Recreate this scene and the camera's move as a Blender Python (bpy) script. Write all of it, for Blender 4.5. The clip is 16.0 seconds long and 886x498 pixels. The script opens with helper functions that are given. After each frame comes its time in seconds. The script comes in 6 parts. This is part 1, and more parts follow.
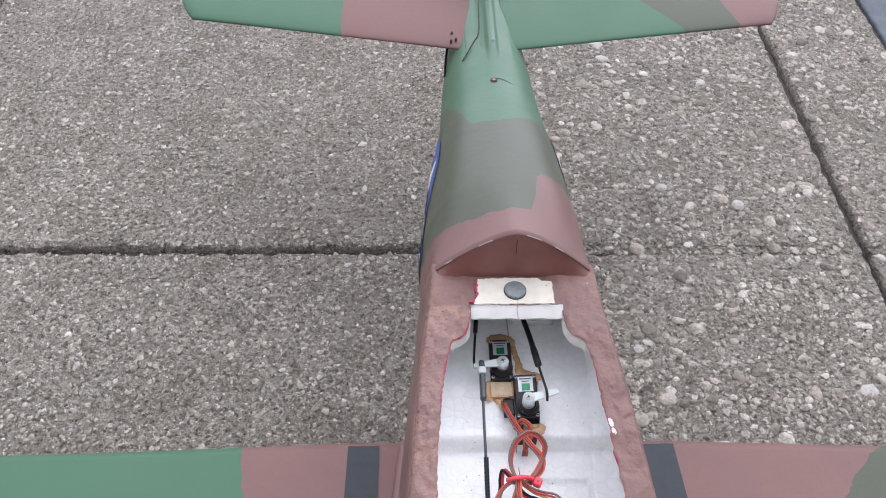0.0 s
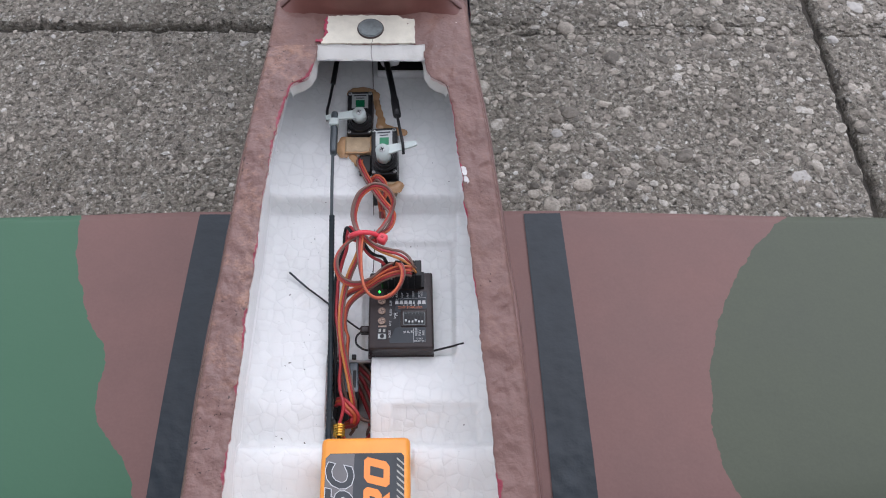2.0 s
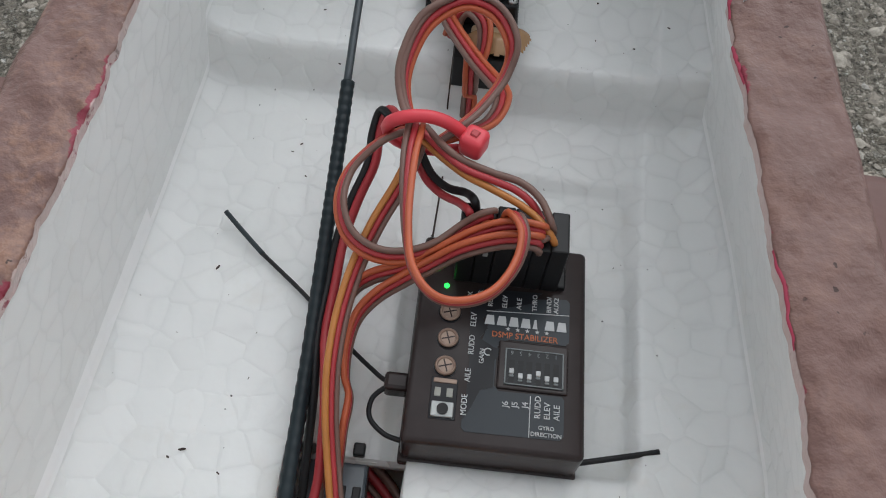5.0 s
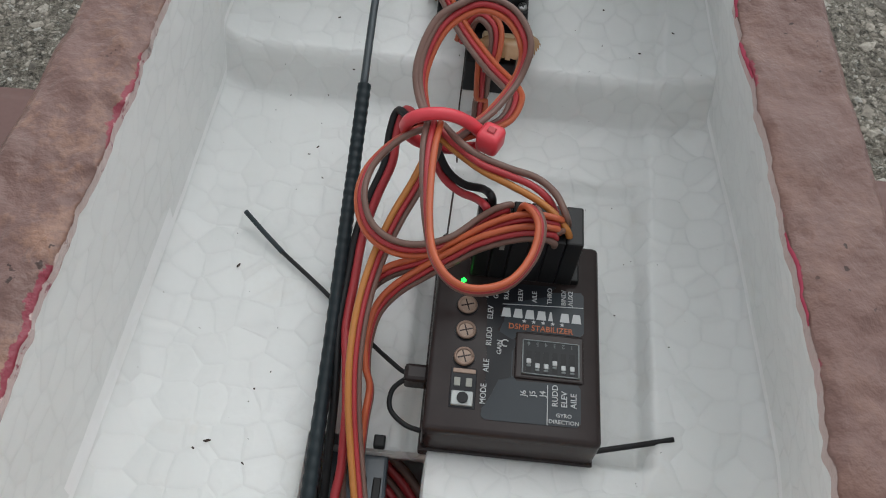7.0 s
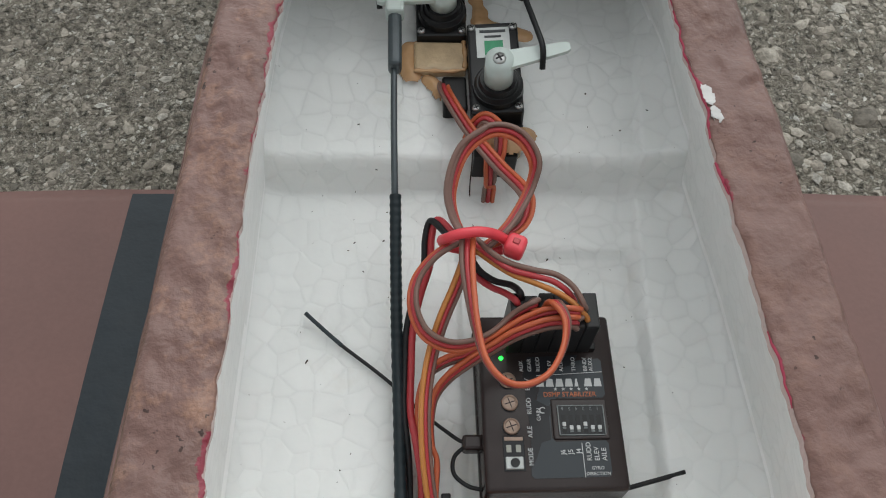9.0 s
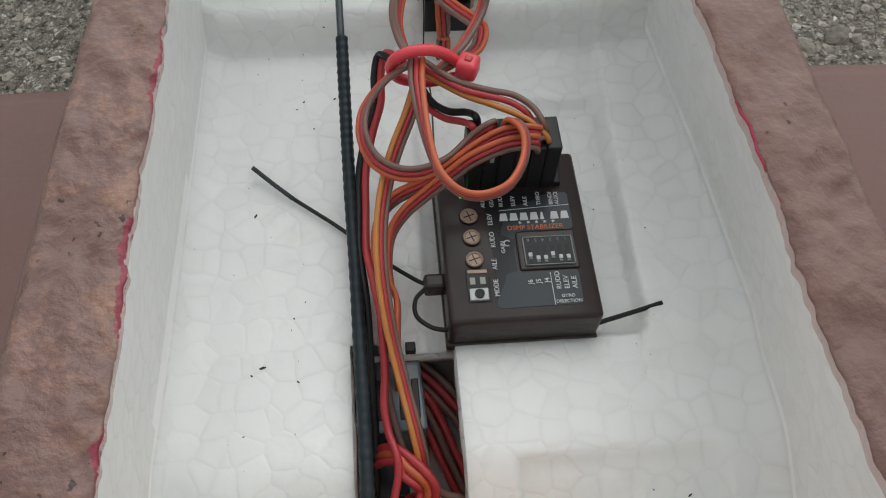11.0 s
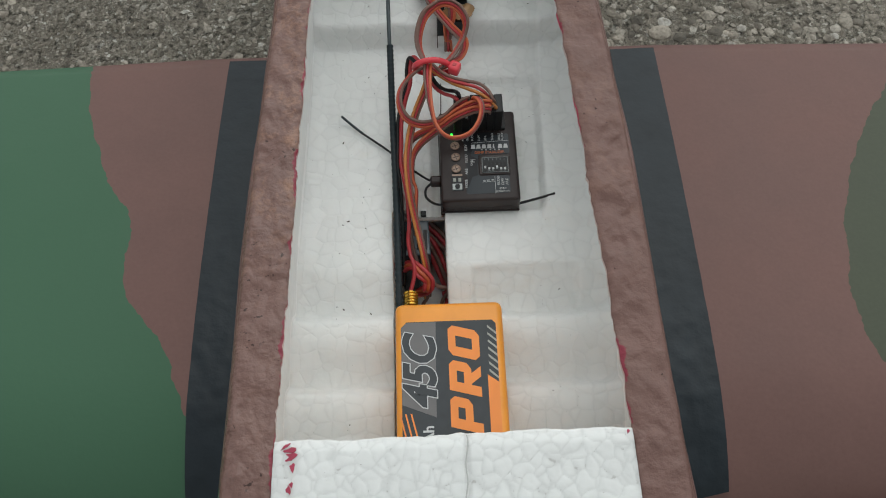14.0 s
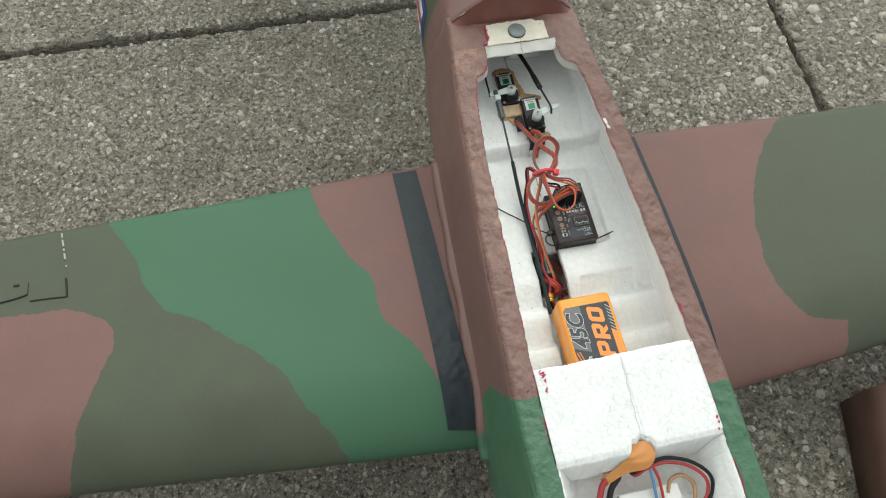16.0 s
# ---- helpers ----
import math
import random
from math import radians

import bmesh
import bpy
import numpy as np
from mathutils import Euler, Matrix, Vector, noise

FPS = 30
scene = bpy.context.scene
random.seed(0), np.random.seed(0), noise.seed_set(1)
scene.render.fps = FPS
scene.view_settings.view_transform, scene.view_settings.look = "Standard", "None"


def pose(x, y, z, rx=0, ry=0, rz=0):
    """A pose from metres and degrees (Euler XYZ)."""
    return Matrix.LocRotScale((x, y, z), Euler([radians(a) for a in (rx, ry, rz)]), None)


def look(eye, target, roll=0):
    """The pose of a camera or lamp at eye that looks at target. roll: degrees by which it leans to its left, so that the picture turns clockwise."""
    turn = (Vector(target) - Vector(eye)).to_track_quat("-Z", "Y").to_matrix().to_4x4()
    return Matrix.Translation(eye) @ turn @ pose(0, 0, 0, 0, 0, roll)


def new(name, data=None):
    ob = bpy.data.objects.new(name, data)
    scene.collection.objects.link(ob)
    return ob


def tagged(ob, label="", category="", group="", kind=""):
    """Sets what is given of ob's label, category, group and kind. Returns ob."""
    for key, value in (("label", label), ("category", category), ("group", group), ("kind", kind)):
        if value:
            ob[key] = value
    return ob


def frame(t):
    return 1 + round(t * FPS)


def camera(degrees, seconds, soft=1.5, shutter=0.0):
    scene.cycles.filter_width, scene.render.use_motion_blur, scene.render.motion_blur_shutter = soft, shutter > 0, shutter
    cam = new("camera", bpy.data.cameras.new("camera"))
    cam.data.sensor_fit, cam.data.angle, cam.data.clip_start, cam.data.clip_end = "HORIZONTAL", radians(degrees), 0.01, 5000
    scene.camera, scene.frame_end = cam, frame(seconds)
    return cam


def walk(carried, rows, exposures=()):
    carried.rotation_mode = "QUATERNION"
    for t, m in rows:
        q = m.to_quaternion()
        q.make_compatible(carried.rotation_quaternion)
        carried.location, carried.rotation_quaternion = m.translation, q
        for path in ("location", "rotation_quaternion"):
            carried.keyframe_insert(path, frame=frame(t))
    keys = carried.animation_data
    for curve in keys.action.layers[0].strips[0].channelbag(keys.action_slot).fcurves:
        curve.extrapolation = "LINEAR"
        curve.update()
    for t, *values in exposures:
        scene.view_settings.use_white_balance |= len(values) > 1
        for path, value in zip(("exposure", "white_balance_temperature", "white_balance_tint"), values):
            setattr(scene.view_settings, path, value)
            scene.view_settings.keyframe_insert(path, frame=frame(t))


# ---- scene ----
cam = camera(55.1, 16.0, soft=1.05)
PATH = [
    (0.0, (-0.0545, -0.0082, 0.5661), (0.0042, 1.1218, -0.7021), 2.2),
    (0.5, (-0.0162, -0.0103, 0.5312), (0.0090, 1.0826, -0.7710), 0.1),
    (1.0, (0.0057, -0.0232, 0.5219), (0.0641, 0.9835, -0.8474), 1.5),
    (1.5, (0.0159, -0.0267, 0.4989), (0.0752, 0.9060, -0.9214), 0.5),
    (2.0, (0.0169, -0.0140, 0.4964), (0.0867, 0.8651, -0.9571), 3.6),
    (2.5, (0.0136, 0.0013, 0.4547), (-0.0407, 0.8757, -1.0022), -1.0),
    (3.0, (0.0180, 0.0141, 0.4054), (-0.0319, 0.9079, -1.0395), 2.1),
    (3.5, (0.0167, 0.0498, 0.3315), (-0.0015, 0.9731, -1.0957), 4.4),
    (4.0, (0.0035, 0.0907, 0.3051), (0.0164, 0.9712, -1.1483), 6.7),
    (4.2, (0.0027, 0.0975, 0.2958), (0.0130, 0.9712, -1.1620), 6.9),
    (6.5, (0.0009, 0.0873, 0.2848), (-0.0099, 1.0624, -1.1075), 6.0),
    (7.0, (-0.0008, 0.0882, 0.2882), (0.0093, 1.0316, -1.1262), 6.6),
    (7.5, (-0.0017, 0.0873, 0.2873), (0.0246, 1.0332, -1.1254), 7.6),
    (8.0, (-0.0076, 0.0849, 0.2932), (0.0542, 1.0142, -1.1288), 10.5),
    (8.5, (-0.0194, 0.0960, 0.3043), (0.0750, 0.9740, -1.1483), 11.7),
    (9.0, (-0.0186, 0.0960, 0.3256), (0.0859, 0.9586, -1.1356), 6.0),
    (9.5, (-0.0144, 0.0858, 0.3043), (0.1199, 0.9498, -1.1534), 4.2),
    (9.7, (-0.0119, 0.0807, 0.2958), (0.1251, 0.9659, -1.1483), 4.3),
    (11.8, (-0.0129, 0.0705, 0.3094), (0.1036, 0.9381, -1.1483), 3.7),
    (12.0, (-0.0095, 0.0713, 0.3136), (0.0821, 0.9170, -1.1585), 2.6),
    (12.5, (-0.0079, 0.0611, 0.3213), (0.0652, 0.9231, -1.1424), 1.6),
    (13.0, (-0.0082, 0.0322, 0.3587), (0.0410, 0.8809, -1.1135), 0.6),
    (13.5, (-0.0068, -0.0010, 0.4063), (0.0227, 0.7467, -1.1203), 0.8),
    (14.0, (-0.0034, -0.0036, 0.4301), (0.0129, 0.7077, -1.1135), -0.8),
    (14.5, (-0.0265, -0.0212, 0.4377), (0.0811, 0.7215, -1.0880), 6.0),
    (15.0, (-0.0572, -0.0328, 0.4539), (0.1295, 0.7210, -1.0583), 9.3),
    (15.5, (-0.1346, -0.0363, 0.5729), (0.1142, 0.6294, -0.9707), 8.6),
    (16.0, (-0.1657, -0.0810, 0.6604), (0.1064, 0.6218, -0.8627), 9.5),
]
EXPOSURES = [(0, 1.15, 6000, 19), (2, 0.7, 5950, 17), (2.5, 0.73, 5950, 16), (3.0, 0.45, 5900, 16), (3.5, 0.4, 5900, 14), (4.2, 0.32, 6050, 11), (6.5, 0.32, 6280, 7), (8.5, 0.27, 6350, 7), (9.1, 0.4, 6400, 6), (12, 0.2, 6400, 7), (13.5, 0.07, 6450, 5), (14.5, 0.2, 6420, 5), (15, 0.26, 6400, 4), (16, 0.77, 6550, 2)]
walk(cam, [(t, look(eye, target, roll)) for t, eye, target, roll in PATH], EXPOSURES)

# ---- overcast daylight ----
world = bpy.data.worlds.new("overcast_sky")
scene.world = world
world.use_nodes = True
wt = world.node_tree
sky = wt.nodes.new("ShaderNodeTexSky")
sky.sky_type, sky.sun_disc = "NISHITA", False
sky.sun_elevation, sky.sun_rotation = radians(58), radians(22)
sky.air_density, sky.dust_density = 1.6, 1.0
soft_sky = wt.nodes.new("ShaderNodeHueSaturation")
soft_sky.inputs["Saturation"].default_value = 0.08
wt.links.new(sky.outputs["Color"], soft_sky.inputs["Color"])
wt.links.new(soft_sky.outputs["Color"], wt.nodes["Background"].inputs["Color"])
wt.nodes["Background"].inputs["Strength"].default_value = 0.15
sun_data = bpy.data.lights.new("sun", "SUN")
sun_data.energy, sun_data.angle, sun_data.color = 0.4, radians(60), (1.0, 0.97, 0.93)
sun = new("sun", sun_data)
sun.matrix_world = look((0.94, 2.47, 4.0), (0, 0.15, 0))


# ---- materials ----
def material(name):
    m = bpy.data.materials.new(name)
    m.use_nodes = True
    return m, m.node_tree, m.node_tree.nodes["Principled BSDF"]


def node(nt, kind, **inputs):
    n = nt.nodes.new(kind)
    for key, value in inputs.items():
        n.inputs[key.replace("_", " ")].default_value = value
    return n


def wire_up(nt, a, b):
    nt.links.new(a, b)


def place_in_metres(nt):
    return nt.nodes.new("ShaderNodeTexCoord").outputs["Object"]


def ramp(nt, source, stops):
    r = nt.nodes.new("ShaderNodeValToRGB")
    wire_up(nt, source, r.inputs["Fac"])
    els = r.color_ramp.elements
    while len(els) < len(stops):
        els.new(0.5)
    for el, (p, c) in zip(els, stops):
        el.position = p
        el.color = (*c, 1) if len(c) == 3 else c
    return r.outputs["Color"]


def blend(nt, fac, a, b, kind="MIX"):
    n = nt.nodes.new("ShaderNodeMix")
    n.data_type, n.blend_type = "RGBA", kind
    for sock, v in ((n.inputs[0], fac), (n.inputs[6], a), (n.inputs[7], b)):
        if isinstance(v, bpy.types.NodeSocket):
            wire_up(nt, v, sock)
        elif isinstance(v, (int, float)):
            sock.default_value = v
        else:
            sock.default_value = (*v, 1)
    return n.outputs[2]


def maths(nt, op, a, b=0.0):
    n = nt.nodes.new("ShaderNodeMath")
    n.operation = op
    for sock, v in ((n.inputs[0], a), (n.inputs[1], b)):
        if isinstance(v, bpy.types.NodeSocket):
            wire_up(nt, v, sock)
        else:
            sock.default_value = v
    return n.outputs[0]


def noise_of(nt, co, scale, detail=4.0, rough=0.6):
    n = node(nt, "ShaderNodeTexNoise", Scale=scale, Detail=detail, Roughness=rough)
    wire_up(nt, co, n.inputs["Vector"])
    return n.outputs["Fac"]


def bump(nt, bsdf, height, strength, distance, under=None):
    b = node(nt, "ShaderNodeBump", Strength=strength, Distance=distance)
    wire_up(nt, height, b.inputs["Height"])
    if under is not None:
        wire_up(nt, under, b.inputs["Normal"])
    wire_up(nt, b.outputs["Normal"], bsdf.inputs["Normal"])
    return b.outputs["Normal"]


def simple(name, colour, rough=0.5, metal=0.0, vary=0.15, scale=300.0, relief=0.1, depth=0.0003, coat=0.0):
    """A plain surface with grain at two scales."""
    m, nt, bsdf = material(name)
    co = place_in_metres(nt)
    fine, broad = noise_of(nt, co, scale), noise_of(nt, co, scale * 0.12, 3.0)
    mixed = maths(nt, "ADD", maths(nt, "MULTIPLY", fine, 0.5), maths(nt, "MULTIPLY", broad, 0.5))
    dark = tuple(c * (1 - vary) for c in colour)
    light = tuple(min(1, c * (1 + vary)) for c in colour)
    wire_up(nt, ramp(nt, mixed, [(0.32, dark), (0.68, light)]), bsdf.inputs["Base Color"])
    bsdf.inputs["Roughness"].default_value = rough
    bsdf.inputs["Specular IOR Level"].default_value = 0.5 if max(colour) > 0.07 or metal else 0.28
    bsdf.inputs["Metallic"].default_value = metal
    bsdf.inputs["Coat Weight"].default_value = coat
    if relief:
        bump(nt, bsdf, fine, relief, depth)
    return m


BROWN, GREEN, OLIVE = (0.172, 0.097, 0.086), (0.057, 0.131, 0.077), (0.075, 0.086, 0.060)


def camo_paint(name, rough=0.42, lumps=0.25, worn=False, pale=1.0, gloss=0.4, copper=0.62, crimson=0.0, pits=0.345, torn=0.17):
    """Brushed camouflage paint; the point attribute camo holds the reach of the olive and green patches."""
    m, nt, bsdf = material(name)
    co = place_in_metres(nt)
    at = nt.nodes.new("ShaderNodeAttribute")
    at.attribute_name = "camo"
    split = nt.nodes.new("ShaderNodeSeparateColor")
    wire_up(nt, at.outputs["Color"], split.inputs["Color"])
    wob = maths(nt, "MULTIPLY", maths(nt, "SUBTRACT", noise_of(nt, co, 90, 3), 0.5), 0.06)

    def reach(sock):
        return maths(nt, "GREATER_THAN", maths(nt, "ADD", sock, wob), 0.0)
    fine, broad = noise_of(nt, co, 700, 5), noise_of(nt, co, 22, 4)
    col = blend(nt, reach(split.outputs["Red"]), (BROWN[0] * pale, BROWN[1] * pale, BROWN[2] * pale * (0.96 if worn else 1.0)), OLIVE)
    shade = ramp(nt, maths(nt, "ADD", maths(nt, "MULTIPLY", fine, 0.35), maths(nt, "MULTIPLY", broad, 0.65)),
                 [(0.3, (0.86, 0.86, 0.86)), (0.7, (1.1, 1.09, 1.08))])
    col = blend(nt, 1.0, col, shade, "MULTIPLY")
    if worn:
        patch = maths(nt, "ADD", maths(nt, "MULTIPLY", noise_of(nt, co, 85, 4, 0.6), 0.60), maths(nt, "MULTIPLY", noise_of(nt, co, 520, 5, 0.75), 0.40))
        wear = maths(nt, "MULTIPLY", ramp(nt, patch, [(0.50, (0, 0, 0)), (0.56, (0.45, 0.45, 0.45)), (0.66, (1, 1, 1))]), copper)
        xyz = nt.nodes.new("ShaderNodeSeparateXYZ")
        wire_up(nt, co, xyz.inputs[0])
        handled = ramp(nt, xyz.outputs["Y"], [(0.085, (0.12, 0.12, 0.12)), (0.125, (1, 1, 1))])
        col = blend(nt, maths(nt, "MULTIPLY", wear, handled), col, (0.42, 0.235, 0.150))
        dull = ramp(nt, noise_of(nt, co, 55, 4, 0.6), [(0.52, (0, 0, 0)), (0.66, (1, 1, 1))])
        col = blend(nt, maths(nt, "MULTIPLY", dull, 0.3), col, (0.13, 0.078, 0.066))
        flake = ramp(nt, noise_of(nt, co, 260, 4, 0.6), [(0.745, (0, 0, 0)), (0.755, (1, 1, 1))])
        col = blend(nt, flake, col, (0.6, 0.5, 0.44))
        pit = ramp(nt, noise_of(nt, co, 620, 2, 0.5), [(pits, (1, 1, 1)), (pits + 0.02, (0, 0, 0))])
        pit = blend(nt, 1.0, pit, ramp(nt, noise_of(nt, co, 48, 2), [(0.50, (0, 0, 0)), (0.56, (1, 1, 1))]), "MULTIPLY")
        col = blend(nt, pit, col, (0.05, 0.025, 0.02))
    col = blend(nt, reach(split.outputs["Green"]), col, GREEN)
    if worn:
        # crimson undercoat laid bare along the rim's edge, in a band of uneven width
        span = maths(nt, "ADD", maths(nt, "MULTIPLY", maths(nt, "SUBTRACT", noise_of(nt, co, 46, 2, 0.5), 0.5), 0.95), maths(nt, "MULTIPLY", maths(nt, "SUBTRACT", noise_of(nt, co, 420, 4, 0.65), 0.5), 0.32))
        bare = maths(nt, "SUBTRACT", maths(nt, "ADD", span, crimson), split.outputs["Blue"])
        red = blend(nt, noise_of(nt, co, 350, 3), (0.185, 0.024, 0.040), (0.29, 0.042, 0.066))
        col = blend(nt, ramp(nt, bare, [(0.0, (0, 0, 0)), (0.02, (1, 1, 1))]), col, red)
        ragged_edge = maths(nt, "SUBTRACT", maths(nt, "MULTIPLY", maths(nt, "SUBTRACT", noise_of(nt, co, 380, 4, 0.7), 0.50), torn), split.outputs["Blue"])
        col = blend(nt, ramp(nt, ragged_edge, [(0.0, (0, 0, 0)), (0.012, (0.85, 0.85, 0.85))]), col, (0.62, 0.50, 0.47))
    wire_up(nt, col, bsdf.inputs["Base Color"])
    bsdf.inputs["Specular IOR Level"].default_value = gloss
    wire_up(nt, ramp(nt, broad, [(0.3, (rough - 0.08,) * 3), (0.7, (rough + 0.1,) * 3)]), bsdf.inputs["Roughness"])
    n1 = bump(nt, bsdf, noise_of(nt, co, 60 if not worn else 110, 3), lumps, 0.0024 if worn else 0.0008)
    if worn:
        n1 = bump(nt, bsdf, noise_of(nt, co, 260, 4, 0.6), 0.75, 0.0010, n1)
    bump(nt, bsdf, fine, 0.2, 0.0002, n1)
    return m


def foam_white(name, depth=0.0055, bead=185.0, crack=0.16, relief=0.28, tone=(0.80, 0.81, 0.795), stain=0.25, moulded=True):
    """Bead foam: soft white cells with fine grey seams between them. A cut face carries its beads in the mesh, their seams in the attribute bead."""
    m, nt, bsdf = material(name)
    co = place_in_metres(nt)
    warp = node(nt, "ShaderNodeTexNoise", Scale=160.0, Detail=2.0)
    wire_up(nt, co, warp.inputs["Vector"])
    off = nt.nodes.new("ShaderNodeVectorMath")
    off.operation = "MULTIPLY_ADD"
    wire_up(nt, warp.outputs["Color"], off.inputs[0])
    off.inputs[1].default_value = (0.0014, 0.0014, 0.0014)
    wire_up(nt, co, off.inputs[2])
    if moulded:
        cell = node(nt, "ShaderNodeTexVoronoi", Scale=bead, Randomness=0.75)
        cell.feature = "DISTANCE_TO_EDGE"
        wire_up(nt, off.outputs["Vector"], cell.inputs["Vector"])
        apart = cell.outputs["Distance"]
    else:
        at = nt.nodes.new("ShaderNodeAttribute")
        at.attribute_name = "bead"
        apart = at.outputs["Fac"]
    seam = ramp(nt, apart, [(0.0, (1, 1, 1)), (0.03, (0.7, 0.7, 0.7)), (0.09, (0.25, 0.25, 0.25)), (0.22, (0, 0, 0))])
    low = 0.15 if moulded else 0.6
    patchy = ramp(nt, noise_of(nt, co, 40, 3), [(0.36, (low, low, low)), (0.58, (1, 1, 1))])
    seam = blend(nt, 1.0, seam, patchy, "MULTIPLY")
    cells = node(nt, "ShaderNodeTexVoronoi", Scale=bead, Randomness=0.75)
    wire_up(nt, off.outputs["Vector"], cells.inputs["Vector"])
    tint = ramp(nt, cells.outputs["Color"], [(0.0, tuple(c * 0.97 for c in tone)), (1.0, tuple(min(0.95, c * 1.03) for c in tone))])
    col = blend(nt, maths(nt, "MULTIPLY", seam, crack), tint, (0.50, 0.51, 0.50))
    dirt = ramp(nt, noise_of(nt, co, 70, 5, 0.65), [(0.60, (0, 0, 0)), (0.78, (1, 1, 1))])
    col = blend(nt, maths(nt, "MULTIPLY", dirt, stain), col, (0.62, 0.57, 0.48))
    speck = ramp(nt, noise_of(nt, co, 900, 2), [(0.765, (0, 0, 0)), (0.785, (1, 1, 1))])
    col = blend(nt, maths(nt, "MULTIPLY", speck, 0.5), col, (0.2, 0.16, 0.14))
    if not moulded:
        pit = maths(nt, "MULTIPLY", ramp(nt, apart, [(0.0, (1, 1, 1)), (0.05, (0, 0, 0))]), maths(nt, "GREATER_THAN", noise_of(nt, co, 620, 2), 0.63))
        col = blend(nt, maths(nt, "MULTIPLY", pit, 0.5), col, (0.25, 0.23, 0.20))
    wire_up(nt, col, bsdf.inputs["Base Color"])
    bsdf.inputs["Roughness"].default_value = 0.42
    bsdf.inputs["Subsurface Weight"].default_value = 0.75
    bsdf.inputs["Subsurface Radius"].default_value = (1.0, 1.0, 1.0)
    bsdf.inputs["Subsurface Scale"].default_value = depth
    n1 = None
    if moulded:
        n1 = bump(nt, bsdf, ramp(nt, apart, [(0.0, (0, 0, 0)), (0.08, (0.5, 0.5, 0.5)), (0.34, (1, 1, 1))]), relief, 0.0008)
    n2 = bump(nt, bsdf, noise_of(nt, co, 130, 3), 0.25, 0.0010, n1)
    bump(nt, bsdf, noise_of(nt, co, 600, 4), 0.2, 0.0003, n2)
    return m


def aggregate(name, cement=(0.30, 0.272, 0.220)):
    """Weathered exposed-aggregate concrete: grit, small shards and a few larger stones."""
    m, nt, bsdf = material(name)
    co = place_in_metres(nt)
    warp = node(nt, "ShaderNodeTexNoise", Scale=260.0, Detail=3.0)
    wire_up(nt, co, warp.inputs["Vector"])
    off = nt.nodes.new("ShaderNodeVectorMath")
    off.operation = "MULTIPLY_ADD"
    wire_up(nt, warp.outputs["Color"], off.inputs[0])
    off.inputs[1].default_value = (0.005, 0.005, 0.005)
    wire_up(nt, co, off.inputs[2])
    layers = []
    for scale in (430.0, 170.0):
        v = node(nt, "ShaderNodeTexVoronoi", Scale=scale, Randomness=1.0)
        wire_up(nt, off.outputs["Vector"], v.inputs["Vector"])
        e = node(nt, "ShaderNodeTexVoronoi", Scale=scale)
        e.feature = "DISTANCE_TO_EDGE"
        wire_up(nt, off.outputs["Vector"], e.inputs["Vector"])
        grey = nt.nodes.new("ShaderNodeSeparateColor")
        wire_up(nt, v.outputs["Color"], grey.inputs["Color"])
        col = ramp(nt, grey.outputs["Red"], [(0.0, (0.15, 0.132, 0.110)), (0.25, (0.27, 0.238, 0.200)), (0.6, (0.38, 0.342, 0.295)),
                                             (0.88, (0.47, 0.44, 0.385)), (1.0, (0.62, 0.60, 0.56))])
        layers.append((col, e.outputs["Distance"], grey.outputs["Green"]))
    fine = ramp(nt, layers[0][1], [(0.02, (0, 0, 0)), (0.16, (1, 1, 1))])
    col = blend(nt, maths(nt, "MULTIPLY", fine, 0.85), cement, layers[0][0])
    big = maths(nt, "MULTIPLY", ramp(nt, layers[1][1], [(0.10, (0, 0, 0)), (0.17, (1, 1, 1))]), maths(nt, "GREATER_THAN", layers[1][2], 0.80))
    col = blend(nt, maths(nt, "MULTIPLY", big, 0.8), col, layers[1][0])
    pore = ramp(nt, noise_of(nt, co, 230, 5, 0.72), [(0.33, (1, 1, 1)), (0.47, (0, 0, 0))])
    col = blend(nt, maths(nt, "MULTIPLY", pore, 0.92), col, (0.048, 0.044, 0.032))
    grime = ramp(nt, noise_of(nt, co, 16, 6, 0.68), [(0.3, (0.70, 0.69, 0.65)), (0.7, (1.12, 1.115, 1.11))])
    col = blend(nt, 1.0, col, grime, "MULTIPLY")
    grit = ramp(nt, noise_of(nt, co, 1300, 3), [(0.28, (0.55, 0.55, 0.55)), (0.5, (1, 1, 1)), (0.72, (1.4, 1.4, 1.4))])
    col = blend(nt, 1.0, col, grit, "MULTIPLY")
    wire_up(nt, col, bsdf.inputs["Base Color"])
    bsdf.inputs["Roughness"].default_value = 0.88
    h = maths(nt, "ADD", maths(nt, "MULTIPLY", fine, 0.4), maths(nt, "SUBTRACT", maths(nt, "MULTIPLY", big, 0.6), maths(nt, "MULTIPLY", pore, 0.9)))
    n1 = bump(nt, bsdf, h, 1.0, 0.0028)
    bump(nt, bsdf, noise_of(nt, co, 800, 4), 0.6, 0.0008, n1)
    return m


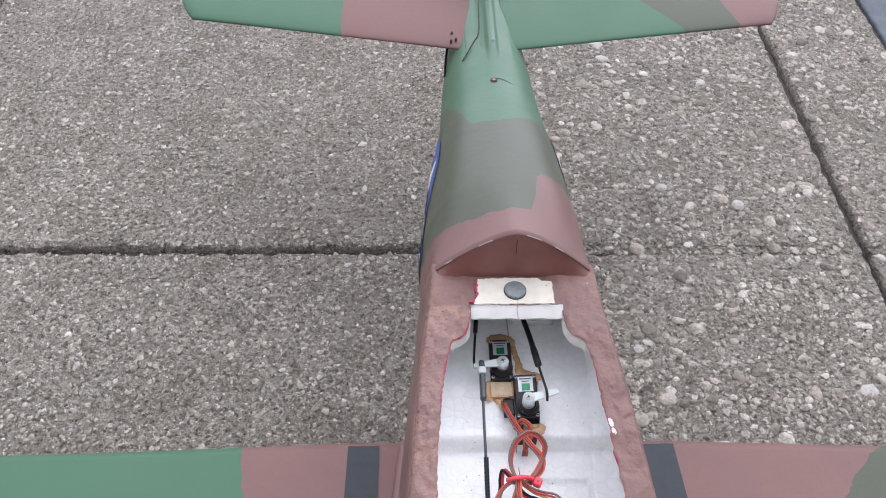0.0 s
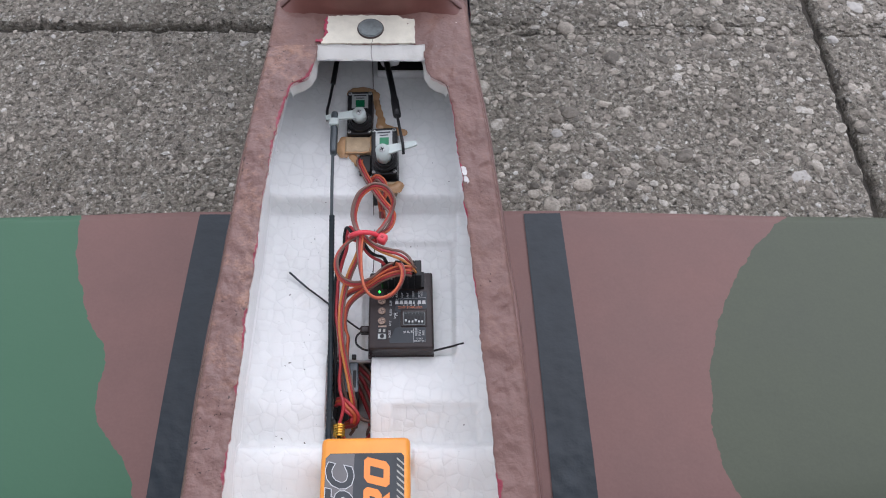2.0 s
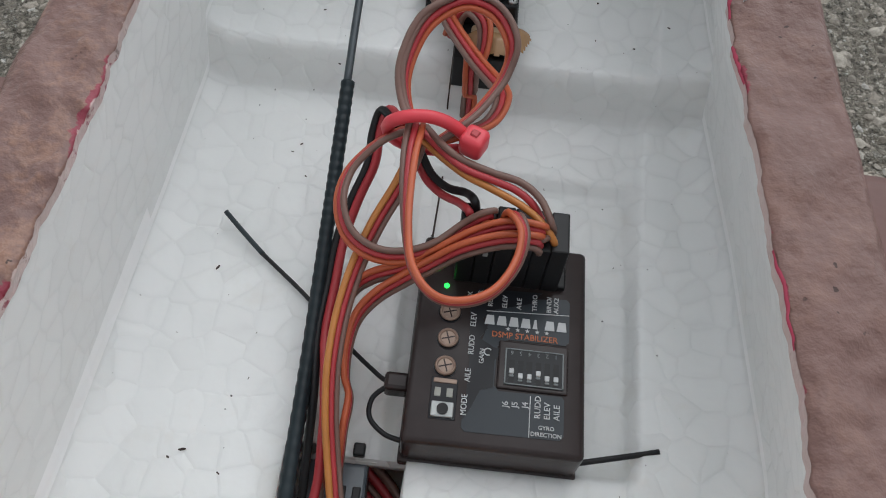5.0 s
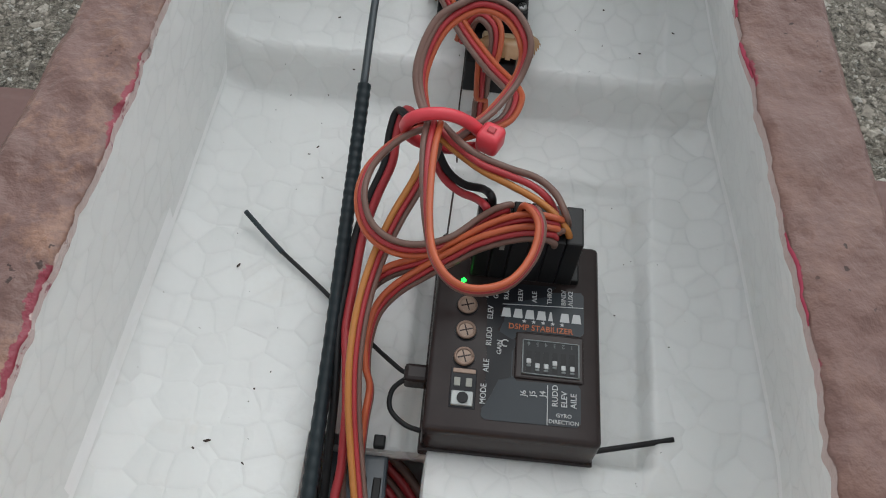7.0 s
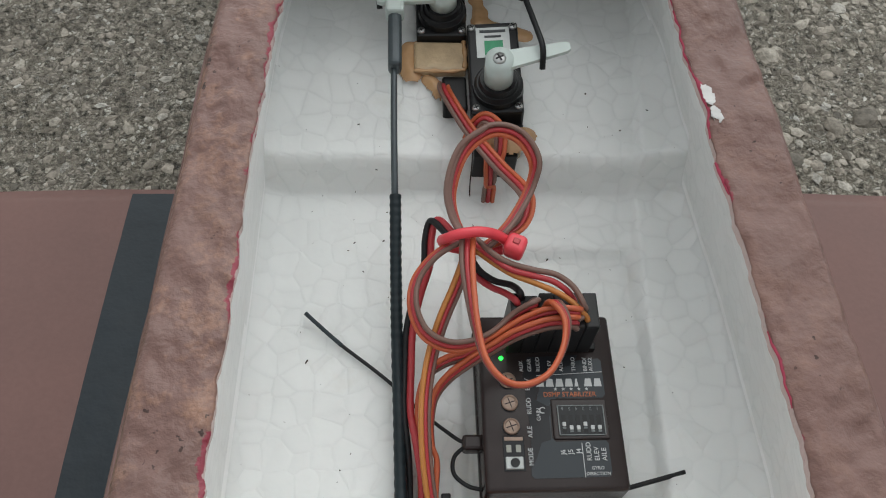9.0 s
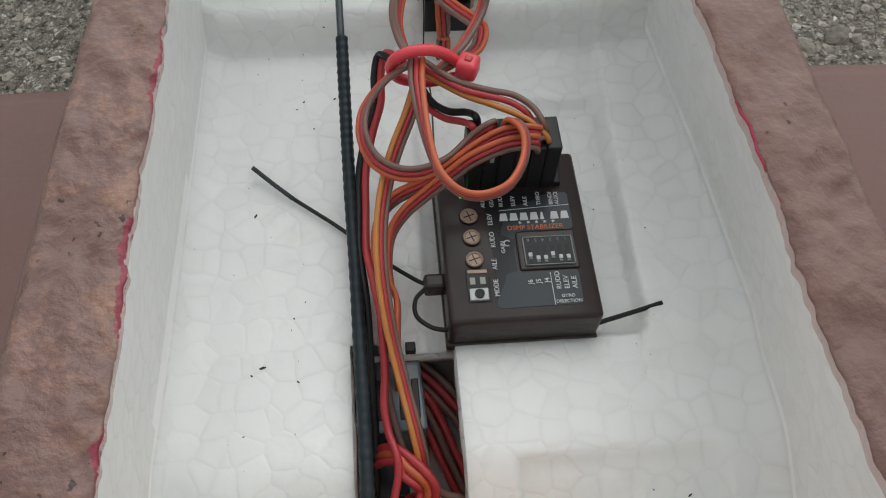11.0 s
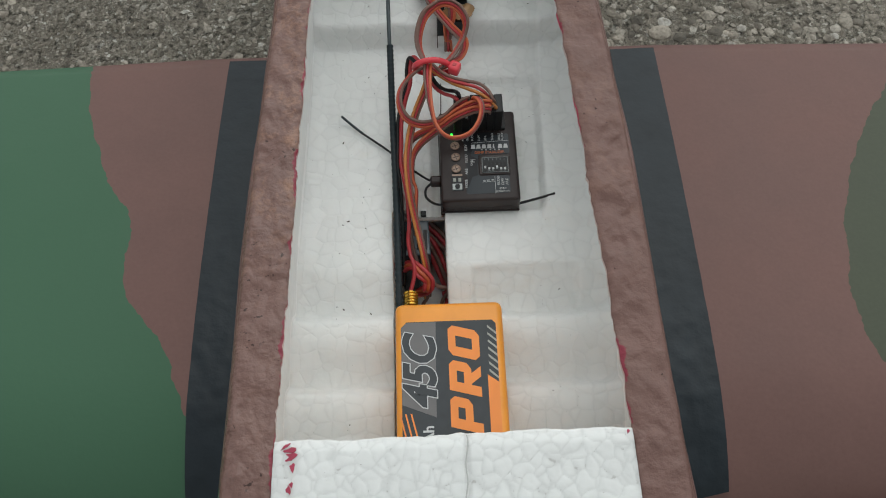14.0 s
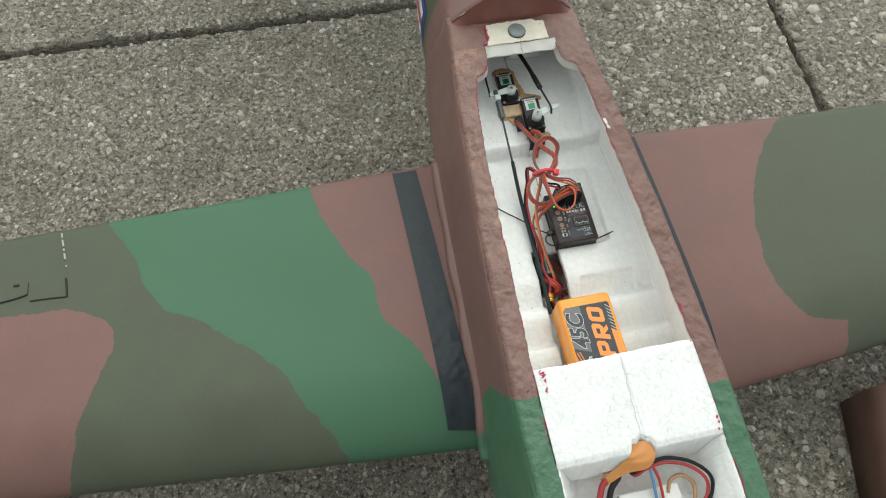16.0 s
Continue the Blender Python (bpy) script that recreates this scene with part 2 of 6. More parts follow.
def stones(name):
    m, nt, bsdf = material(name)
    co = place_in_metres(nt)
    geo = nt.nodes.new("ShaderNodeNewGeometry")
    col = ramp(nt, geo.outputs["Random Per Island"], [(0.0, (0.105, 0.092, 0.073)), (0.3, (0.215, 0.189, 0.153)), (0.6, (0.325, 0.288, 0.237)),
                                                       (0.88, (0.395, 0.362, 0.306)), (0.97, (0.44, 0.414, 0.364)), (1.0, (0.51, 0.495, 0.455))])
    grit = ramp(nt, noise_of(nt, co, 420, 6, 0.75), [(0.28, (0.45, 0.44, 0.42)), (0.5, (1, 1, 1)), (0.72, (1.35, 1.35, 1.35))])
    grime = ramp(nt, noise_of(nt, co, 75, 5, 0.7), [(0.34, (0.50, 0.48, 0.45)), (0.52, (1, 1, 1)), (0.70, (1.22, 1.21, 1.20))])
    col = blend(nt, 1.0, blend(nt, 1.0, col, grit, "MULTIPLY"), grime, "MULTIPLY")
    wire_up(nt, col, bsdf.inputs["Base Color"])
    bsdf.inputs["Roughness"].default_value = 0.7
    bump(nt, bsdf, noise_of(nt, co, 600, 4), 0.5, 0.0006)
    return m


M_WING = camo_paint("camouflage_paint", rough=0.46, lumps=0.22, gloss=0.22)
M_FUS = camo_paint("camouflage_paint_on_foam", rough=0.38, lumps=0.40, gloss=0.40)
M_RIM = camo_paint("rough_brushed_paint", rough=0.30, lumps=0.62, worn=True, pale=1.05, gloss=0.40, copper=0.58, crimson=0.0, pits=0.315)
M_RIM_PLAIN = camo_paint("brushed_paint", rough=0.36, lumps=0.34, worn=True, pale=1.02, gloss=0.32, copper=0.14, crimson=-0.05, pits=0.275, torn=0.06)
M_FOAM = foam_white("white_bead_foam")
# smooth skin, coloured paler than the tray foam to brighten its dim walls
M_FOAM_SKIN_LIT = foam_white("smooth_foam_skin_lit", depth=0.012, crack=0.05, relief=0.05, tone=(0.94, 0.945, 0.93), stain=0.12)
M_FOAM_CUT = foam_white("white_cut_bead_foam", bead=165.0, crack=0.40, relief=0.5, tone=(0.80, 0.81, 0.80), stain=0.08)
# cream lip foam, its tone lowered further to hold the lip's shading
M_LIP = foam_white("shaded_lip_foam", crack=0.04, relief=0.06, tone=(0.57, 0.56, 0.52), stain=0.5)
M_FOAM_BEADS = foam_white("torn_bead_foam", bead=210.0, crack=0.46, tone=(0.75, 0.76, 0.75), stain=0.06, moulded=False)
M_SLAB = aggregate("exposed_aggregate")
M_STONE = stones("pebbles")
M_SOIL = simple("dark_joint_soil", (0.075, 0.066, 0.054), 0.95, vary=0.5, scale=400, relief=0.8, depth=0.002)
M_ASPHALT = simple("blue_grey_asphalt", (0.10, 0.115, 0.13), 0.9, vary=0.35, scale=500, relief=0.6, depth=0.001)
M_TAPE = simple("black_vinyl_tape", (0.016, 0.023, 0.029), 0.36, vary=0.2, scale=110, relief=0.5, depth=0.0009)
M_TAPE.node_tree.nodes["Principled BSDF"].inputs["Specular IOR Level"].default_value = 0.24
M_PAD = simple("yellowed_bare_foam", (0.61, 0.575, 0.475), 0.6, vary=0.16, scale=200, relief=0.5, depth=0.0008)
M_MAGNET = simple("dull_steel", (0.22, 0.25, 0.25), 0.5, 0.7, vary=0.3, scale=400, relief=0.3)
M_ORANGE = simple("orange_shrink_wrap", (0.82, 0.31, 0.035), 0.35, vary=0.1, scale=120, relief=0.2, depth=0.0005)
M_FLAP = simple("faded_orange_wrap", (0.62, 0.27, 0.085), 0.42, vary=0.15, scale=120, relief=0.3, depth=0.0005)
M_TRIM_RING = simple("worn_trimmer_ring", (0.27, 0.185, 0.14), 0.38, 0.4, vary=0.25, scale=900, relief=0.2)
M_SEAM = simple("grey_foam_seam", (0.50, 0.50, 0.49), 0.7, vary=0.2, scale=400, relief=0.1)
M_ORANGE_PRINT = simple("orange_print", (0.85, 0.26, 0.04), 0.35, vary=0.12, scale=90, relief=0)
M_RUST_PRINT = simple("rust_print", (0.50, 0.13, 0.035), 0.4, vary=0.15, scale=400, relief=0)
M_CHARCOAL = simple("charcoal_label", (0.045, 0.05, 0.055), 0.35, vary=0.2, scale=200, relief=0.1)
M_GREY_PRINT = simple("grey_print", (0.13, 0.125, 0.125), 0.38, vary=0.1, scale=200, relief=0)
M_WHITE_PRINT = simple("white_print", (0.55, 0.56, 0.56), 0.5, vary=0.05, scale=300, relief=0)
M_CASE = simple("smoky_brown_plastic", (0.034, 0.025, 0.024), 0.27, vary=0.2, scale=150, relief=0.1)
M_LABEL = simple("slate_label", (0.030, 0.037, 0.044), 0.33, vary=0.15, scale=60, relief=0)
M_LABEL_DARK = simple("worn_dark_label", (0.010, 0.011, 0.014), 0.3, vary=0.2, scale=100, relief=0)
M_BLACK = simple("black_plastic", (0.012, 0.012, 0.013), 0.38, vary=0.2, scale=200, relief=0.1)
M_RUBBER = simple("dark_grey_tube", (0.030, 0.040, 0.045), 0.45, vary=0.25, scale=300, relief=0.3)
M_WIRE_BROWN = simple("brown_wire", (0.17, 0.095, 0.075), 0.42, vary=0.12, scale=200, relief=0.05)
M_WIRE_RED = simple("red_wire", (0.40, 0.034, 0.042), 0.40, vary=0.1, scale=200, relief=0.05)
M_WIRE_ORANGE = simple("orange_wire", (0.47, 0.100, 0.038), 0.40, vary=0.1, scale=200, relief=0.05)
M_WIRE_YELLOW = simple("amber_wire", (0.48, 0.185, 0.042), 0.40, vary=0.1, scale=200, relief=0.05)
M_WIRE_BLACK = simple("black_wire", (0.013, 0.013, 0.014), 0.4, vary=0.15, scale=200, relief=0.05)
M_WIRE_BLUE = simple("blue_wire", (0.10, 0.25, 0.45), 0.4, vary=0.1, scale=200, relief=0.05)
M_TIE = simple("red_nylon", (0.68, 0.055, 0.075), 0.35, vary=0.1, scale=150, relief=0.1)
M_NYLON = simple("milky_nylon", (0.50, 0.56, 0.53), 0.4, vary=0.06, scale=200, relief=0.1)
M_WOOD = simple("glue_coated_wood", (0.42, 0.31, 0.19), 0.28, vary=0.35, scale=220, relief=0.5, depth=0.001)
M_GLUE = simple("hot_glue_amber", (0.44, 0.265, 0.135), 0.25, vary=0.3, scale=160, relief=0.4, depth=0.001)
M_SCREW = simple("steel_screw", (0.55, 0.55, 0.54), 0.3, 0.9, vary=0.2, scale=800, relief=0.2)
M_BRASS = simple("brass_trimmer", (0.28, 0.20, 0.155), 0.36, 0.35, vary=0.25, scale=900, relief=0.2)
M_GOLD = simple("gold_plating", (0.75, 0.47, 0.08), 0.25, 0.9, vary=0.2, scale=500, relief=0.1)
M_CHIP = simple("white_foam_chip", (0.58, 0.565, 0.55), 0.6, vary=0.08, scale=400, relief=0.5)
M_REDPAINT = simple("crimson_undercoat", (0.36, 0.035, 0.075), 0.62, vary=0.2, scale=400, relief=0.3)
M_BLUE = simple("roundel_blue", (0.03, 0.075, 0.30), 0.4, vary=0.15, scale=150, relief=0.1)
M_ROUNDEL_WHITE = simple("roundel_white", (0.68, 0.68, 0.70), 0.4, vary=0.08, scale=150, relief=0.1)
M_ROUNDEL_RED = simple("roundel_red", (0.42, 0.05, 0.06), 0.4, vary=0.1, scale=150, relief=0.1)
M_SILVER = simple("silver_sticker", (0.42, 0.44, 0.43), 0.35, 0.3, vary=0.15, scale=250, relief=0)
M_GREENFOIL = simple("green_foil", (0.01, 0.16, 0.07), 0.25, 0.3, vary=0.3, scale=500, relief=0)
M_DEBRIS = simple("dark_crumb", (0.06, 0.045, 0.04), 0.8, vary=0.4, scale=700, relief=0.3)
M_UNDERCOAT = simple("dark_red_brown_paint", (0.175, 0.070, 0.056), 0.42, vary=0.2, scale=90, relief=0.25, depth=0.001)
M_TAILGREEN = simple("green_tail_paint", GREEN, 0.42, vary=0.08, scale=100, relief=0.1)
M_PINK = simple("pink_paint", (0.5, 0.08, 0.2), 0.4, relief=0)
M_PALE = simple("pale_scuffed_foam", (0.35, 0.35, 0.31), 0.6, vary=0.15, scale=600, relief=0.2)
M_WHITE_STONE = simple("white_quartz", (0.385, 0.365, 0.33), 0.7, vary=0.3, scale=350, relief=0.5, depth=0.0008)
M_WALL = simple("blocker_wall_brown", (0.10, 0.085, 0.07), 0.9, vary=0.2, scale=40, relief=0.4, depth=0.004)
M_CANOPY = simple("dark_brown_paint", (0.115, 0.060, 0.047), 0.6, vary=0.2, scale=60, relief=0.2, depth=0.0008)
M_CONNECTOR = simple("smoky_grey_plastic", (0.10, 0.118, 0.135), 0.25, vary=0.2, scale=150, relief=0.1)
M_BALANCE = simple("white_nylon_plug", (0.66, 0.66, 0.63), 0.4, vary=0.06, scale=200, relief=0.1)
M_ROD = simple("grey_steel", (0.055, 0.068, 0.075), 0.4, 0.2, vary=0.2, scale=300, relief=0.15)
M_TUBE = simple("ridged_dark_tube", (0.013, 0.021, 0.025), 0.42, vary=0.25, scale=300, relief=0.3)
M_SWITCH = simple("dark_switch_block", (0.022, 0.024, 0.026), 0.4, vary=0.2, scale=300, relief=0)
M_CREVICE = simple("dark_crevice", (0.030, 0.031, 0.025), 0.8, vary=0.3, scale=600, relief=0.3)
M_BORDER = simple("grey_switch_edge", (0.20, 0.22, 0.22), 0.45, vary=0.15, scale=400, relief=0)
M_LED, led_nt, led_bsdf = material("green_light")
led_bsdf.inputs["Base Color"].default_value = (0.05, 0.6, 0.08, 1)
led_bsdf.inputs["Emission Color"].default_value = (0.03, 1.0, 0.05, 1)
led_bsdf.inputs["Emission Strength"].default_value = 3.5


# ---- building blocks ----
def thing(name, place=(0, 0, 0), **tags):
    ob = new(name)
    ob.location = place
    ob.empty_display_size = 0.01
    return tagged(ob, **tags)


def link_mesh(name, me, mat, parent=None, label="", smooth=False):
    if mat is not None:
        me.materials.append(mat)
    if smooth:
        me.polygons.foreach_set("use_smooth", [True] * len(me.polygons))
    ob = new(name, me)
    if parent is not None:
        ob.parent = parent
        ob.matrix_parent_inverse = parent_inverse(parent)
    return tagged(ob, label=label)


def parent_inverse(parent):
    m = Matrix.Identity(4)
    while parent is not None:
        m = m @ (parent.matrix_basis if parent.parent is None else parent.matrix_parent_inverse @ parent.matrix_basis).inverted()
        parent = parent.parent
    return m


def part(name, bm, mat, parent=None, label="", smooth=False):
    """Links a bmesh, in world metres, as one mesh under a thing or a part."""
    me = bpy.data.meshes.new(name)
    bmesh.ops.recalc_face_normals(bm, faces=bm.faces)
    bm.to_mesh(me)
    bm.free()
    return link_mesh(name, me, mat, parent, label, smooth)


def grid_mesh(name, P, mat, parent=None, label="", camo=None, close=False):
    """A sheet from an array of rows of points; camo gives the paint's patches from the points."""
    P = np.asarray(P, float)
    r, c = P.shape[:2]
    a = np.arange(r * c).reshape(r, c)
    if close:
        a = np.concatenate([a, a[:, :1]], 1)
    q = np.stack([a[:-1, :-1], a[:-1, 1:], a[1:, 1:], a[1:, :-1]], -1).reshape(-1, 4)
    me = bpy.data.meshes.new(name)
    if not close:
        # sheets face upwards, or outwards where they stand on edge
        corner = P.reshape(-1, 3)[q]
        face = np.cross(corner[:, 2] - corner[:, 0], corner[:, 3] - corner[:, 1])
        up = face[:, 2].sum() if abs(face[:, 2].sum()) > 0.3 * np.abs(face).sum() else (face[:, 0] * corner[:, 0, 0]).sum() if np.abs(face[:, 0]).sum() > np.abs(face[:, 1]).sum() else -face[:, 1].sum()
        if up < 0:
            q = q[:, ::-1]
    me.from_pydata(P.reshape(-1, 3).tolist(), [], q.tolist())
    if close:
        bm = bmesh.new()
        bm.from_mesh(me)
        bmesh.ops.recalc_face_normals(bm, faces=bm.faces)
        bm.to_mesh(me)
        bm.free()
    if camo is not None:
        at = me.attributes.new("camo", "FLOAT_COLOR", "POINT")
        at.data.foreach_set("color", camo(P.reshape(-1, 3)).astype(np.float32).ravel())
    return link_mesh(name, me, mat, parent, label, True)


def box(x0, y0, z0, x1, y1, z1, bevel=0.0, seg=2, turn=0.0, tilt=0.0):
    """A bevelled block; turn about z and tilt about x, in degrees, round its own middle."""
    bm = bmesh.new()
    bmesh.ops.create_cube(bm, size=1)
    mid = Vector(((x0 + x1) / 2, (y0 + y1) / 2, (z0 + z1) / 2))
    bmesh.ops.scale(bm, vec=(x1 - x0, y1 - y0, z1 - z0), verts=bm.verts)
    if bevel:
        bmesh.ops.bevel(bm, geom=bm.edges[:], offset=bevel, segments=seg, affect="EDGES", profile=0.5)
    bmesh.ops.transform(bm, matrix=Matrix.Translation(mid) @ pose(0, 0, 0, tilt, 0, turn), verts=bm.verts)
    return bm


def disc(x, y, z0, z1, r0, r1=None, n=28, m=None):
    bm = bmesh.new()
    bmesh.ops.create_cone(bm, cap_ends=True, segments=n, radius1=r0, radius2=r0 if r1 is None else r1, depth=z1 - z0)
    bmesh.ops.translate(bm, vec=(x, y, (z0 + z1) / 2), verts=bm.verts)
    if m is not None:
        bmesh.ops.transform(bm, matrix=m, verts=bm.verts)
    return bm


def spline(points, per=10):
    """A smooth line through the points."""
    p = [Vector(q) for q in points]
    p = [2 * p[0] - p[1]] + p + [2 * p[-1] - p[-2]]
    out = []
    for i in range(1, len(p) - 2):
        a, b, c, d = p[i - 1:i + 3]
        for k in range(per):
            t = k / per
            out.append(0.5 * (2 * b + (c - a) * t + (2 * a - 5 * b + 4 * c - d) * t * t + (3 * b - a - 3 * c + d) * t ** 3))
    return out + [p[-2]]


def tube(points, radius, per=10, sides=8, offset=None):
    """A round tube along a smooth line; offset(line) may shift it sideways."""
    line = spline(points, per)
    if offset:
        line = offset(line)
    bm = bmesh.new()
    rings, normal = [], None
    for i, q in enumerate(line):
        t = (line[min(i + 1, len(line) - 1)] - line[max(i - 1, 0)]).normalized()
        if normal is None:
            normal = t.orthogonal().normalized()
        normal = (normal - t * normal.dot(t)).normalized()
        side = t.cross(normal)
        r = radius(i / (len(line) - 1)) if callable(radius) else radius
        rings.append([bm.verts.new(q + r * (math.cos(a) * normal + math.sin(a) * side)) for a in (2 * math.pi * k / sides for k in range(sides))])
    for a, b in zip(rings, rings[1:]):
        for k in range(sides):
            bm.faces.new((a[k], a[(k + 1) % sides], b[(k + 1) % sides], b[k]))
    bm.faces.new(rings[0][::-1])
    bm.faces.new(rings[-1])
    return bm


def cable(name, points, colours, parent, radius=0.00056, twist=0.0, per=10, start=0.0, roll=0.0):
    """A flat lead: wires side by side along a line, turning by twist degrees on the way and by roll at its middle."""
    n = len(colours)
    for k, mat in enumerate(colours):
        shift = (k - (n - 1) / 2) * radius * 1.95

        def sideways(line, shift=shift):
            out = []
            for i, q in enumerate(line):
                t = (line[min(i + 1, len(line) - 1)] - line[max(i - 1, 0)]).normalized()
                flat = Vector((t.y, -t.x, 0))
                flat = flat.normalized() if flat.length > 0.05 else Vector((1, 0, 0))
                a = radians(start + twist * i / (len(line) - 1) + roll * math.sin(math.pi * i / (len(line) - 1)))
                out.append(q + shift * (flat * math.cos(a) + t.cross(flat) * math.sin(a)))
            return out
        part("wire", tube(points, radius, per, 8, sideways), mat, parent, mat.name.replace("_", " "), True)


def lettering(text, size, m, mat, parent, name="lettering", depth=0.00008, bold=0.0, shear=0.0, align="LEFT"):
    """Raised letters from the built-in font, laid by the pose m."""
    cu = bpy.data.curves.new(name, "FONT")
    cu.body, cu.size, cu.extrude, cu.offset, cu.shear, cu.align_x, cu.resolution_u = text, size, depth, bold, shear, align, 3
    tmp = bpy.data.objects.new("tmp", cu)
    scene.collection.objects.link(tmp)
    bpy.context.view_layer.update()
    me = bpy.data.meshes.new_from_object(tmp.evaluated_get(bpy.context.evaluated_depsgraph_get()))
    bpy.data.objects.remove(tmp)
    me.transform(m)
    me.name = name
    me.materials.clear()
    return link_mesh(name, me, mat, parent)


def line_at(table, v):
    return np.interp(v, [a for a, _ in table], [b for _, b in table])


def smooth(a, b, v):
    t = np.clip((np.asarray(v, float) - a) / (b - a), 0, 1)
    return t * t * (3 - 2 * t)


def reach(poly, x, y):
    """Signed distance into a patch outline (positive inside), times ten."""
    p = np.array(poly)
    d = np.full(np.shape(x), 1e9)
    inside = np.zeros(np.shape(x), bool)
    for (ax, ay), (bx, by) in zip(p, np.roll(p, -1, 0)):
        ex, ey = bx - ax, by - ay
        t = np.clip(((x - ax) * ex + (y - ay) * ey) / (ex * ex + ey * ey), 0, 1)
        d = np.minimum(d, np.hypot(x - ax - t * ex, y - ay - t * ey))
        cross = (ay > y) != (by > y)
        inside ^= cross & (x < ax + (y - ay) * ex / (ey if abs(ey) > 1e-12 else 1e-12))
    return np.where(inside, d, -d) * 10


def lumps(x, y, z, size, amount):
    return amount * np.array([noise.noise(Vector((a / size, b / size, c / size))) for a, b, c in zip(np.ravel(x), np.ravel(y), np.ravel(z))]).reshape(np.shape(x))


# ---- ground ----
JOINT_X, JOINT_Y, EDGE_X = 0.3555, 0.4960, 0.497
ground = part("ground", box(-300, -300, -0.4, 300, 300, -0.009), M_SOIL)
tagged(ground, "dark damp soil under the paving slabs", "ground", kind="structure")
pavement = thing("pavement", label="weathered grey exposed-aggregate concrete paving slabs with dark joints", category="pavement", kind="structure")


def slab(x0, y0, x1, y1, gap=0.0028):
    """A slab with a worn, wavering edge."""
    n = 240
    f = np.arange(n) / n
    line = np.concatenate([np.stack([x0 + (x1 - x0) * f, 0 * f + y0], 1), np.stack([0 * f + x1, y0 + (y1 - y0) * f], 1), np.stack([x1 - (x1 - x0) * f, 0 * f + y1], 1), np.stack([0 * f + x0, y1 - (y1 - y0) * f], 1)])
    inward = np.concatenate([np.tile(v, (n, 1)) for v in ((0, 1), (-1, 0), (0, -1), (1, 0))]).astype(float)
    wob = lumps(line[:, 0], line[:, 1], 0 * line[:, 0] + x0 + y0, 0.03, 0.0012) + lumps(line[:, 0], line[:, 1], 0 * line[:, 0] + 3, 0.011, 0.0024)
    wob[[0, n, 2 * n, 3 * n]] = 0
    mid, span = np.array([(x0 + x1) / 2, (y0 + y1) / 2]), np.array([x1 - x0, y1 - y0])
    rings = []
    for inset, z, share in ((0.0, -0.05, 0.6), (0.0, -0.008, 0.8), (0.0008, -0.0035, 1.0), (0.0022, -0.0012, 1.4), (0.0050, -0.0002, 1.0), (0.0075, 0.0, 0.5)):
        p = mid + (line - mid) * (1 - 2 * (gap + inset) / span) + inward * (wob * share)[:, None]
        rings.append(np.concatenate([p, np.full((len(p), 1), z)], 1))
    me = bpy.data.meshes.new("paving_slab")
    c = 4 * n
    faces = [(r * c + k, r * c + (k + 1) % c, (r + 1) * c + (k + 1) % c, (r + 1) * c + k) for r in range(5) for k in range(c)]
    faces += [((len(rings) - 1) * c + k, (len(rings) - 1) * c + (k + 1) % c, len(rings) * c) for k in range(c)]
    rings.append(np.array([((x0 + x1) / 2, (y0 + y1) / 2, 0.0)]))
    me.from_pydata(np.concatenate(rings).tolist(), [], faces)
    link_mesh("paving_slab", me, M_SLAB, pavement)


xs = [JOINT_X - 0.9 * k for k in range(5, -1, -1)]
ys = [JOINT_Y - 2.7, JOINT_Y - 1.8, JOINT_Y - 0.9, JOINT_Y, JOINT_Y + 0.9, JOINT_Y + 1.8, JOINT_Y + 2.7, JOINT_Y + 3.6]
for y0, y1 in zip(ys, ys[1:]):
    for x0, x1 in zip(xs, xs[1:]):
        slab(x0, y0, x1, y1)
    slab(JOINT_X, y0, EDGE_X, y1, 0.0034)
part("joint_filling", box(0.02, JOINT_Y - 0.0045, -0.05, JOINT_X - 0.003, JOINT_Y + 0.0045, -0.0010, 0.001), M_SLAB, pavement, "concrete-filled joint")
part("joint_filling", box(JOINT_X + 0.003, JOINT_Y - 0.0045, -0.05, EDGE_X - 0.003, JOINT_Y + 0.0045, -0.0014, 0.001), M_SLAB, pavement, "concrete-filled joint")
part("asphalt_strip", box(EDGE_X + 0.004, ys[0], -0.05, 6.0, ys[-1], -0.004, 0.003), M_ASPHALT, pavement, "blue-grey asphalt strip")


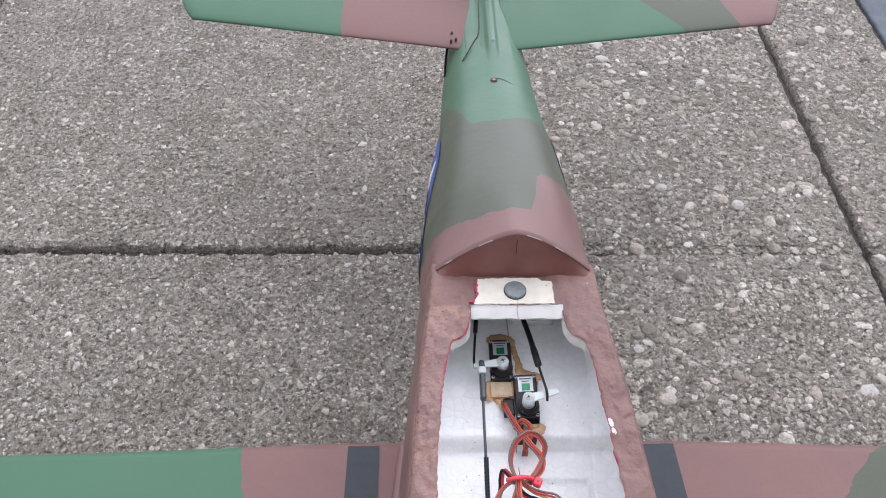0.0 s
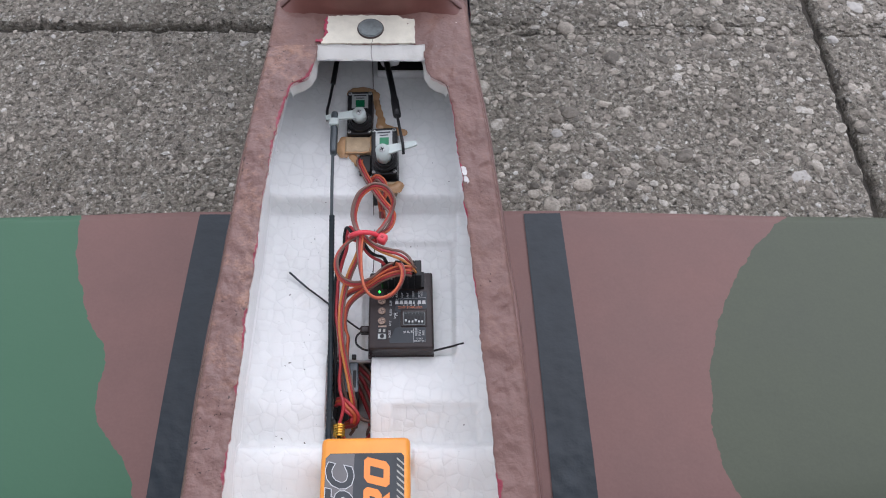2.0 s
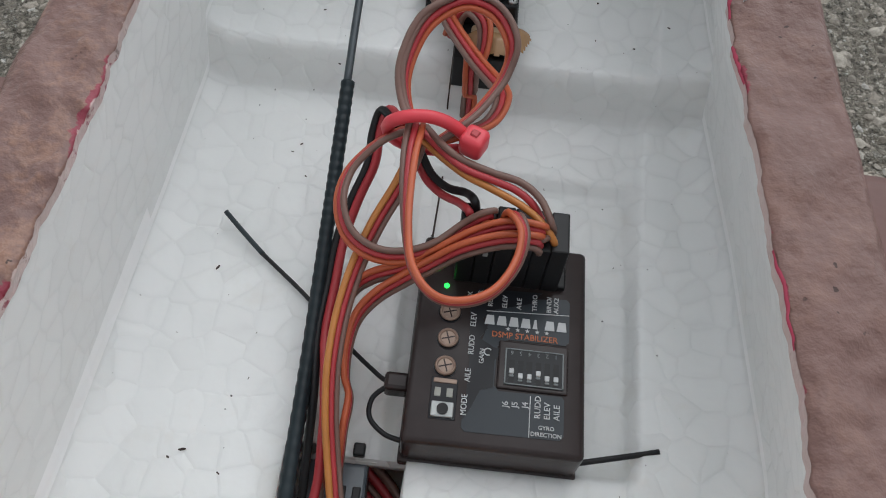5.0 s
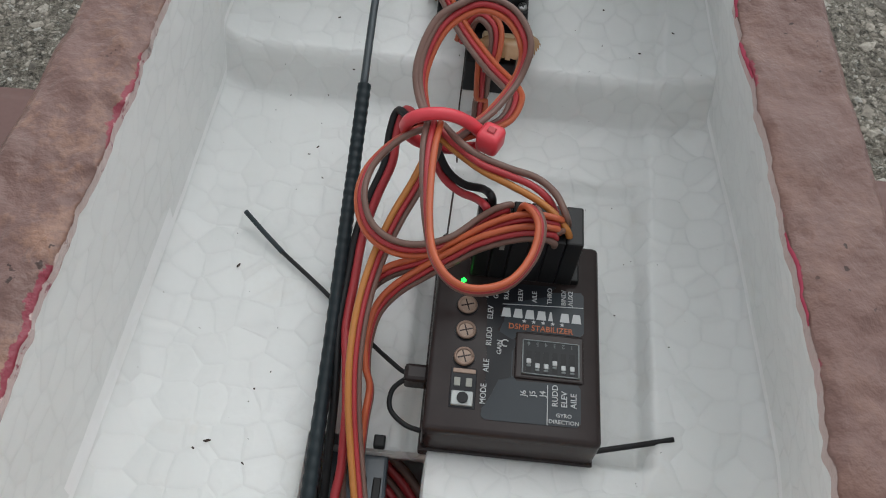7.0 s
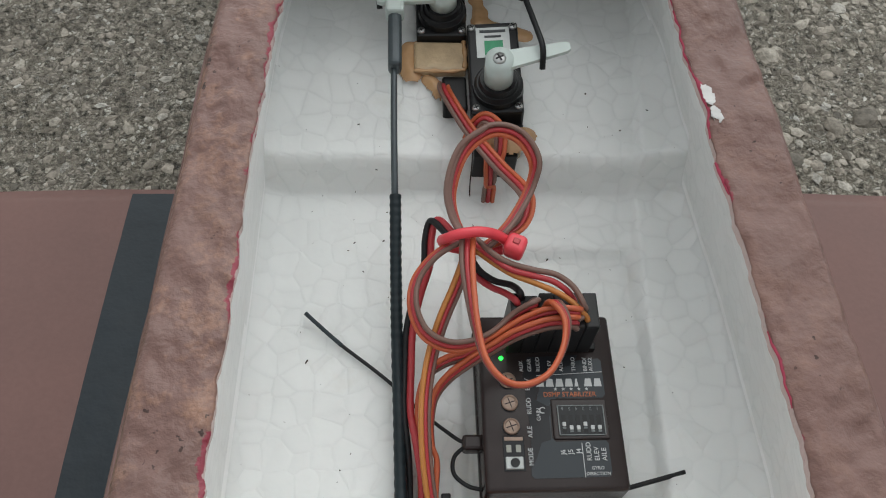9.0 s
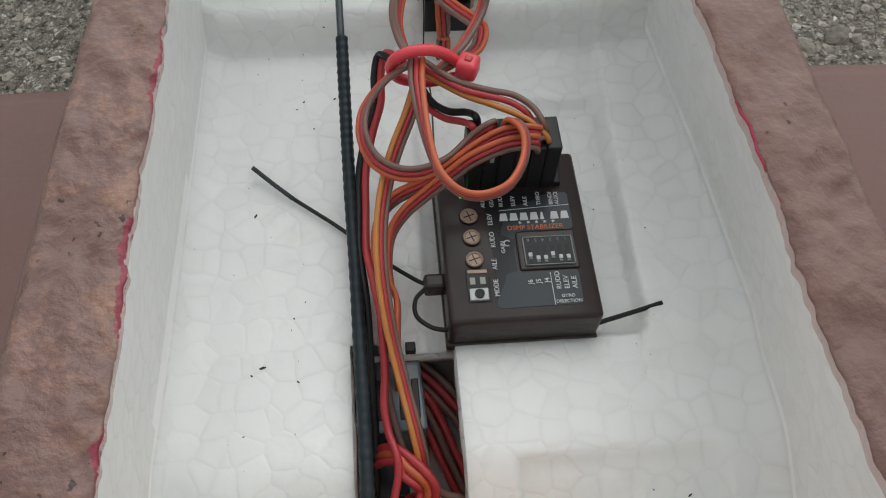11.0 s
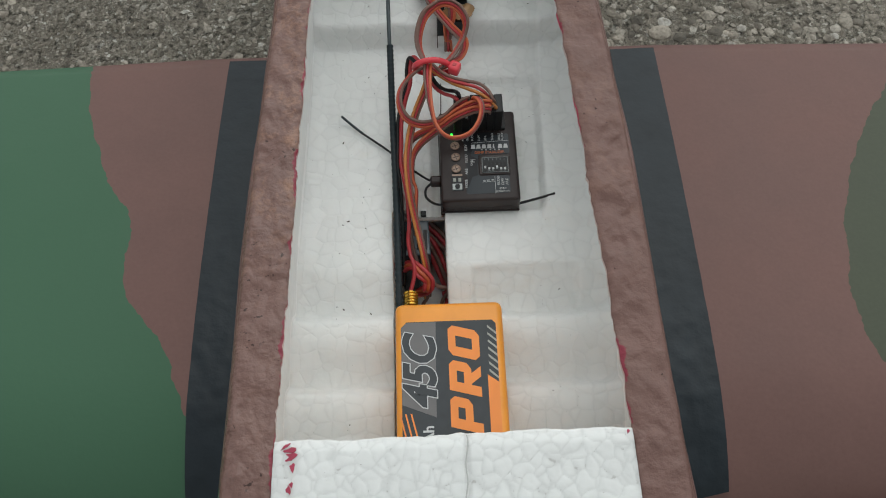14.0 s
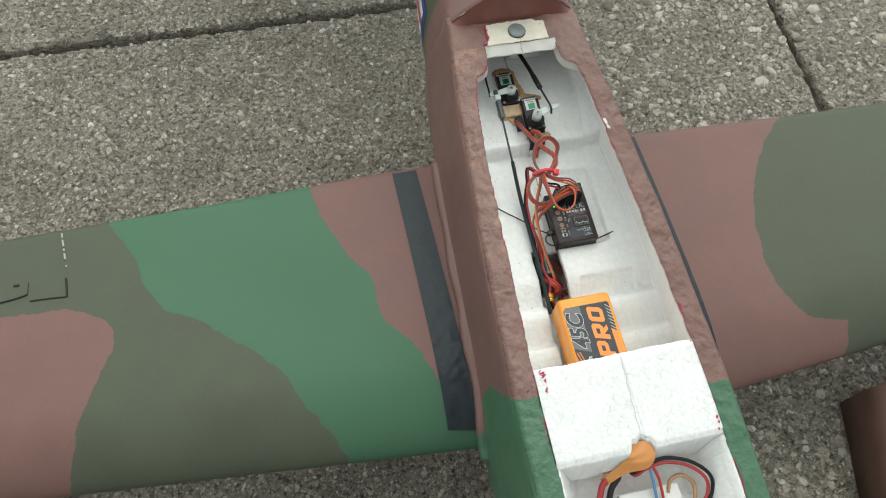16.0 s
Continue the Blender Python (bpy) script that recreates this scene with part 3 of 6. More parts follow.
def pebble_sheet(name, count, x0, y0, x1, y1, low, high, seed, label, mat=None, detail=1, skew=2.0):
    """Many half-sunk stones in one mesh."""
    rng = np.random.default_rng(seed)
    ico = bmesh.new()
    bmesh.ops.create_icosphere(ico, subdivisions=detail, radius=1)
    base = np.array([v.co[:] for v in ico.verts])
    faces = np.array([[v.index for v in f.verts] for f in ico.faces])
    ico.free()
    n = len(base)
    x, y = rng.uniform(x0, x1, count), rng.uniform(y0, y1, count)
    keep = (np.abs(x - JOINT_X) > 0.0075) & (x < EDGE_X - 0.01) & ~((np.abs(y - JOINT_Y) < 0.005) & (x < 0.02))
    x, y = x[keep], y[keep]
    size = low * (high / low) ** (rng.uniform(0, 1, len(x)) ** skew)
    ang = rng.uniform(0, 2 * np.pi, len(x))
    V = base[None] * (1 + (0.22 if detail == 1 else 0.07) * rng.standard_normal((len(x), n, 1)))
    V = V * np.stack([size * rng.uniform(0.6, 1.1, len(x)), size * rng.uniform(0.55, 0.95, len(x)), size * rng.uniform(0.22, 0.42, len(x))], 1)[:, None]
    c, s = np.cos(ang)[:, None], np.sin(ang)[:, None]
    V = np.stack([V[..., 0] * c - V[..., 1] * s + x[:, None], V[..., 0] * s + V[..., 1] * c + y[:, None], V[..., 2] - 0.08 * size[:, None]], -1)
    F = (faces[None] + n * np.arange(len(x))[:, None, None]).reshape(-1, 3)
    me = bpy.data.meshes.new(name)
    me.from_pydata(V.reshape(-1, 3).tolist(), [], F.tolist())
    ob = link_mesh(name, me, mat or M_STONE)
    return tagged(ob, label, "gravel", kind="stuff")


pebble_sheet("fine_pebbles", 46000, -0.75, -0.35, 0.06, 1.3, 0.0011, 0.0040, 3, "fine beige and grey pebbles bedded in the paving concrete", skew=2.4)
pebble_sheet("pale_stones", 95, 0.02, -0.35, 0.5, 1.2, 0.004, 0.0105, 9, "scattered white quartz stones bedded in the paving concrete", M_WHITE_STONE, 2)
pebble_sheet("pale_stones", 70, -0.75, 0.2, 0.02, 1.2, 0.002, 0.0050, 10, "scattered white quartz stones bedded in the paving concrete", M_WHITE_STONE, 2)
pebble_sheet("coarse_pebbles", 30000, 0.0, -0.35, 0.5, 1.3, 0.0013, 0.0050, 4, "coarse pale pebbles standing proud of worn concrete", skew=2.0)
pebble_sheet("coarse_pebbles", 1500, 0.02, -0.35, 0.5, 1.3, 0.0035, 0.0085, 14, "larger brown and grey pebbles standing proud of worn concrete", None, 2)

# unseen wall, added only to dim the skylight from the south
south_light_blocker = part("south_light_blocker", box(-6, -3.7, -0.02, 6, -3.5, 2.2), M_WALL)
tagged(south_light_blocker, "added unseen dark brown wall that cuts skylight from the south", "wall", kind="structure")

# ---- the model airplane ----
airplane = thing("model_airplane", (0, 0.1, 0), label="camouflage-painted foam model airplane with its hatch open, standing on paving slabs", category="model airplane")

RIM_OUT = [(-0.20, 0.050), (-0.10, 0.0610), (-0.05, 0.0625), (0.03, 0.0620), (0.067, 0.0602), (0.104, 0.0588), (0.145, 0.0562), (0.190, 0.0526), (0.222, 0.0502), (0.25, 0.0470), (0.284, 0.0437), (0.295, 0.0430)]
RIM_IN = [(-0.20, 0.044), (-0.05, 0.0500), (0.03, 0.0492), (0.06, 0.0485), (0.085, 0.0472), (0.113, 0.0460), (0.145, 0.0440), (0.19, 0.0405), (0.20, 0.0395), (0.228, 0.0370), (0.2455, 0.0350),
          (0.2475, 0.0335), (0.2490, 0.0305), (0.2515, 0.0272), (0.2550, 0.0256), (0.2620, 0.0250), (0.2672, 0.0243), (0.2690, 0.0225)]
OPEN_END, DECK_END = 0.2690, 0.2880


def rim_z(y):
    return 0.195 + 0.055 * y


def out_x(y):
    return line_at(RIM_OUT, y)


def in_x(y, side=0):
    y = np.asarray(y, float)
    shift = {0: [(0, 0)], -1: [(0.12, 0.0), (0.157, 0.0013), (0.19, 0.0022), (0.225, 0.0024), (0.245, 0.0)], 1: [(0.085, 0.0), (0.12, -0.0010), (0.14, -0.0006), (0.18, -0.0003), (0.235, 0.0005), (0.245, 0.0)]}[side]
    return line_at(RIM_IN, y) + line_at(shift, y)


GREEN_IN = [(-0.1560, 0.26), (-0.1545, 0.2375), (-0.1500, 0.2065), (-0.1435, 0.1900), (-0.1350, 0.1700), (-0.1275, 0.1590), (-0.1225, 0.1475), (-0.1240, 0.1310), (-0.1212, 0.1190), (-0.1150, 0.1110), (-0.1075, 0.1020), (-0.1020, 0.0925), (-0.0980, 0.0820), (-0.0948, 0.0730), (-0.085, 0.052), (-0.03, 0.036), (-0.03, -0.03)]
GREEN_OUT = [(-0.148, -0.03), (-0.1610, 0.0399), (-0.1666, 0.0519), (-0.1796, 0.0694), (-0.1886, 0.0909), (-0.2071, 0.1137), (-0.2237, 0.1260), (-0.2401, 0.1422), (-0.2609, 0.1532), (-0.2724, 0.1738), (-0.2777, 0.1972), (-0.2956, 0.2301), (-0.299, 0.26)]
G_WING = GREEN_IN + GREEN_OUT
O_WING = [(-0.20, 0.27), (-0.20, 0.17), (-0.14, 0.06), (-0.12, -0.03), (-0.332, -0.03), (-0.3284, 0.0492), (-0.3159, 0.0869), (-0.3063, 0.1081), (-0.2942, 0.1305), (-0.2925, 0.1429), (-0.2980, 0.1525), (-0.3066, 0.1590), (-0.3239, 0.1655), (-0.3617, 0.1665), (-0.60, 0.17), (-0.60, 0.27)]
O_WING_R = [(0.236, 0.27), (0.2225, 0.2340), (0.2020, 0.2170), (0.1850, 0.1960), (0.1700, 0.1700), (0.1590, 0.1410), (0.1545, 0.1130), (0.1560, 0.0930), (0.1620, 0.0790), (0.1700, 0.0690), (0.1810, 0.0635), (0.1985, 0.0595), (0.1960, 0.0446), (0.1931, 0.0340), (0.193, -0.03), (0.60, -0.03), (0.60, 0.27)]


def camo_of(olive, green, edge=1.0):
    """The paint's patches; edge is the way from a worn rim, in centimetres."""
    return np.stack([olive, green, np.zeros_like(olive) + edge, np.ones_like(olive)], 1)


def wing_camo(P):
    x, y = P[:, 0], P[:, 1]
    olive = np.maximum(reach(O_WING, x, y), reach(O_WING_R, x, y))
    return camo_of(olive, reach(G_WING, x, y))


def fuselage_camo(P):
    x, y, z = P.T
    green = np.maximum((y - 0.4035 - 0.45 * np.clip(x, 0, 0.05) - 3.5 * np.clip(-x - 0.018, 0, 0.014)) * 10,
                       (0.030 - y - 0.10 * x + 0.55 * np.clip(0.19 - z, -0.02, 0.03)) * 10)
    edge = 0.3140 + 0.036 * smooth(0.010, 0.018, x) + 0.3 * np.clip(-x - 0.02, 0, 0.05)
    olive = np.minimum((y - edge) * 10, (0.47 - y) * 10)
    return camo_of(olive, green)


def ragged(y, side):
    """The worn inner edge of the rim, from the middle line."""
    y = np.asarray(y, float)
    return in_x(y, side) + lumps(0 * y + 3 * side, y, 0 * y, 0.021, 0.0007) + lumps(0 * y + 7 * side, y, 0 * y, 0.0065, 0.0006) + lumps(0 * y + 5 * side, y, 0 * y, 0.0021, 0.0004)


def rim_relief(x, y):
    """Thick brushed paint over foam: broad swells, brush ridges and small dents."""
    dents = np.minimum(0, lumps(x, y, 0 * y + 13, 0.0042, 1.0) + 0.34)
    return (lumps(x, y, 0 * y, 0.017, 0.0013) + lumps(x, y, 0 * y + 4, 0.0062, 0.0006) + lumps(x, y / 1.6, 0 * y + 9, 0.0028, 0.00044)
            + lumps(x, y, 0 * y + 21, 0.0013, 0.00011) + 0.0016 * dents)


# painted rim round the hatch opening, and the deck behind it
ys = np.concatenate([np.arange(-0.20, -0.02, 0.003), np.arange(-0.02, 0.240, 0.0006), np.arange(0.240, OPEN_END, 0.0006), [OPEN_END]])
for side in (-1, 1):
    inner = ragged(ys, side)
    rows, away = [], []
    for f in np.linspace(0, 1, 26) ** 1.15:
        x = side * (inner + (out_x(ys) - inner) * f)
        rows.append(np.stack([x, ys, rim_z(ys) + rim_relief(x, ys) - 0.0007 * (1 - f) ** 14], 1))
        away.append(np.abs(x) - inner)
    for dx, dz in ((0.0012, -0.0007), (0.0022, -0.0024), (0.0028, -0.0055)):
        rows.append(np.stack([side * (out_x(ys) + dx), ys, rim_z(ys) + dz + rim_relief(side * out_x(ys), ys) * 0.6], 1))
        away.append(0 * ys + 0.01)
    for dz in (0.0012, 0.0026):
        rows.insert(0, np.stack([side * (inner + 0.0002), ys, rim_z(ys) + rim_relief(side * inner, ys) * 0.5 - dz], 1))
        away.insert(0, 0 * ys - 0.0002)
    away = np.array(away).T.ravel() * 100

    def worn_camo(P, away=away):
        c = fuselage_camo(P)
        c[:, 2] = away
        return c
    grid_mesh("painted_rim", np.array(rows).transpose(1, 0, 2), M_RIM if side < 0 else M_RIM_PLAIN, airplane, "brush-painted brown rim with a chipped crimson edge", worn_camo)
yd = np.linspace(OPEN_END, 0.297, 24)
rows = []
for y in yd:
    x = np.linspace(-out_x(y), out_x(y), 60)
    flat = np.stack([x, 0 * x + y, rim_z(y) + rim_relief(x, 0 * x + y)], 1)
    ends = [[(sd * (out_x(y) + dx), y, rim_z(y) + dz) for dx, dz in ((0.0012, -0.0007), (0.0022, -0.0024), (0.0028, -0.0055))] for sd in (-1, 1)]
    rows.append(np.concatenate([np.array(ends[0][::-1]), flat, np.array(ends[1])]))
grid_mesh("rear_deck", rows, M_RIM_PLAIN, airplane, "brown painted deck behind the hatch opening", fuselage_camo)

# fuselage sides under the rim
HALF = [(-0.001, -0.0020), (0.0026, -0.0030), (0.0038, -0.0062), (0.0052, -0.014), (0.0075, -0.032), (0.0098, -0.052), (0.0105, -0.070), (0.0080, -0.098), (-0.004, -0.135), (-0.030, -0.178)]
ys = np.arange(-0.20, 0.3099, 0.0049)
for side in (-1, 1):
    rows = []
    for y in ys:
        t = np.linspace(0, len(HALF) - 1, 41)
        dx, dz = np.interp(t, range(len(HALF)), [a for a, _ in HALF]), np.interp(t, range(len(HALF)), [b for _, b in HALF])
        nose = 1 - 0.35 * smooth(-0.10, -0.20, y)
        x = side * np.maximum((out_x(y) + dx) * nose, 0.002)
        z = np.maximum(rim_z(y) + dz * (rim_z(y) - 0.004) / 0.178, 0.003)
        x = x - side * smooth(0.2955, 0.3099, y) * (0.0012 + 0.006 * smooth(0.180, 0.202, z))
        rows.append(np.stack([x, 0 * x + y, z], 1))
    rows = np.array(rows)
    rows[..., 0] += lumps(rows[..., 0], rows[..., 1], rows[..., 2], 0.03, 0.0008)
    grid_mesh("fuselage_side", rows, M_FUS, airplane, "brown and green painted foam fuselage side", fuselage_camo)
bm = bmesh.new()
bm.faces.new([bm.verts.new(v) for v in ((-0.04, -0.2, 0.003), (0.04, -0.2, 0.003), (0.045, -0.2, 0.18), (-0.045, -0.2, 0.18))])
part("nose_plate", bm, M_FUS, airplane)

# rear fuselage with its humped turtle deck
TOP = [(0.2945, 0.2405), (0.35, 0.2330), (0.40, 0.2255), (0.455, 0.2165), (0.52, 0.2085), (0.70, 0.198)]
WIDE = [(0.2945, 0.0498), (0.307, 0.0508), (0.34, 0.0503), (0.375, 0.0465), (0.406, 0.0433), (0.446, 0.0372), (0.54, 0.0300), (0.70, 0.008)]
LOW = [(0.2945, 0.004), (0.33, 0.070), (0.40, 0.110), (0.55, 0.150), (0.70, 0.168)]


def bell(x):
    return 0.2100 + 0.0305 * (1 - np.clip(np.abs(x) / 0.0435, 0, 1) ** 1.5)


ys = np.concatenate([np.linspace(0.2945, 0.34, 18), np.linspace(0.345, 0.70, 60)])
rows = []
for y in ys:
    w, top, low, mid = line_at(WIDE, y), line_at(TOP, y), line_at(LOW, y), 0.155 + 0.05 * (y - 0.29)
    a = np.linspace(0, 2 * np.pi, 97)[:-1]
    c, s = np.cos(a), np.sin(a)
    x = w * np.sign(c) * np.abs(c) ** 0.82
    up = np.abs(s) ** 0.95
    z = np.where(s > 0, mid + (top - mid) * up, mid - (mid - low) * up)
    b = 1 - smooth(0.2945, 0.345, y)
    flat = np.where(s > 0, np.where(np.abs(x) < 0.0435, bell(x) + (top - 0.2405), z), z)
    z = z * (1 - b) + np.where((s > 0) & (np.abs(x) < 0.0435), flat, z) * b
    rows.append(np.stack([x, 0 * x + y, z], 1))
rows = np.array(rows)
rear = grid_mesh("rear_fuselage", rows, M_FUS, airplane, "camouflage-painted rear fuselage with a humped top", fuselage_camo, close=True)
xs = np.linspace(-0.0432, 0.0432, 44)
wall = [np.stack([xs, 0 * xs + DECK_END + 0.0045 * f, (rim_z(DECK_END) - 0.001) * (1 - f) + (bell(xs) - 0.0012) * f], 1) for f in np.linspace(0, 1, 12)]
lip = [np.stack([xs, 0 * xs + DECK_END + dy, bell(xs) + dz], 1) for dy, dz in ((0.0045, -0.0012), (0.0041, -0.0005), (0.0044, 0.0002), (0.0075, 0.0005))]
grid_mesh("turtle_deck_lip", lip, M_FUS, airplane, "worn painted edge of the humped deck", lambda P: camo_of(P[:, 0] * 0 - 1, P[:, 0] * 0 - 1))
part("bulkhead_crease", tube([(0.0003, DECK_END + 0.0036, 0.2365), (0.0, DECK_END + 0.0034, 0.2320), (0.0002, DECK_END + 0.0024, 0.2270)], 0.0002, 4, 6), M_DEBRIS, airplane, "dark crease down the curved wall")
for x0, x1 in ((-0.020, -0.013), (0.005, 0.013), (0.021, 0.026), (-0.037, -0.034)):
    part("lip_scuff", tube([(x, DECK_END + 0.0038, float(bell(x)) + 0.0006) for x in np.linspace(x0, x1, 6)], 0.00028, 3, 5), M_PALE, airplane, "pale scuff along the lip")
grid_mesh("hatch_bulkhead", wall, M_UNDERCOAT, airplane, "dark brown curved wall behind the hatch opening", lambda P: camo_of(P[:, 0] * 0 - 1, P[:, 0] * 0 - 1))

# bare pad with its magnet
rng = np.random.default_rng(5)


def ragged_plate(corners, step, amount, z0, z1, mat, name, label):
    """A thin sheet with a torn outline, lying along the rim."""
    pts = []
    for (ax, ay), (bx, by) in zip(corners, corners[1:] + corners[:1]):
        n = max(1, int(math.hypot(bx - ax, by - ay) / step))
        for k in range(n):
            f = k / n
            pts.append((ax + (bx - ax) * f + amount * rng.uniform(-1, 1), ay + (by - ay) * f + amount * rng.uniform(-1, 1)))
    bm = bmesh.new()
    lo, hi = [bm.verts.new((x, y, rim_z(y) + z0)) for x, y in pts], [bm.verts.new((x, y, rim_z(y) + z1)) for x, y in pts]
    bm.faces.new(hi)
    for k in range(len(pts)):
        bm.faces.new((lo[k], lo[(k + 1) % len(pts)], hi[(k + 1) % len(pts)], hi[k]))
    return part(name, bm, mat, airplane, label)


PAD = [(-0.0200, 0.2856), (-0.004, 0.2864), (0.0125, 0.2862), (0.0150, 0.2845), (0.0205, 0.2840), (0.0203, 0.2735), (0.0208, 0.2697), (-0.0225, 0.2692), (-0.0222, 0.2716), (-0.0205, 0.2740)]
ragged_plate(PAD, 0.0012, 0.0003, 0.0003, 0.0011, M_PAD, "bare_foam_pad", "unpainted yellowed foam pad with torn edges")
ragged_plate([(-0.0211, 0.2850), (-0.0201, 0.2853), (-0.0199, 0.2740), (-0.0214, 0.2728)], 0.0008, 0.0005, 0.0003, 0.0012, M_REDPAINT, "torn_paint", "crimson torn paint beside the bare pad")
ragged_plate([(-0.0245, 0.2712), (-0.0215, 0.2716), (-0.0222, 0.2700), (-0.0248, 0.2704)], 0.0006, 0.0004, 0.0006, 0.0013, M_REDPAINT, "torn_paint", "crimson torn paint beside the bare pad")
part("pad_crack", tube([(0.0006, 0.2692, rim_z(0.2692) + 0.0011), (0.0011, 0.2706, rim_z(0.2706) + 0.0011), (0.0008, 0.2722, rim_z(0.2722) + 0.0011)], 0.00012, 4, 5), M_DEBRIS, airplane, "thin crack in the bare foam")
part("pad_crack", tube([(0.0006, 0.2688, rim_z(0.269) + 0.0004), (0.0004, 0.2655, rim_z(0.269) - 0.0011), (0.0009, 0.2620, rim_z(0.269) - 0.0025)], 0.00012, 4, 5), M_DEBRIS, airplane, "thin crack in the bare foam")
bm = disc(0, 0.278, rim_z(0.278) - 0.001, rim_z(0.278) + 0.0021, 0.0057, n=36)
bmesh.ops.bevel(bm, geom=[e for e in bm.edges if e.calc_length() < 0.0015], offset=0.0004, segments=2, affect="EDGES")
part("magnet", bm, M_MAGNET, airplane, "round grey steel magnet")

part("magnet_ring", disc(0, 0.278, rim_z(0.278) - 0.001, rim_z(0.278) + 0.0015, 0.0064, 0.0061, 36), M_DEBRIS, airplane, "dark grime round the magnet")

# ---- foam tray inside the fuselage ----
SLOT = (-0.0185, 0.0009, 0.050, 0.1386)


FOOT_L = [(0.04, 0.0550), (0.09, 0.0530), (0.13, 0.0508), (0.18, 0.0490), (0.22, 0.0480), (0.27, 0.0420), (0.35, 0.0340)]
FOOT_R = [(0.04, 0.0560), (0.09, 0.0570), (0.14, 0.0565), (0.18, 0.0545), (0.22, 0.0510), (0.27, 0.0430), (0.35, 0.0340)]


def floor_z(x, y):
    z = 0.1555 + 0 * x
    z = z + 0.0100 * smooth(0.2120, 0.2165, y) + 0.0055 * smooth(0.218, 0.245, y)
    z = z + 0.0016 * smooth(0.0385, 0.0405, x + 0.05 * (0.2 - y)) * smooth(0.130, 0.140, y)
    inside = smooth(-0.004, -0.0025, x) * smooth(0.0385, 0.0365, x) * smooth(0.137, 0.139, y) * smooth(0.1970, 0.1945, y)
    z = z - 0.0020 * inside
    for edge_y in (0.0480, 0.0730, 0.0985):
        z = z - 0.0060 * smooth(edge_y - 0.0022, edge_y + 0.0030, y) * smooth(edge_y + 0.0200, edge_y + 0.0020, y)
    z = z - 0.0068 * smooth(-0.0140, -0.0110, x) * smooth(0.0006, -0.0012, x) * smooth(0.1600, 0.1410, y) * smooth(0.128, 0.132, y)
    rec = smooth(0.009, 0.011, x) * smooth(0.1165, 0.1145, y) * smooth(0.048, 0.045, x) * smooth(0.095, 0.100, y)
    return z - 0.0016 * rec


xs = np.unique(np.round(np.concatenate([np.arange(-0.0595, 0.0596, 0.0007), [SLOT[0], SLOT[0] + 0.0002, SLOT[1], SLOT[1] - 0.0002]]), 5))
ys = np.unique(np.round(np.concatenate([np.arange(0.046, OPEN_END, 0.001), np.arange(OPEN_END, 0.345, 0.003), [SLOT[3], SLOT[3] - 0.0003]]), 5))
edge = {sd: np.where(ys < 0.245, ragged(ys, sd), line_at([(0.245, 0.0355), (0.35, 0.0300)], ys)) + 0.0003 for sd in (-1, 1)}
rows = []
for i, y in enumerate(ys):
    fl, fr = line_at(FOOT_L, y), line_at(FOOT_R, y)
    x = np.where(xs < -0.028, -0.028 - (-xs - 0.028) / 0.0315 * (fl - 0.028), np.where(xs > 0.028, 0.028 + (xs - 0.028) / 0.0315 * (fr - 0.028), xs))
    z = floor_z(x, np.full_like(x, y))
    u = np.where(x < 0, fl + x, fr - x)
    z = z + 0.0030 * (1 - np.clip(u / 0.0070, 0, 1)) ** 2
    walls = []
    for sd, f in ((-1, fl), (1, fr)):
        t = rim_z(y) - 0.0012
        e = edge[sd][i]
        smooth_edge = float(in_x(y, sd)) if y < 0.245 else e
        zb = float(floor_z(np.array(sd * f), np.array(y))) + 0.0030
        w = [(f + (smooth_edge - f) * g ** 1.35 + (e - smooth_edge) * g ** 12, zb + (t - zb) * g) for g in (0.04, 0.12, 0.22, 0.36, 0.50, 0.64, 0.78, 0.90, 1.0)]
        walls.append([(sd * p, y, q) for p, q in w])
    rows.append(np.concatenate([np.array(walls[0][::-1]), np.stack([x, np.full_like(x, y), z], 1), np.array(walls[1])]))
rows = np.array(rows)
rows[..., 2] += lumps(rows[..., 0], rows[..., 1], 0 * rows[..., 0], 0.006, 0.00015)
X, Y = rows[..., 0], rows[..., 1]
hole = (X > SLOT[0] + 0.0001) & (X < SLOT[1] - 0.0001) & (Y > SLOT[2]) & (Y < SLOT[3] - 0.0001)
bed = (X > -0.0185) & (X < 0.0185) & (Y < 0.0985)
rows[..., 2] = np.where(bed, 0.1532, rows[..., 2])
tray = grid_mesh("foam_tray", rows, M_FOAM, airplane, "white bead-foam tray inside the fuselage")
# the slot opens into the hollow under the tray
bm = bmesh.new()
bm.from_mesh(tray.data)
bm.verts.ensure_lookup_table()
bmesh.ops.delete(bm, geom=[bm.verts[k] for k in np.flatnonzero(hole.ravel())], context="VERTS")
bm.to_mesh(tray.data)
bm.free()
yy = np.linspace(SLOT[3], SLOT[2], 60)
bend = [lumps(0 * yy + k, yy, 0 * yy, 0.009, 0.0005) for k in range(3)]
for name, x, out in (("slot_edge", SLOT[0], -1), ("slot_edge", SLOT[1], 1)):
    grid_mesh(name, [np.stack([x + out * (dx + bend[k % 3] * (k > 0)), yy, floor_z(0 * yy + x, yy) - dz], 1) for k, (dx, dz) in enumerate(((0.0003, 0.0), (-0.0002, 0.0008), (-0.0003, 0.0030), (0.0004, 0.0058), (0.004, 0.0062)))], M_FOAM_CUT, airplane, "cut foam edge of the slot")
xx = np.linspace(SLOT[0] - 0.0005, SLOT[1] + 0.0005, 30)
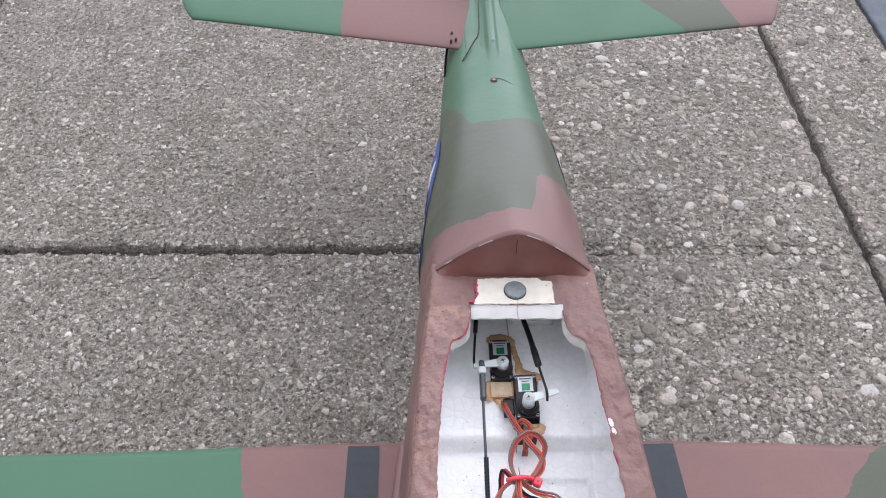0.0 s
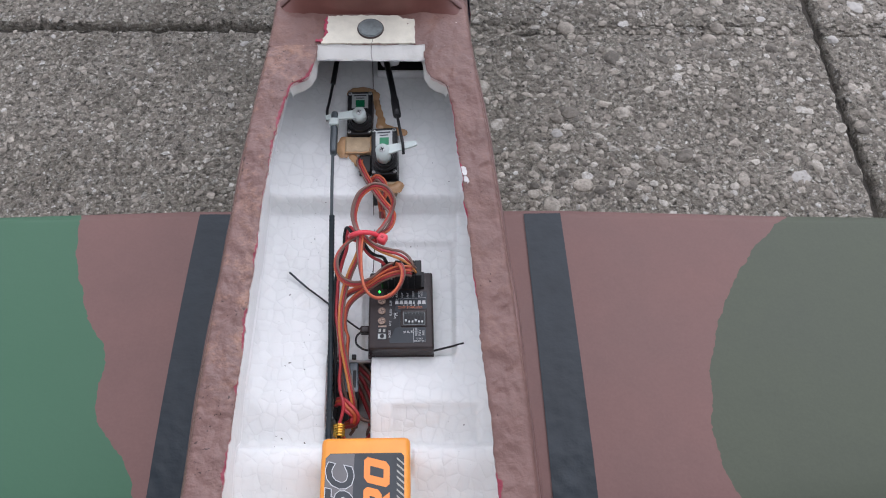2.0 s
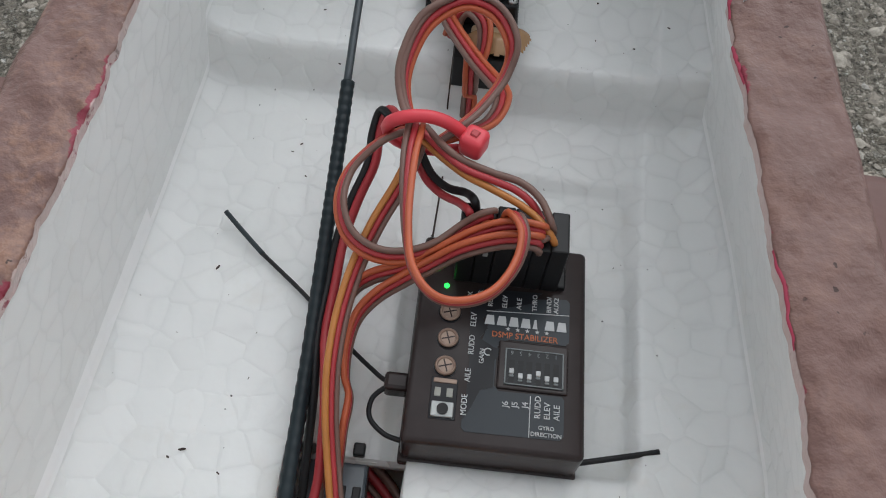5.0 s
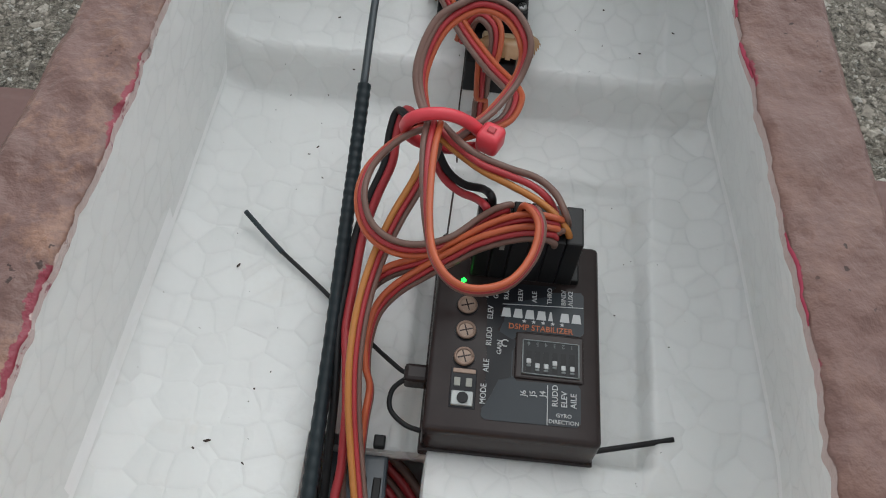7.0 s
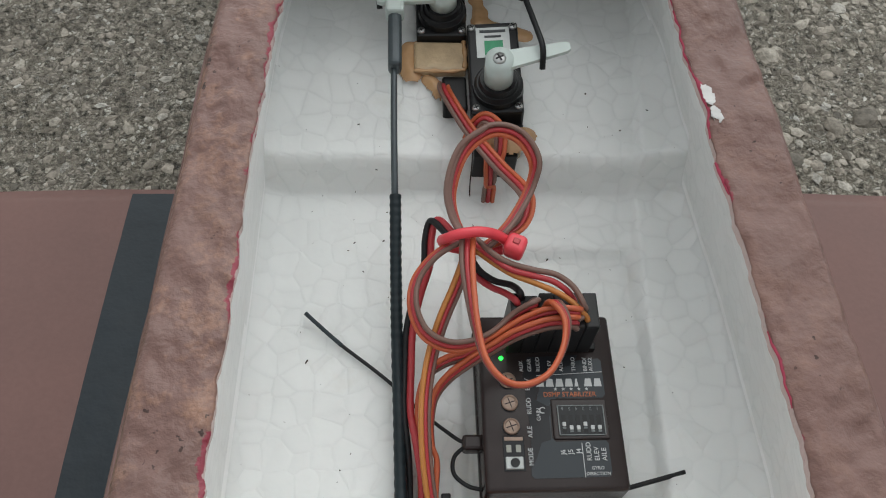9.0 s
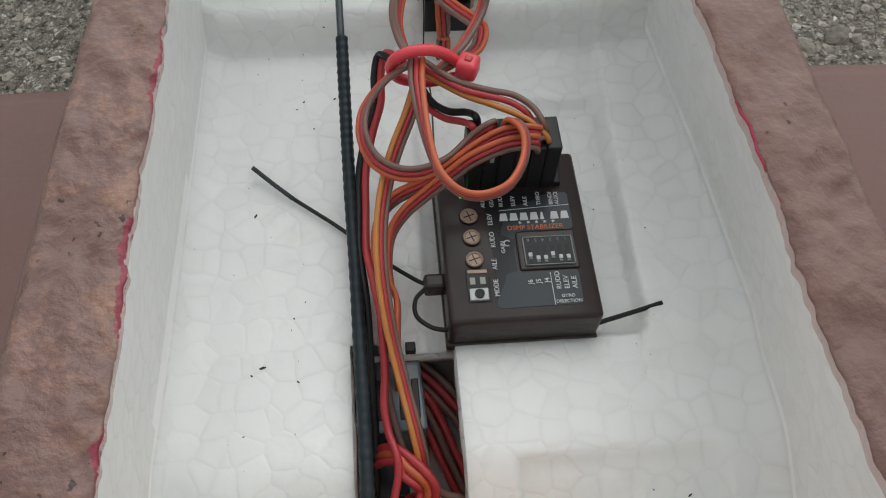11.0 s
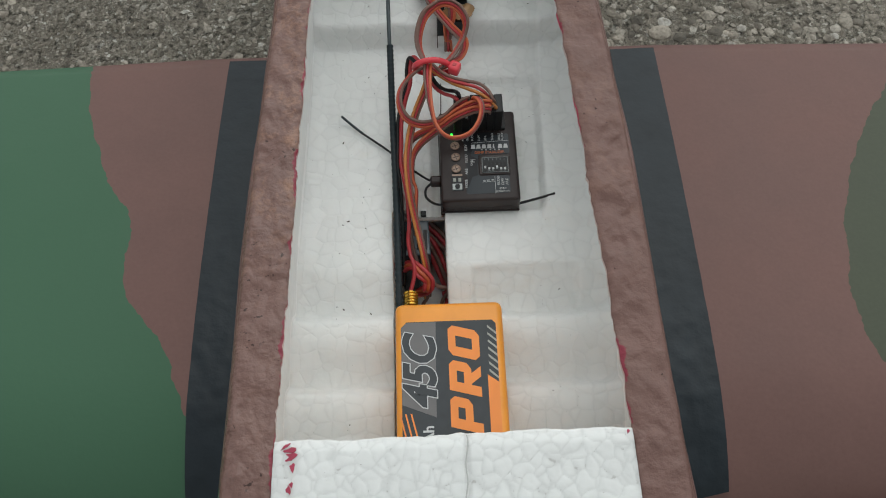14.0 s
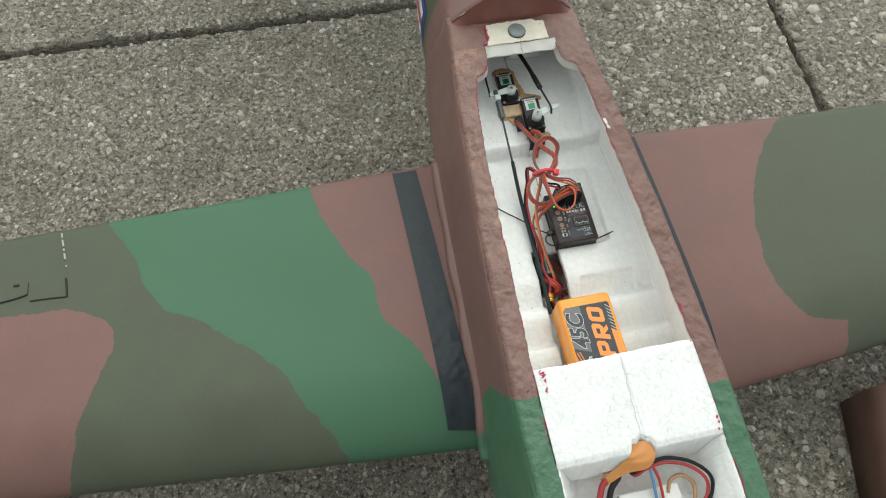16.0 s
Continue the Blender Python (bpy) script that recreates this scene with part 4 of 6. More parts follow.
grid_mesh("slot_edge", [np.stack([xx, 0 * xx + SLOT[3] + dy, 0 * xx + 0.1490 - dz], 1) for dy, dz in ((0.0004, -0.0002), (-0.0002, 0.0008), (0.0, 0.0030), (0.005, 0.0036))], M_FOAM_CUT, airplane, "cut foam edge of the slot")
hollow = box(-0.034, 0.045, 0.1240, 0.020, 0.168, 0.1500)
bmesh.ops.delete(hollow, geom=[f for f in hollow.faces if f.normal.z > 0.5], context="FACES_ONLY")
part("hollow", hollow, M_FOAM_SKIN_LIT, airplane, "hollow under the foam tray")
# the side walls have a smoother moulded skin, its lighter tone imitating light through foam
tray.data.materials.append(M_FOAM_SKIN_LIT)
skin = [1 if q.center.x < 0.0002 - line_at(FOOT_L, q.center.y) or q.center.x > line_at(FOOT_R, q.center.y) - 0.0002 else 0 for q in tray.data.polygons]
tray.data.polygons.foreach_set("material_index", skin)

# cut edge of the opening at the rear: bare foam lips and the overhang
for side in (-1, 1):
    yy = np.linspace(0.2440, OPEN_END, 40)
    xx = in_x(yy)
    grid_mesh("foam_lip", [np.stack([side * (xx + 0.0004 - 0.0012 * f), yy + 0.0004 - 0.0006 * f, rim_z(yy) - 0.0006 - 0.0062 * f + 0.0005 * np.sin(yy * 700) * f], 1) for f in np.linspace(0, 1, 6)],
              M_LIP, airplane, "bare cream foam lip, darkened for shade")
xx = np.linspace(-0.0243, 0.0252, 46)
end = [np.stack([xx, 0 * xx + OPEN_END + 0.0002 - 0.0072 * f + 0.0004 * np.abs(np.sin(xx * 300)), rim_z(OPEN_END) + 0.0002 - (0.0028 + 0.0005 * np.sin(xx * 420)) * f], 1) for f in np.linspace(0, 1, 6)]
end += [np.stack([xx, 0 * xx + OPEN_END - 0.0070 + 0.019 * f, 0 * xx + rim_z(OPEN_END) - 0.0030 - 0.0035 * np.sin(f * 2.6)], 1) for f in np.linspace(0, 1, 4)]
grid_mesh("foam_lip", end[:6], M_LIP, airplane, "bare cream foam edge, darkened for shade")
grid_mesh("lip_underside", end[5:], M_FOAM_SKIN_LIT, airplane)

# opening behind the tray, its shade painted as black walls, with a foam scrap inside
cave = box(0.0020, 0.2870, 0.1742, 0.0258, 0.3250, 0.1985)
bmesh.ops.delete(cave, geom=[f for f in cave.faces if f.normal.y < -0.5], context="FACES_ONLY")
part("rear_opening", cave, M_BLACK, airplane, "opening at the rear of the tray, its shade painted black")
part("opening_edge", box(0.0016, 0.2850, 0.1700, 0.0262, 0.2872, 0.1746, 0.0009, 3), M_FOAM_SKIN_LIT, airplane, "rounded foam edge under the opening")
part("foam_scrap", box(0.0032, 0.2880, 0.1744, 0.0128, 0.2960, 0.1808, 0.0022, 3, turn=8), M_FOAM_CUT, airplane, "scrap of white foam in the opening", True)

# bridge over the battery, with its cut bead surface
def bead_gap(x, y, z, size):
    """How far a point lies from the seam of its foam bead: 0 on the seam, about 1 in a bead's middle."""
    out = []
    for a, b, c in zip(np.ravel(x), np.ravel(y), np.ravel(z)):
        d = noise.voronoi(Vector((a / size + 0.25 * noise.noise(Vector((a * 260, b * 260, 1))), b / size + 0.25 * noise.noise(Vector((a * 260, b * 260, 7))), c / size)), distance_metric="DISTANCE")[0]
        out.append(d[1] - d[0])
    return np.array(out).reshape(np.shape(x))


rows = []
for y in np.linspace(0.0475, -0.0085, 140):
    x = np.linspace(-1, 1, 240) * (in_x(y) + 0.0003)
    wav = 0.0004 * np.sin(x * 60) + 0.0002 * np.sin(x * 310 + 1) + lumps(x, 0 * x, 0 * x, 0.003, 0.0003)
    yy = y + wav * (smooth(0.043, 0.0475, y) + 0.8 * smooth(-0.003, -0.0085, y))
    notch = np.exp(-((x - 0.0012) / 0.0066) ** 6) * smooth(0.002, -0.0085, y)
    yy = yy + (0.0062 + 0.0012 * np.sin(x * 900)) * notch
    z = rim_z(y) + 0.0003 + 0 * x - 0.0008 * smooth(0.044, 0.0475, y) - 0.0012 * smooth(-0.005, -0.0085, y)
    z = z - 0.0006 * np.exp(-((x - 0.0035) / 0.0006) ** 2)
    rows.append(np.stack([x, yy, z], 1))
rows = np.array(rows)
gap = bead_gap(rows[..., 0], rows[..., 1], 0 * rows[..., 0] + 0.3, 0.0041)
rows[..., 2] += lumps(rows[..., 0], rows[..., 1], 0 * rows[..., 0], 0.004, 0.00014) + lumps(rows[..., 0], rows[..., 1], 0 * rows[..., 0] + 5, 0.016, 0.0004)
rows[..., 2] += 0.00024 * (np.minimum(gap, 0.45) / 0.45) ** 0.6 - 0.00015
back = rows[:1].copy()
back[..., 2] = np.where(np.abs(back[..., 0]) < 0.019, 0.1772, 0.150)
back2 = rows[:1].copy()
back2[..., 2] -= 0.0015
back2[..., 1] += 0.0006
front = rows[-1:].copy()
front[..., 2] -= 0.0025
front[..., 1] -= 0.0008
front2 = front.copy()
front2[..., 2] = 0.1775 - 0.006 * (np.abs(front2[..., 0]) > 0.022)
front2[..., 1] -= 0.004
bridge = grid_mesh("foam_bridge", np.concatenate([back, back2, rows, front, front2]), M_FOAM_BEADS, airplane, "rough cut white bead-foam bridge over the battery")
seams = np.concatenate([gap[:1] + 0.3, gap[:1] + 0.1, gap, gap[-1:] + 0.1, gap[-1:] + 0.3])
bridge.data.attributes.new("bead", "FLOAT", "POINT").data.foreach_set("value", seams.ravel().astype(np.float32))

part("bridge_seam", tube([(0.0036, y, rim_z(y) + 0.0003) if k else (0.0036, 0.0474, rim_z(0.0474) - 0.0006) for k, y in enumerate(np.linspace(0.0474, -0.001, 12))], 0.00020, 3, 6, lambda line: [q + Vector((-0.0022 * i / len(line) + 0.0003 * math.sin(i * 0.9), 0, 0.0001)) for i, q in enumerate(line)]), M_SEAM, airplane, "grey seam between the foam halves")

# front well
rows = []
for y in np.linspace(-0.008, -0.10, 50):
    u = np.linspace(-1, 1, 81)
    w = in_x(y) + 0.0003
    x = u * w
    z = 0.1560 + 0.030 * smooth(0.62, 1.0, np.abs(u)) + 0.006 * smooth(-0.02, -0.008, y)
    z = np.where(np.abs(u) > 0.97, rim_z(y) - 0.0012, z)
    rows.append(np.stack([x, 0 * x + y, z], 1))
grid_mesh("front_well", rows, M_FOAM, airplane, "white foam well in front of the battery bridge")

# seam down the middle of the tray
part("foam_seam", tube([(0.0006, 0.1790, 0.1537), (0.0010, 0.1900, 0.1537), (0.0012, 0.1962, 0.1540), (0.0011, 0.1990, 0.1556), (0.0005, 0.212, 0.1556), (0.0006, 0.2165, 0.1657), (0.0004, 0.232, 0.1690), (0.0, 0.245, 0.1712), (0.0, 0.268, 0.1712), (-0.001, 0.30, 0.1712)], 0.00019, 6, 6), M_DEBRIS, airplane, "dark seam between the foam halves")

# ---- wings ----
def rear_edge(ax):
    """Where the wing's rear edge runs, swept forwards towards the tip."""
    return line_at([(0.06, 0.2388), (0.10, 0.2382), (0.155, 0.2356), (0.22, 0.2325), (0.30, 0.2300), (0.365, 0.2277), (0.56, 0.2220)], ax)


def wing_point(x, s, upper):
    """A point of the wing: x across the span, s from the nose (0) to the rear edge (1)."""
    ax = abs(x)
    le = 0.0270 + 0.085 * (ax - 0.068) + 0.0 * s
    chord = rear_edge(ax) - le
    n = 2.9690 * np.sqrt(s) - 1.2600 * s - 3.5160 * s ** 2 + 2.8430 * s ** 3 - 1.036 * s ** 4
    z = 0.1165 + 0.0005 * s + 0.020 * (ax - 0.06)
    z = z - 0.011 * np.clip(1 - s / 0.27, 0, 1) ** 2
    return le + chord * s + 0.0012 * (1 - s), z + np.where(upper, 0.0140 if x < 0 else 0.0102, -0.0190) * n + np.where(upper, 0.0006, -0.0006)


for side, name in ((-1, "wing"), (1, "wing")):
    ax = np.arange(0.055, 0.56, 0.0035)
    s = np.concatenate([np.linspace(0, 1, 70) ** 1.6])
    ring = np.concatenate([s[::-1], s[1:]])
    up = np.concatenate([np.ones(len(s), bool), np.zeros(len(s) - 1, bool)])
    rows = []
    for a in ax:
        y, z = wing_point(side * a, ring, up)
        rows.append(np.stack([0 * y + side * a, y, z], 1))
    wing = grid_mesh(name, rows, M_WING, airplane, "flat camouflage-painted foam wing", wing_camo, close=True)

    def on_top(x, y, lift=0.0004):
        a = abs(x)
        le = 0.0270 + 0.085 * (a - 0.068)
        s1 = np.clip((y - le) / (rear_edge(a) - le), 0, 1)
        return np.array([x, y, float(wing_point(x, np.array(s1), True)[1]) + lift])

    (x_in, x_out), (f_in, f_out) = ((0.0745, 0.0926), (0.0742, 0.0942)) if side < 0 else ((0.0787, 0.0984), (0.0790, 0.0986))
    strip = []
    for f in np.linspace(0, 1, 130):
        y = 0.2362 + (0.0375 - 0.2362) * f
        row = []
        for g in np.linspace(0, 1, 15):
            x = side * ((x_in + (x_out - x_in) * g) * (1 - f) + (f_in + (f_out - f_in) * g) * f)
            yy = y + 0.0035 * g * f
            crease = float(lumps(np.array(x), np.array(yy), np.array(2.0), 0.009, 0.0005) + lumps(np.array(x), np.array(yy), np.array(5.0), 0.0036, 0.00036))
            row.append(on_top(x, yy, 0.0007 + max(-0.0004, crease) * (0.35 + 0.65 * float(smooth(0.35, 0.8, f)))))
        strip.append(row)
    grid_mesh("black_tape", strip, M_TAPE, airplane, "strip of black tape along the wing root")
    # bead of painted filler along the root
    line = []
    for y in np.linspace(0.236, 0.020, 24):
        p = on_top(side * (out_x(y) + 0.0095), y, 0.0035)
        line.append(p + np.array([0.0004 * math.sin(y * 120), 0, 0.0005 * math.sin(y * 75)]))
    bead = part("root_fillet", tube(line, lambda f: 0.0050 + 0.0005 * math.sin(f * 21), 4, 12), M_FUS, airplane, "lumpy painted filler along the wing root", True)
    at = bead.data.attributes.new("camo", "FLOAT_COLOR", "POINT")
    pts = np.array([v.co[:] for v in bead.data.vertices])
    at.data.foreach_set("color", camo_of(pts[:, 0] * 0 - 1, (0.034 - pts[:, 1]) * 10).astype(np.float32).ravel())

# ---- tail ----
def tail_camo(P):
    x, y, _ = P.T
    green = np.maximum((-0.1085 - x) * 10, np.minimum((x - 0.0) * 10, (0.150 - 0.8 * (y - 0.540) - x) * 10))
    olive = np.minimum((x - 0.1) * 10, (0.1935 - 0.30 * (y - 0.548) - x) * 10)
    return camo_of(olive, green)


for side in (-1, 1):
    rows = []
    for a in np.linspace(0.012, 0.232, 40):
        le = 0.5135 + 0.183 * (a - 0.024) + 0.02 * smooth(0.222, 0.232, a)
        te = 0.655 - 0.05 * a - 0.04 * smooth(0.20, 0.232, a)
        s = np.linspace(0, 1, 24) ** 1.4
        n = np.sqrt(s) * (1 - s) * 2.2
        ring_s, ring_u = np.concatenate([s[::-1], s[1:]]), np.concatenate([n[::-1], -n[1:]])
        rows.append(np.stack([0 * ring_s + side * a, le + (te - le) * ring_s, 0.200 + 0.0045 * ring_u], 1))
    grid_mesh("tailplane", rows, M_WING, airplane, "camouflage-painted tailplane half", tail_camo, close=True)
rows = []
for zf in np.linspace(0, 1, 20):
    z = 0.203 + 0.14 * zf
    le, te = 0.565 + 0.075 * zf, 0.66 - 0.01 * zf
    s = np.linspace(0, 1, 20)
    n = np.sqrt(s) * (1 - s) * 2.2 * 0.006
    ring_s, ring_u = np.concatenate([s[::-1], s[1:]]), np.concatenate([n[::-1], -n[1:]])
    rows.append(np.stack([ring_u, le + (te - le) * ring_s, 0 * ring_s + z], 1))
grid_mesh("fin", rows, M_WING, airplane, "green painted tail fin", lambda P: camo_of(P[:, 0] * 0 - 1, P[:, 0] * 0 + 1), close=True)

rows = []
for y in np.linspace(0.474, 0.66, 60):
    w, top, mid = line_at(WIDE, y), line_at(TOP, y), 0.155 + 0.05 * (y - 0.29)
    x = np.linspace(-1, 1, 61) * min(0.0225, w * 0.93)
    body = mid + (top - mid) * np.clip(1 - (np.abs(x) / w) ** (2 / 0.82), 0, 1) ** 0.475
    x0 = 0.0010 + 0.02 * (y - 0.48)
    z = body - 0.0009 * (1 - smooth(0.478, 0.500, y)) + 0.0005
    z = z + 0.0040 * smooth(0.474, 0.505, y) * np.exp(-((x - x0) / 0.0038) ** 4) - 0.0012 * smooth(0.490, 0.51, y) * np.exp(-((x - x0 + 0.0065) / 0.0025) ** 2)
    z = z - 0.010 * smooth(0.0165, 0.0225, np.abs(x))
    rows.append(np.stack([x, 0 * x + y, z], 1))
grid_mesh("tail_fairing", rows, M_TAILGREEN, airplane, "green moulded fairing ahead of the fin")
part("bare_scuff", tube([(0.0008, 0.503, 0.2158), (0.0030, 0.5035, 0.2158)], 0.0005, 3, 5), M_PALE, airplane, "pale scuff on the tail ridge")
part("paint_crack", tube([(0.0010, 0.4575, 0.2166), (0.0050, 0.4568, 0.2162), (0.0095, 0.4540, 0.2157), (0.0130, 0.4515, 0.2148)], 0.00025, 4, 5), M_DEBRIS, airplane, "hairline crack in the paint")
for x, y in ((-0.0262, 0.5290), (-0.0235, 0.5210), (-0.0270, 0.5190)):
    part("paint_nick", disc(x, y, 0.2010, 0.2046, 0.0009, n=7), M_DEBRIS, airplane, "dark nick in the tailplane paint")
part("tail_crease", tube([(-0.020, 0.4900, 0.2065), (-0.012, 0.505, 0.2115), (-0.0075, 0.516, 0.2145), (-0.006, 0.56, 0.2155)], 0.0005, 8, 6), M_DEBRIS, airplane, "dark crease beside the fin")
screw = part("tail_screw", disc(-0.0006, 0.4547, 0.2150, 0.2174, 0.0030, 0.0022, 14), M_DEBRIS, airplane, "small dark screw in the rear fuselage")
part("screw_centre", disc(-0.0006, 0.4547, 0.2174, 0.2178, 0.0011, n=10), M_PINK, screw, "pink screw centre")
part("tail_pushrod", tube([(-0.0315, 0.505, 0.182), (-0.0305, 0.518, 0.187), (-0.029, 0.53, 0.192)], 0.0009, 4, 8), M_BLACK, airplane, "black control rod under the tailplane")


def scratch(points, width, mat, name, label):
    line = spline([tuple(wing_top(x, y, 0.0003)) for x, y in points], 6)
    part(name, tube([tuple(q) for q in line[::2]], width, 2, 6), mat, airplane, label)


def wing_top(x, y, lift):
    a = abs(x)
    le = 0.0270 + 0.085 * (a - 0.068)
    return np.array([x, y, float(wing_point(x, np.array(np.clip((y - le) / (rear_edge(a) - le), 0, 1)), True)[1]) + lift])


scratch([(-0.3218, 0.1890), (-0.3214, 0.1820), (-0.3212, 0.1745)], 0.0007, M_CREVICE, "aileron_gap", "dark gap round the aileron")
scratch([(-0.3212, 0.1745), (-0.3320, 0.1752), (-0.3440, 0.1756)], 0.0006, M_CREVICE, "aileron_gap", "dark gap round the aileron")
scratch([(-0.3452, 0.1900), (-0.3455, 0.1855), (-0.3457, 0.1810)], 0.0003, M_CREVICE, "servo_cover_gap", "fine gap round the wing servo cover")
scratch([(-0.3457, 0.1808), (-0.3560, 0.1785), (-0.3720, 0.1770)], 0.0007, M_CREVICE, "servo_cover_gap", "dark gap round the wing servo cover")
scratch([(-0.3545, 0.1892), (-0.3510, 0.1890)], 0.0009, M_CREVICE, "horn_hole", "small dark hole")
for y0, y1 in ((0.2262, 0.2225), (0.2205, 0.2150), (0.2130, 0.2110), (0.2092, 0.2040), (0.1990, 0.1975)):
    scratch([(-0.3252 + 0.0012 * (0.2262 - y) / 0.01, y) for y in (y0, (y0 + y1) / 2, y1)], 0.0007, M_PALE, "bare_seam", "pale bare foam seam")

# blue, white and red insignia on both sides of the rear fuselage
def on_side(y, z, lift, side=-1):
    w, top, low, mid = line_at(WIDE, y), line_at(TOP, y), line_at(LOW, y), 0.155 + 0.05 * (y - 0.29)
    up = np.clip((z - mid) / (top - mid) if z > mid else (mid - z) / (mid - low), 0, 0.999) ** (1 / 0.95)
    return (side * (w * (1 - up ** 2) ** 0.41 + lift), y, z)


MARK_Y, MARK_Z = 0.400, 0.162
for side in (-1, 1):
    rows = [[on_side(MARK_Y + 0.040 * q * math.cos(a), MARK_Z + 0.036 * q * math.sin(a), 0.0006, side) for a in np.linspace(0, 2 * np.pi, 49)[:-1]] for q in np.linspace(0.02, 1, 9)]
    mark = grid_mesh("insignia_disc", rows, M_BLUE, airplane, "painted blue insignia disc", close=True)
    rows = [[on_side(MARK_Y + r * q * math.sin(a), MARK_Z + r * q * math.cos(a), 0.0012, side) for a, r in ((2 * math.pi * j / 10, 0.034 if j % 2 == 0 else 0.014) for j in range(10))] for q in np.linspace(0.02, 1, 9)]
    grid_mesh("insignia_star", rows, M_ROUNDEL_WHITE, mark, "white star", close=True)
    for mat, y0, half, lift, label in ((M_BLUE, 0.3320, 0.0170, 0.0006, "blue bar border"), (M_ROUNDEL_WHITE, 0.3360, 0.0120, 0.0011, "white bar"), (M_ROUNDEL_RED, 0.3360, 0.0038, 0.0016, "red bar stripe")):
        grid_mesh("insignia_bar", [[on_side(y, MARK_Z + half * f, lift, side) for f in np.linspace(-1, 1, 13)] for y in np.linspace(y0, 0.364, 12)], mat, mark, label)

# ---- battery ----
battery = thing("battery", (0, 0.045, 0.1535), label="orange shrink-wrapped lithium battery with charcoal label under a foam bridge", category="battery")
BT = 0.1757
case = part("battery_case", box(-0.0168, -0.012, 0.1535, 0.0174, 0.0950, BT, 0.0022, 3), M_ORANGE, battery, "orange wrapped case", True)


def plate(points, z, thick, mat, parent, name, label=""):
    """A thin flat piece with the given outline."""
    bm = bmesh.new()
    lo, hi = [bm.verts.new((x, y, z)) for x, y in points], [bm.verts.new((x, y, z + thick)) for x, y in points]
    bm.faces.new(hi)
    bm.faces.new(lo[::-1])
    for k in range(len(points)):
        bm.faces.new((lo[k], lo[(k + 1) % len(points)], hi[(k + 1) % len(points)], hi[k]))
    return part(name, bm, mat, parent, label)


label_plate = plate([(-0.0150, 0.030), (0.0150, 0.030), (0.0150, 0.0872), (0.0138, 0.0884), (-0.0132, 0.0884), (-0.0150, 0.0866)], BT - 0.0001, 0.00014, M_CHARCOAL, battery, "battery_label", "charcoal printed label")
plate([(-0.0149, 0.0618), (-0.0046, 0.0577), (-0.0040, 0.0882), (-0.0132, 0.0882), (-0.0149, 0.0866)], BT + 0.00004, 0.00006, M_GREY_PRINT, label_plate, "grey_panel")
plate([(0.0116, 0.0400), (0.0150, 0.0400), (0.0150, 0.0680), (0.0116, 0.0705)], BT + 0.00004, 0.00006, M_ORANGE_PRINT, label_plate, "orange_bar")
for k in range(7):
    y = 0.0722 + 0.0024 * k
    plate([(0.0122, y - 0.0007), (0.0150, y - 0.0032), (0.0150, y - 0.0024), (0.0122, y + 0.0001)], BT + 0.00004, 0.00006, M_PALE, label_plate, "hatch_stripe")
for k in range(3):
    x = -0.0142 + 0.0017 * k
    plate([(x, 0.0520), (x + 0.0005, 0.0520), (x - 0.0012, 0.0590), (x - 0.0017, 0.0590)], BT + 0.00004, 0.00006, M_ORANGE_PRINT, label_plate, "hatch_stripe")


def upright(x, y, z=0.0):
    """Lettering that reads away from the nose, along +y."""
    return Matrix.Translation((x, y, z)) @ Matrix.Rotation(math.pi / 2, 4, "Z")


lettering("45C", 0.0136, upright(-0.0047, 0.0603, BT + 0.0001) @ Matrix.Diagonal((0.98, 1.02, 1, 1)), M_WHITE_PRINT, label_plate, bold=0.00075, shear=0.25, depth=0.00004)
lettering("45C", 0.0136, upright(-0.0047, 0.0603, BT + 0.00019) @ Matrix.Diagonal((0.98, 1.02, 1, 1)), M_CHARCOAL, label_plate, bold=0.00045, shear=0.25, depth=0.00003)
# squared italic capitals, each built of a few flat pieces
STEM, BOWL = [(0, 0), (0.32, 0), (0.32, 1), (0, 1)], [[(0.32, 0.76), (1, 0.76), (1, 0.86), (0.84, 1), (0.32, 1)], [(0.68, 0.54), (1, 0.54), (1, 0.76), (0.68, 0.76)], [(0.32, 0.30), (0.84, 0.30), (1, 0.44), (1, 0.54), (0.32, 0.54)]]
RING = [[(0, 0.14), (0.32, 0.24), (0.32, 0.76), (0, 0.86)], [(0, 0.86), (0.32, 0.76), (0.68, 0.76), (1, 0.86), (0.84, 1), (0.16, 1)], [(0.68, 0.24), (1, 0.14), (1, 0.86), (0.68, 0.76)], [(0, 0.14), (0.16, 0), (0.84, 0), (1, 0.14), (0.68, 0.24), (0.32, 0.24)]]
for start, pieces in ((0.0520, [STEM] + BOWL), (0.0634, [STEM] + BOWL + [[(0.36, 0.30), (0.66, 0), (1, 0), (0.70, 0.30)]]), (0.0748, RING)):
    bm = bmesh.new()
    for piece in pieces:
        bm.faces.new([bm.verts.new((0.0095 - 0.0098 * v, start + 0.0098 * u + 0.0026 * v, BT + 0.00016)) for u, v in piece])
    part("lettering", bm, M_ORANGE_PRINT, label_plate)
lettering("Ah", 0.0045, upright(-0.0056, 0.0500, BT + 0.0001), M_WHITE_PRINT, label_plate, bold=0.0001)
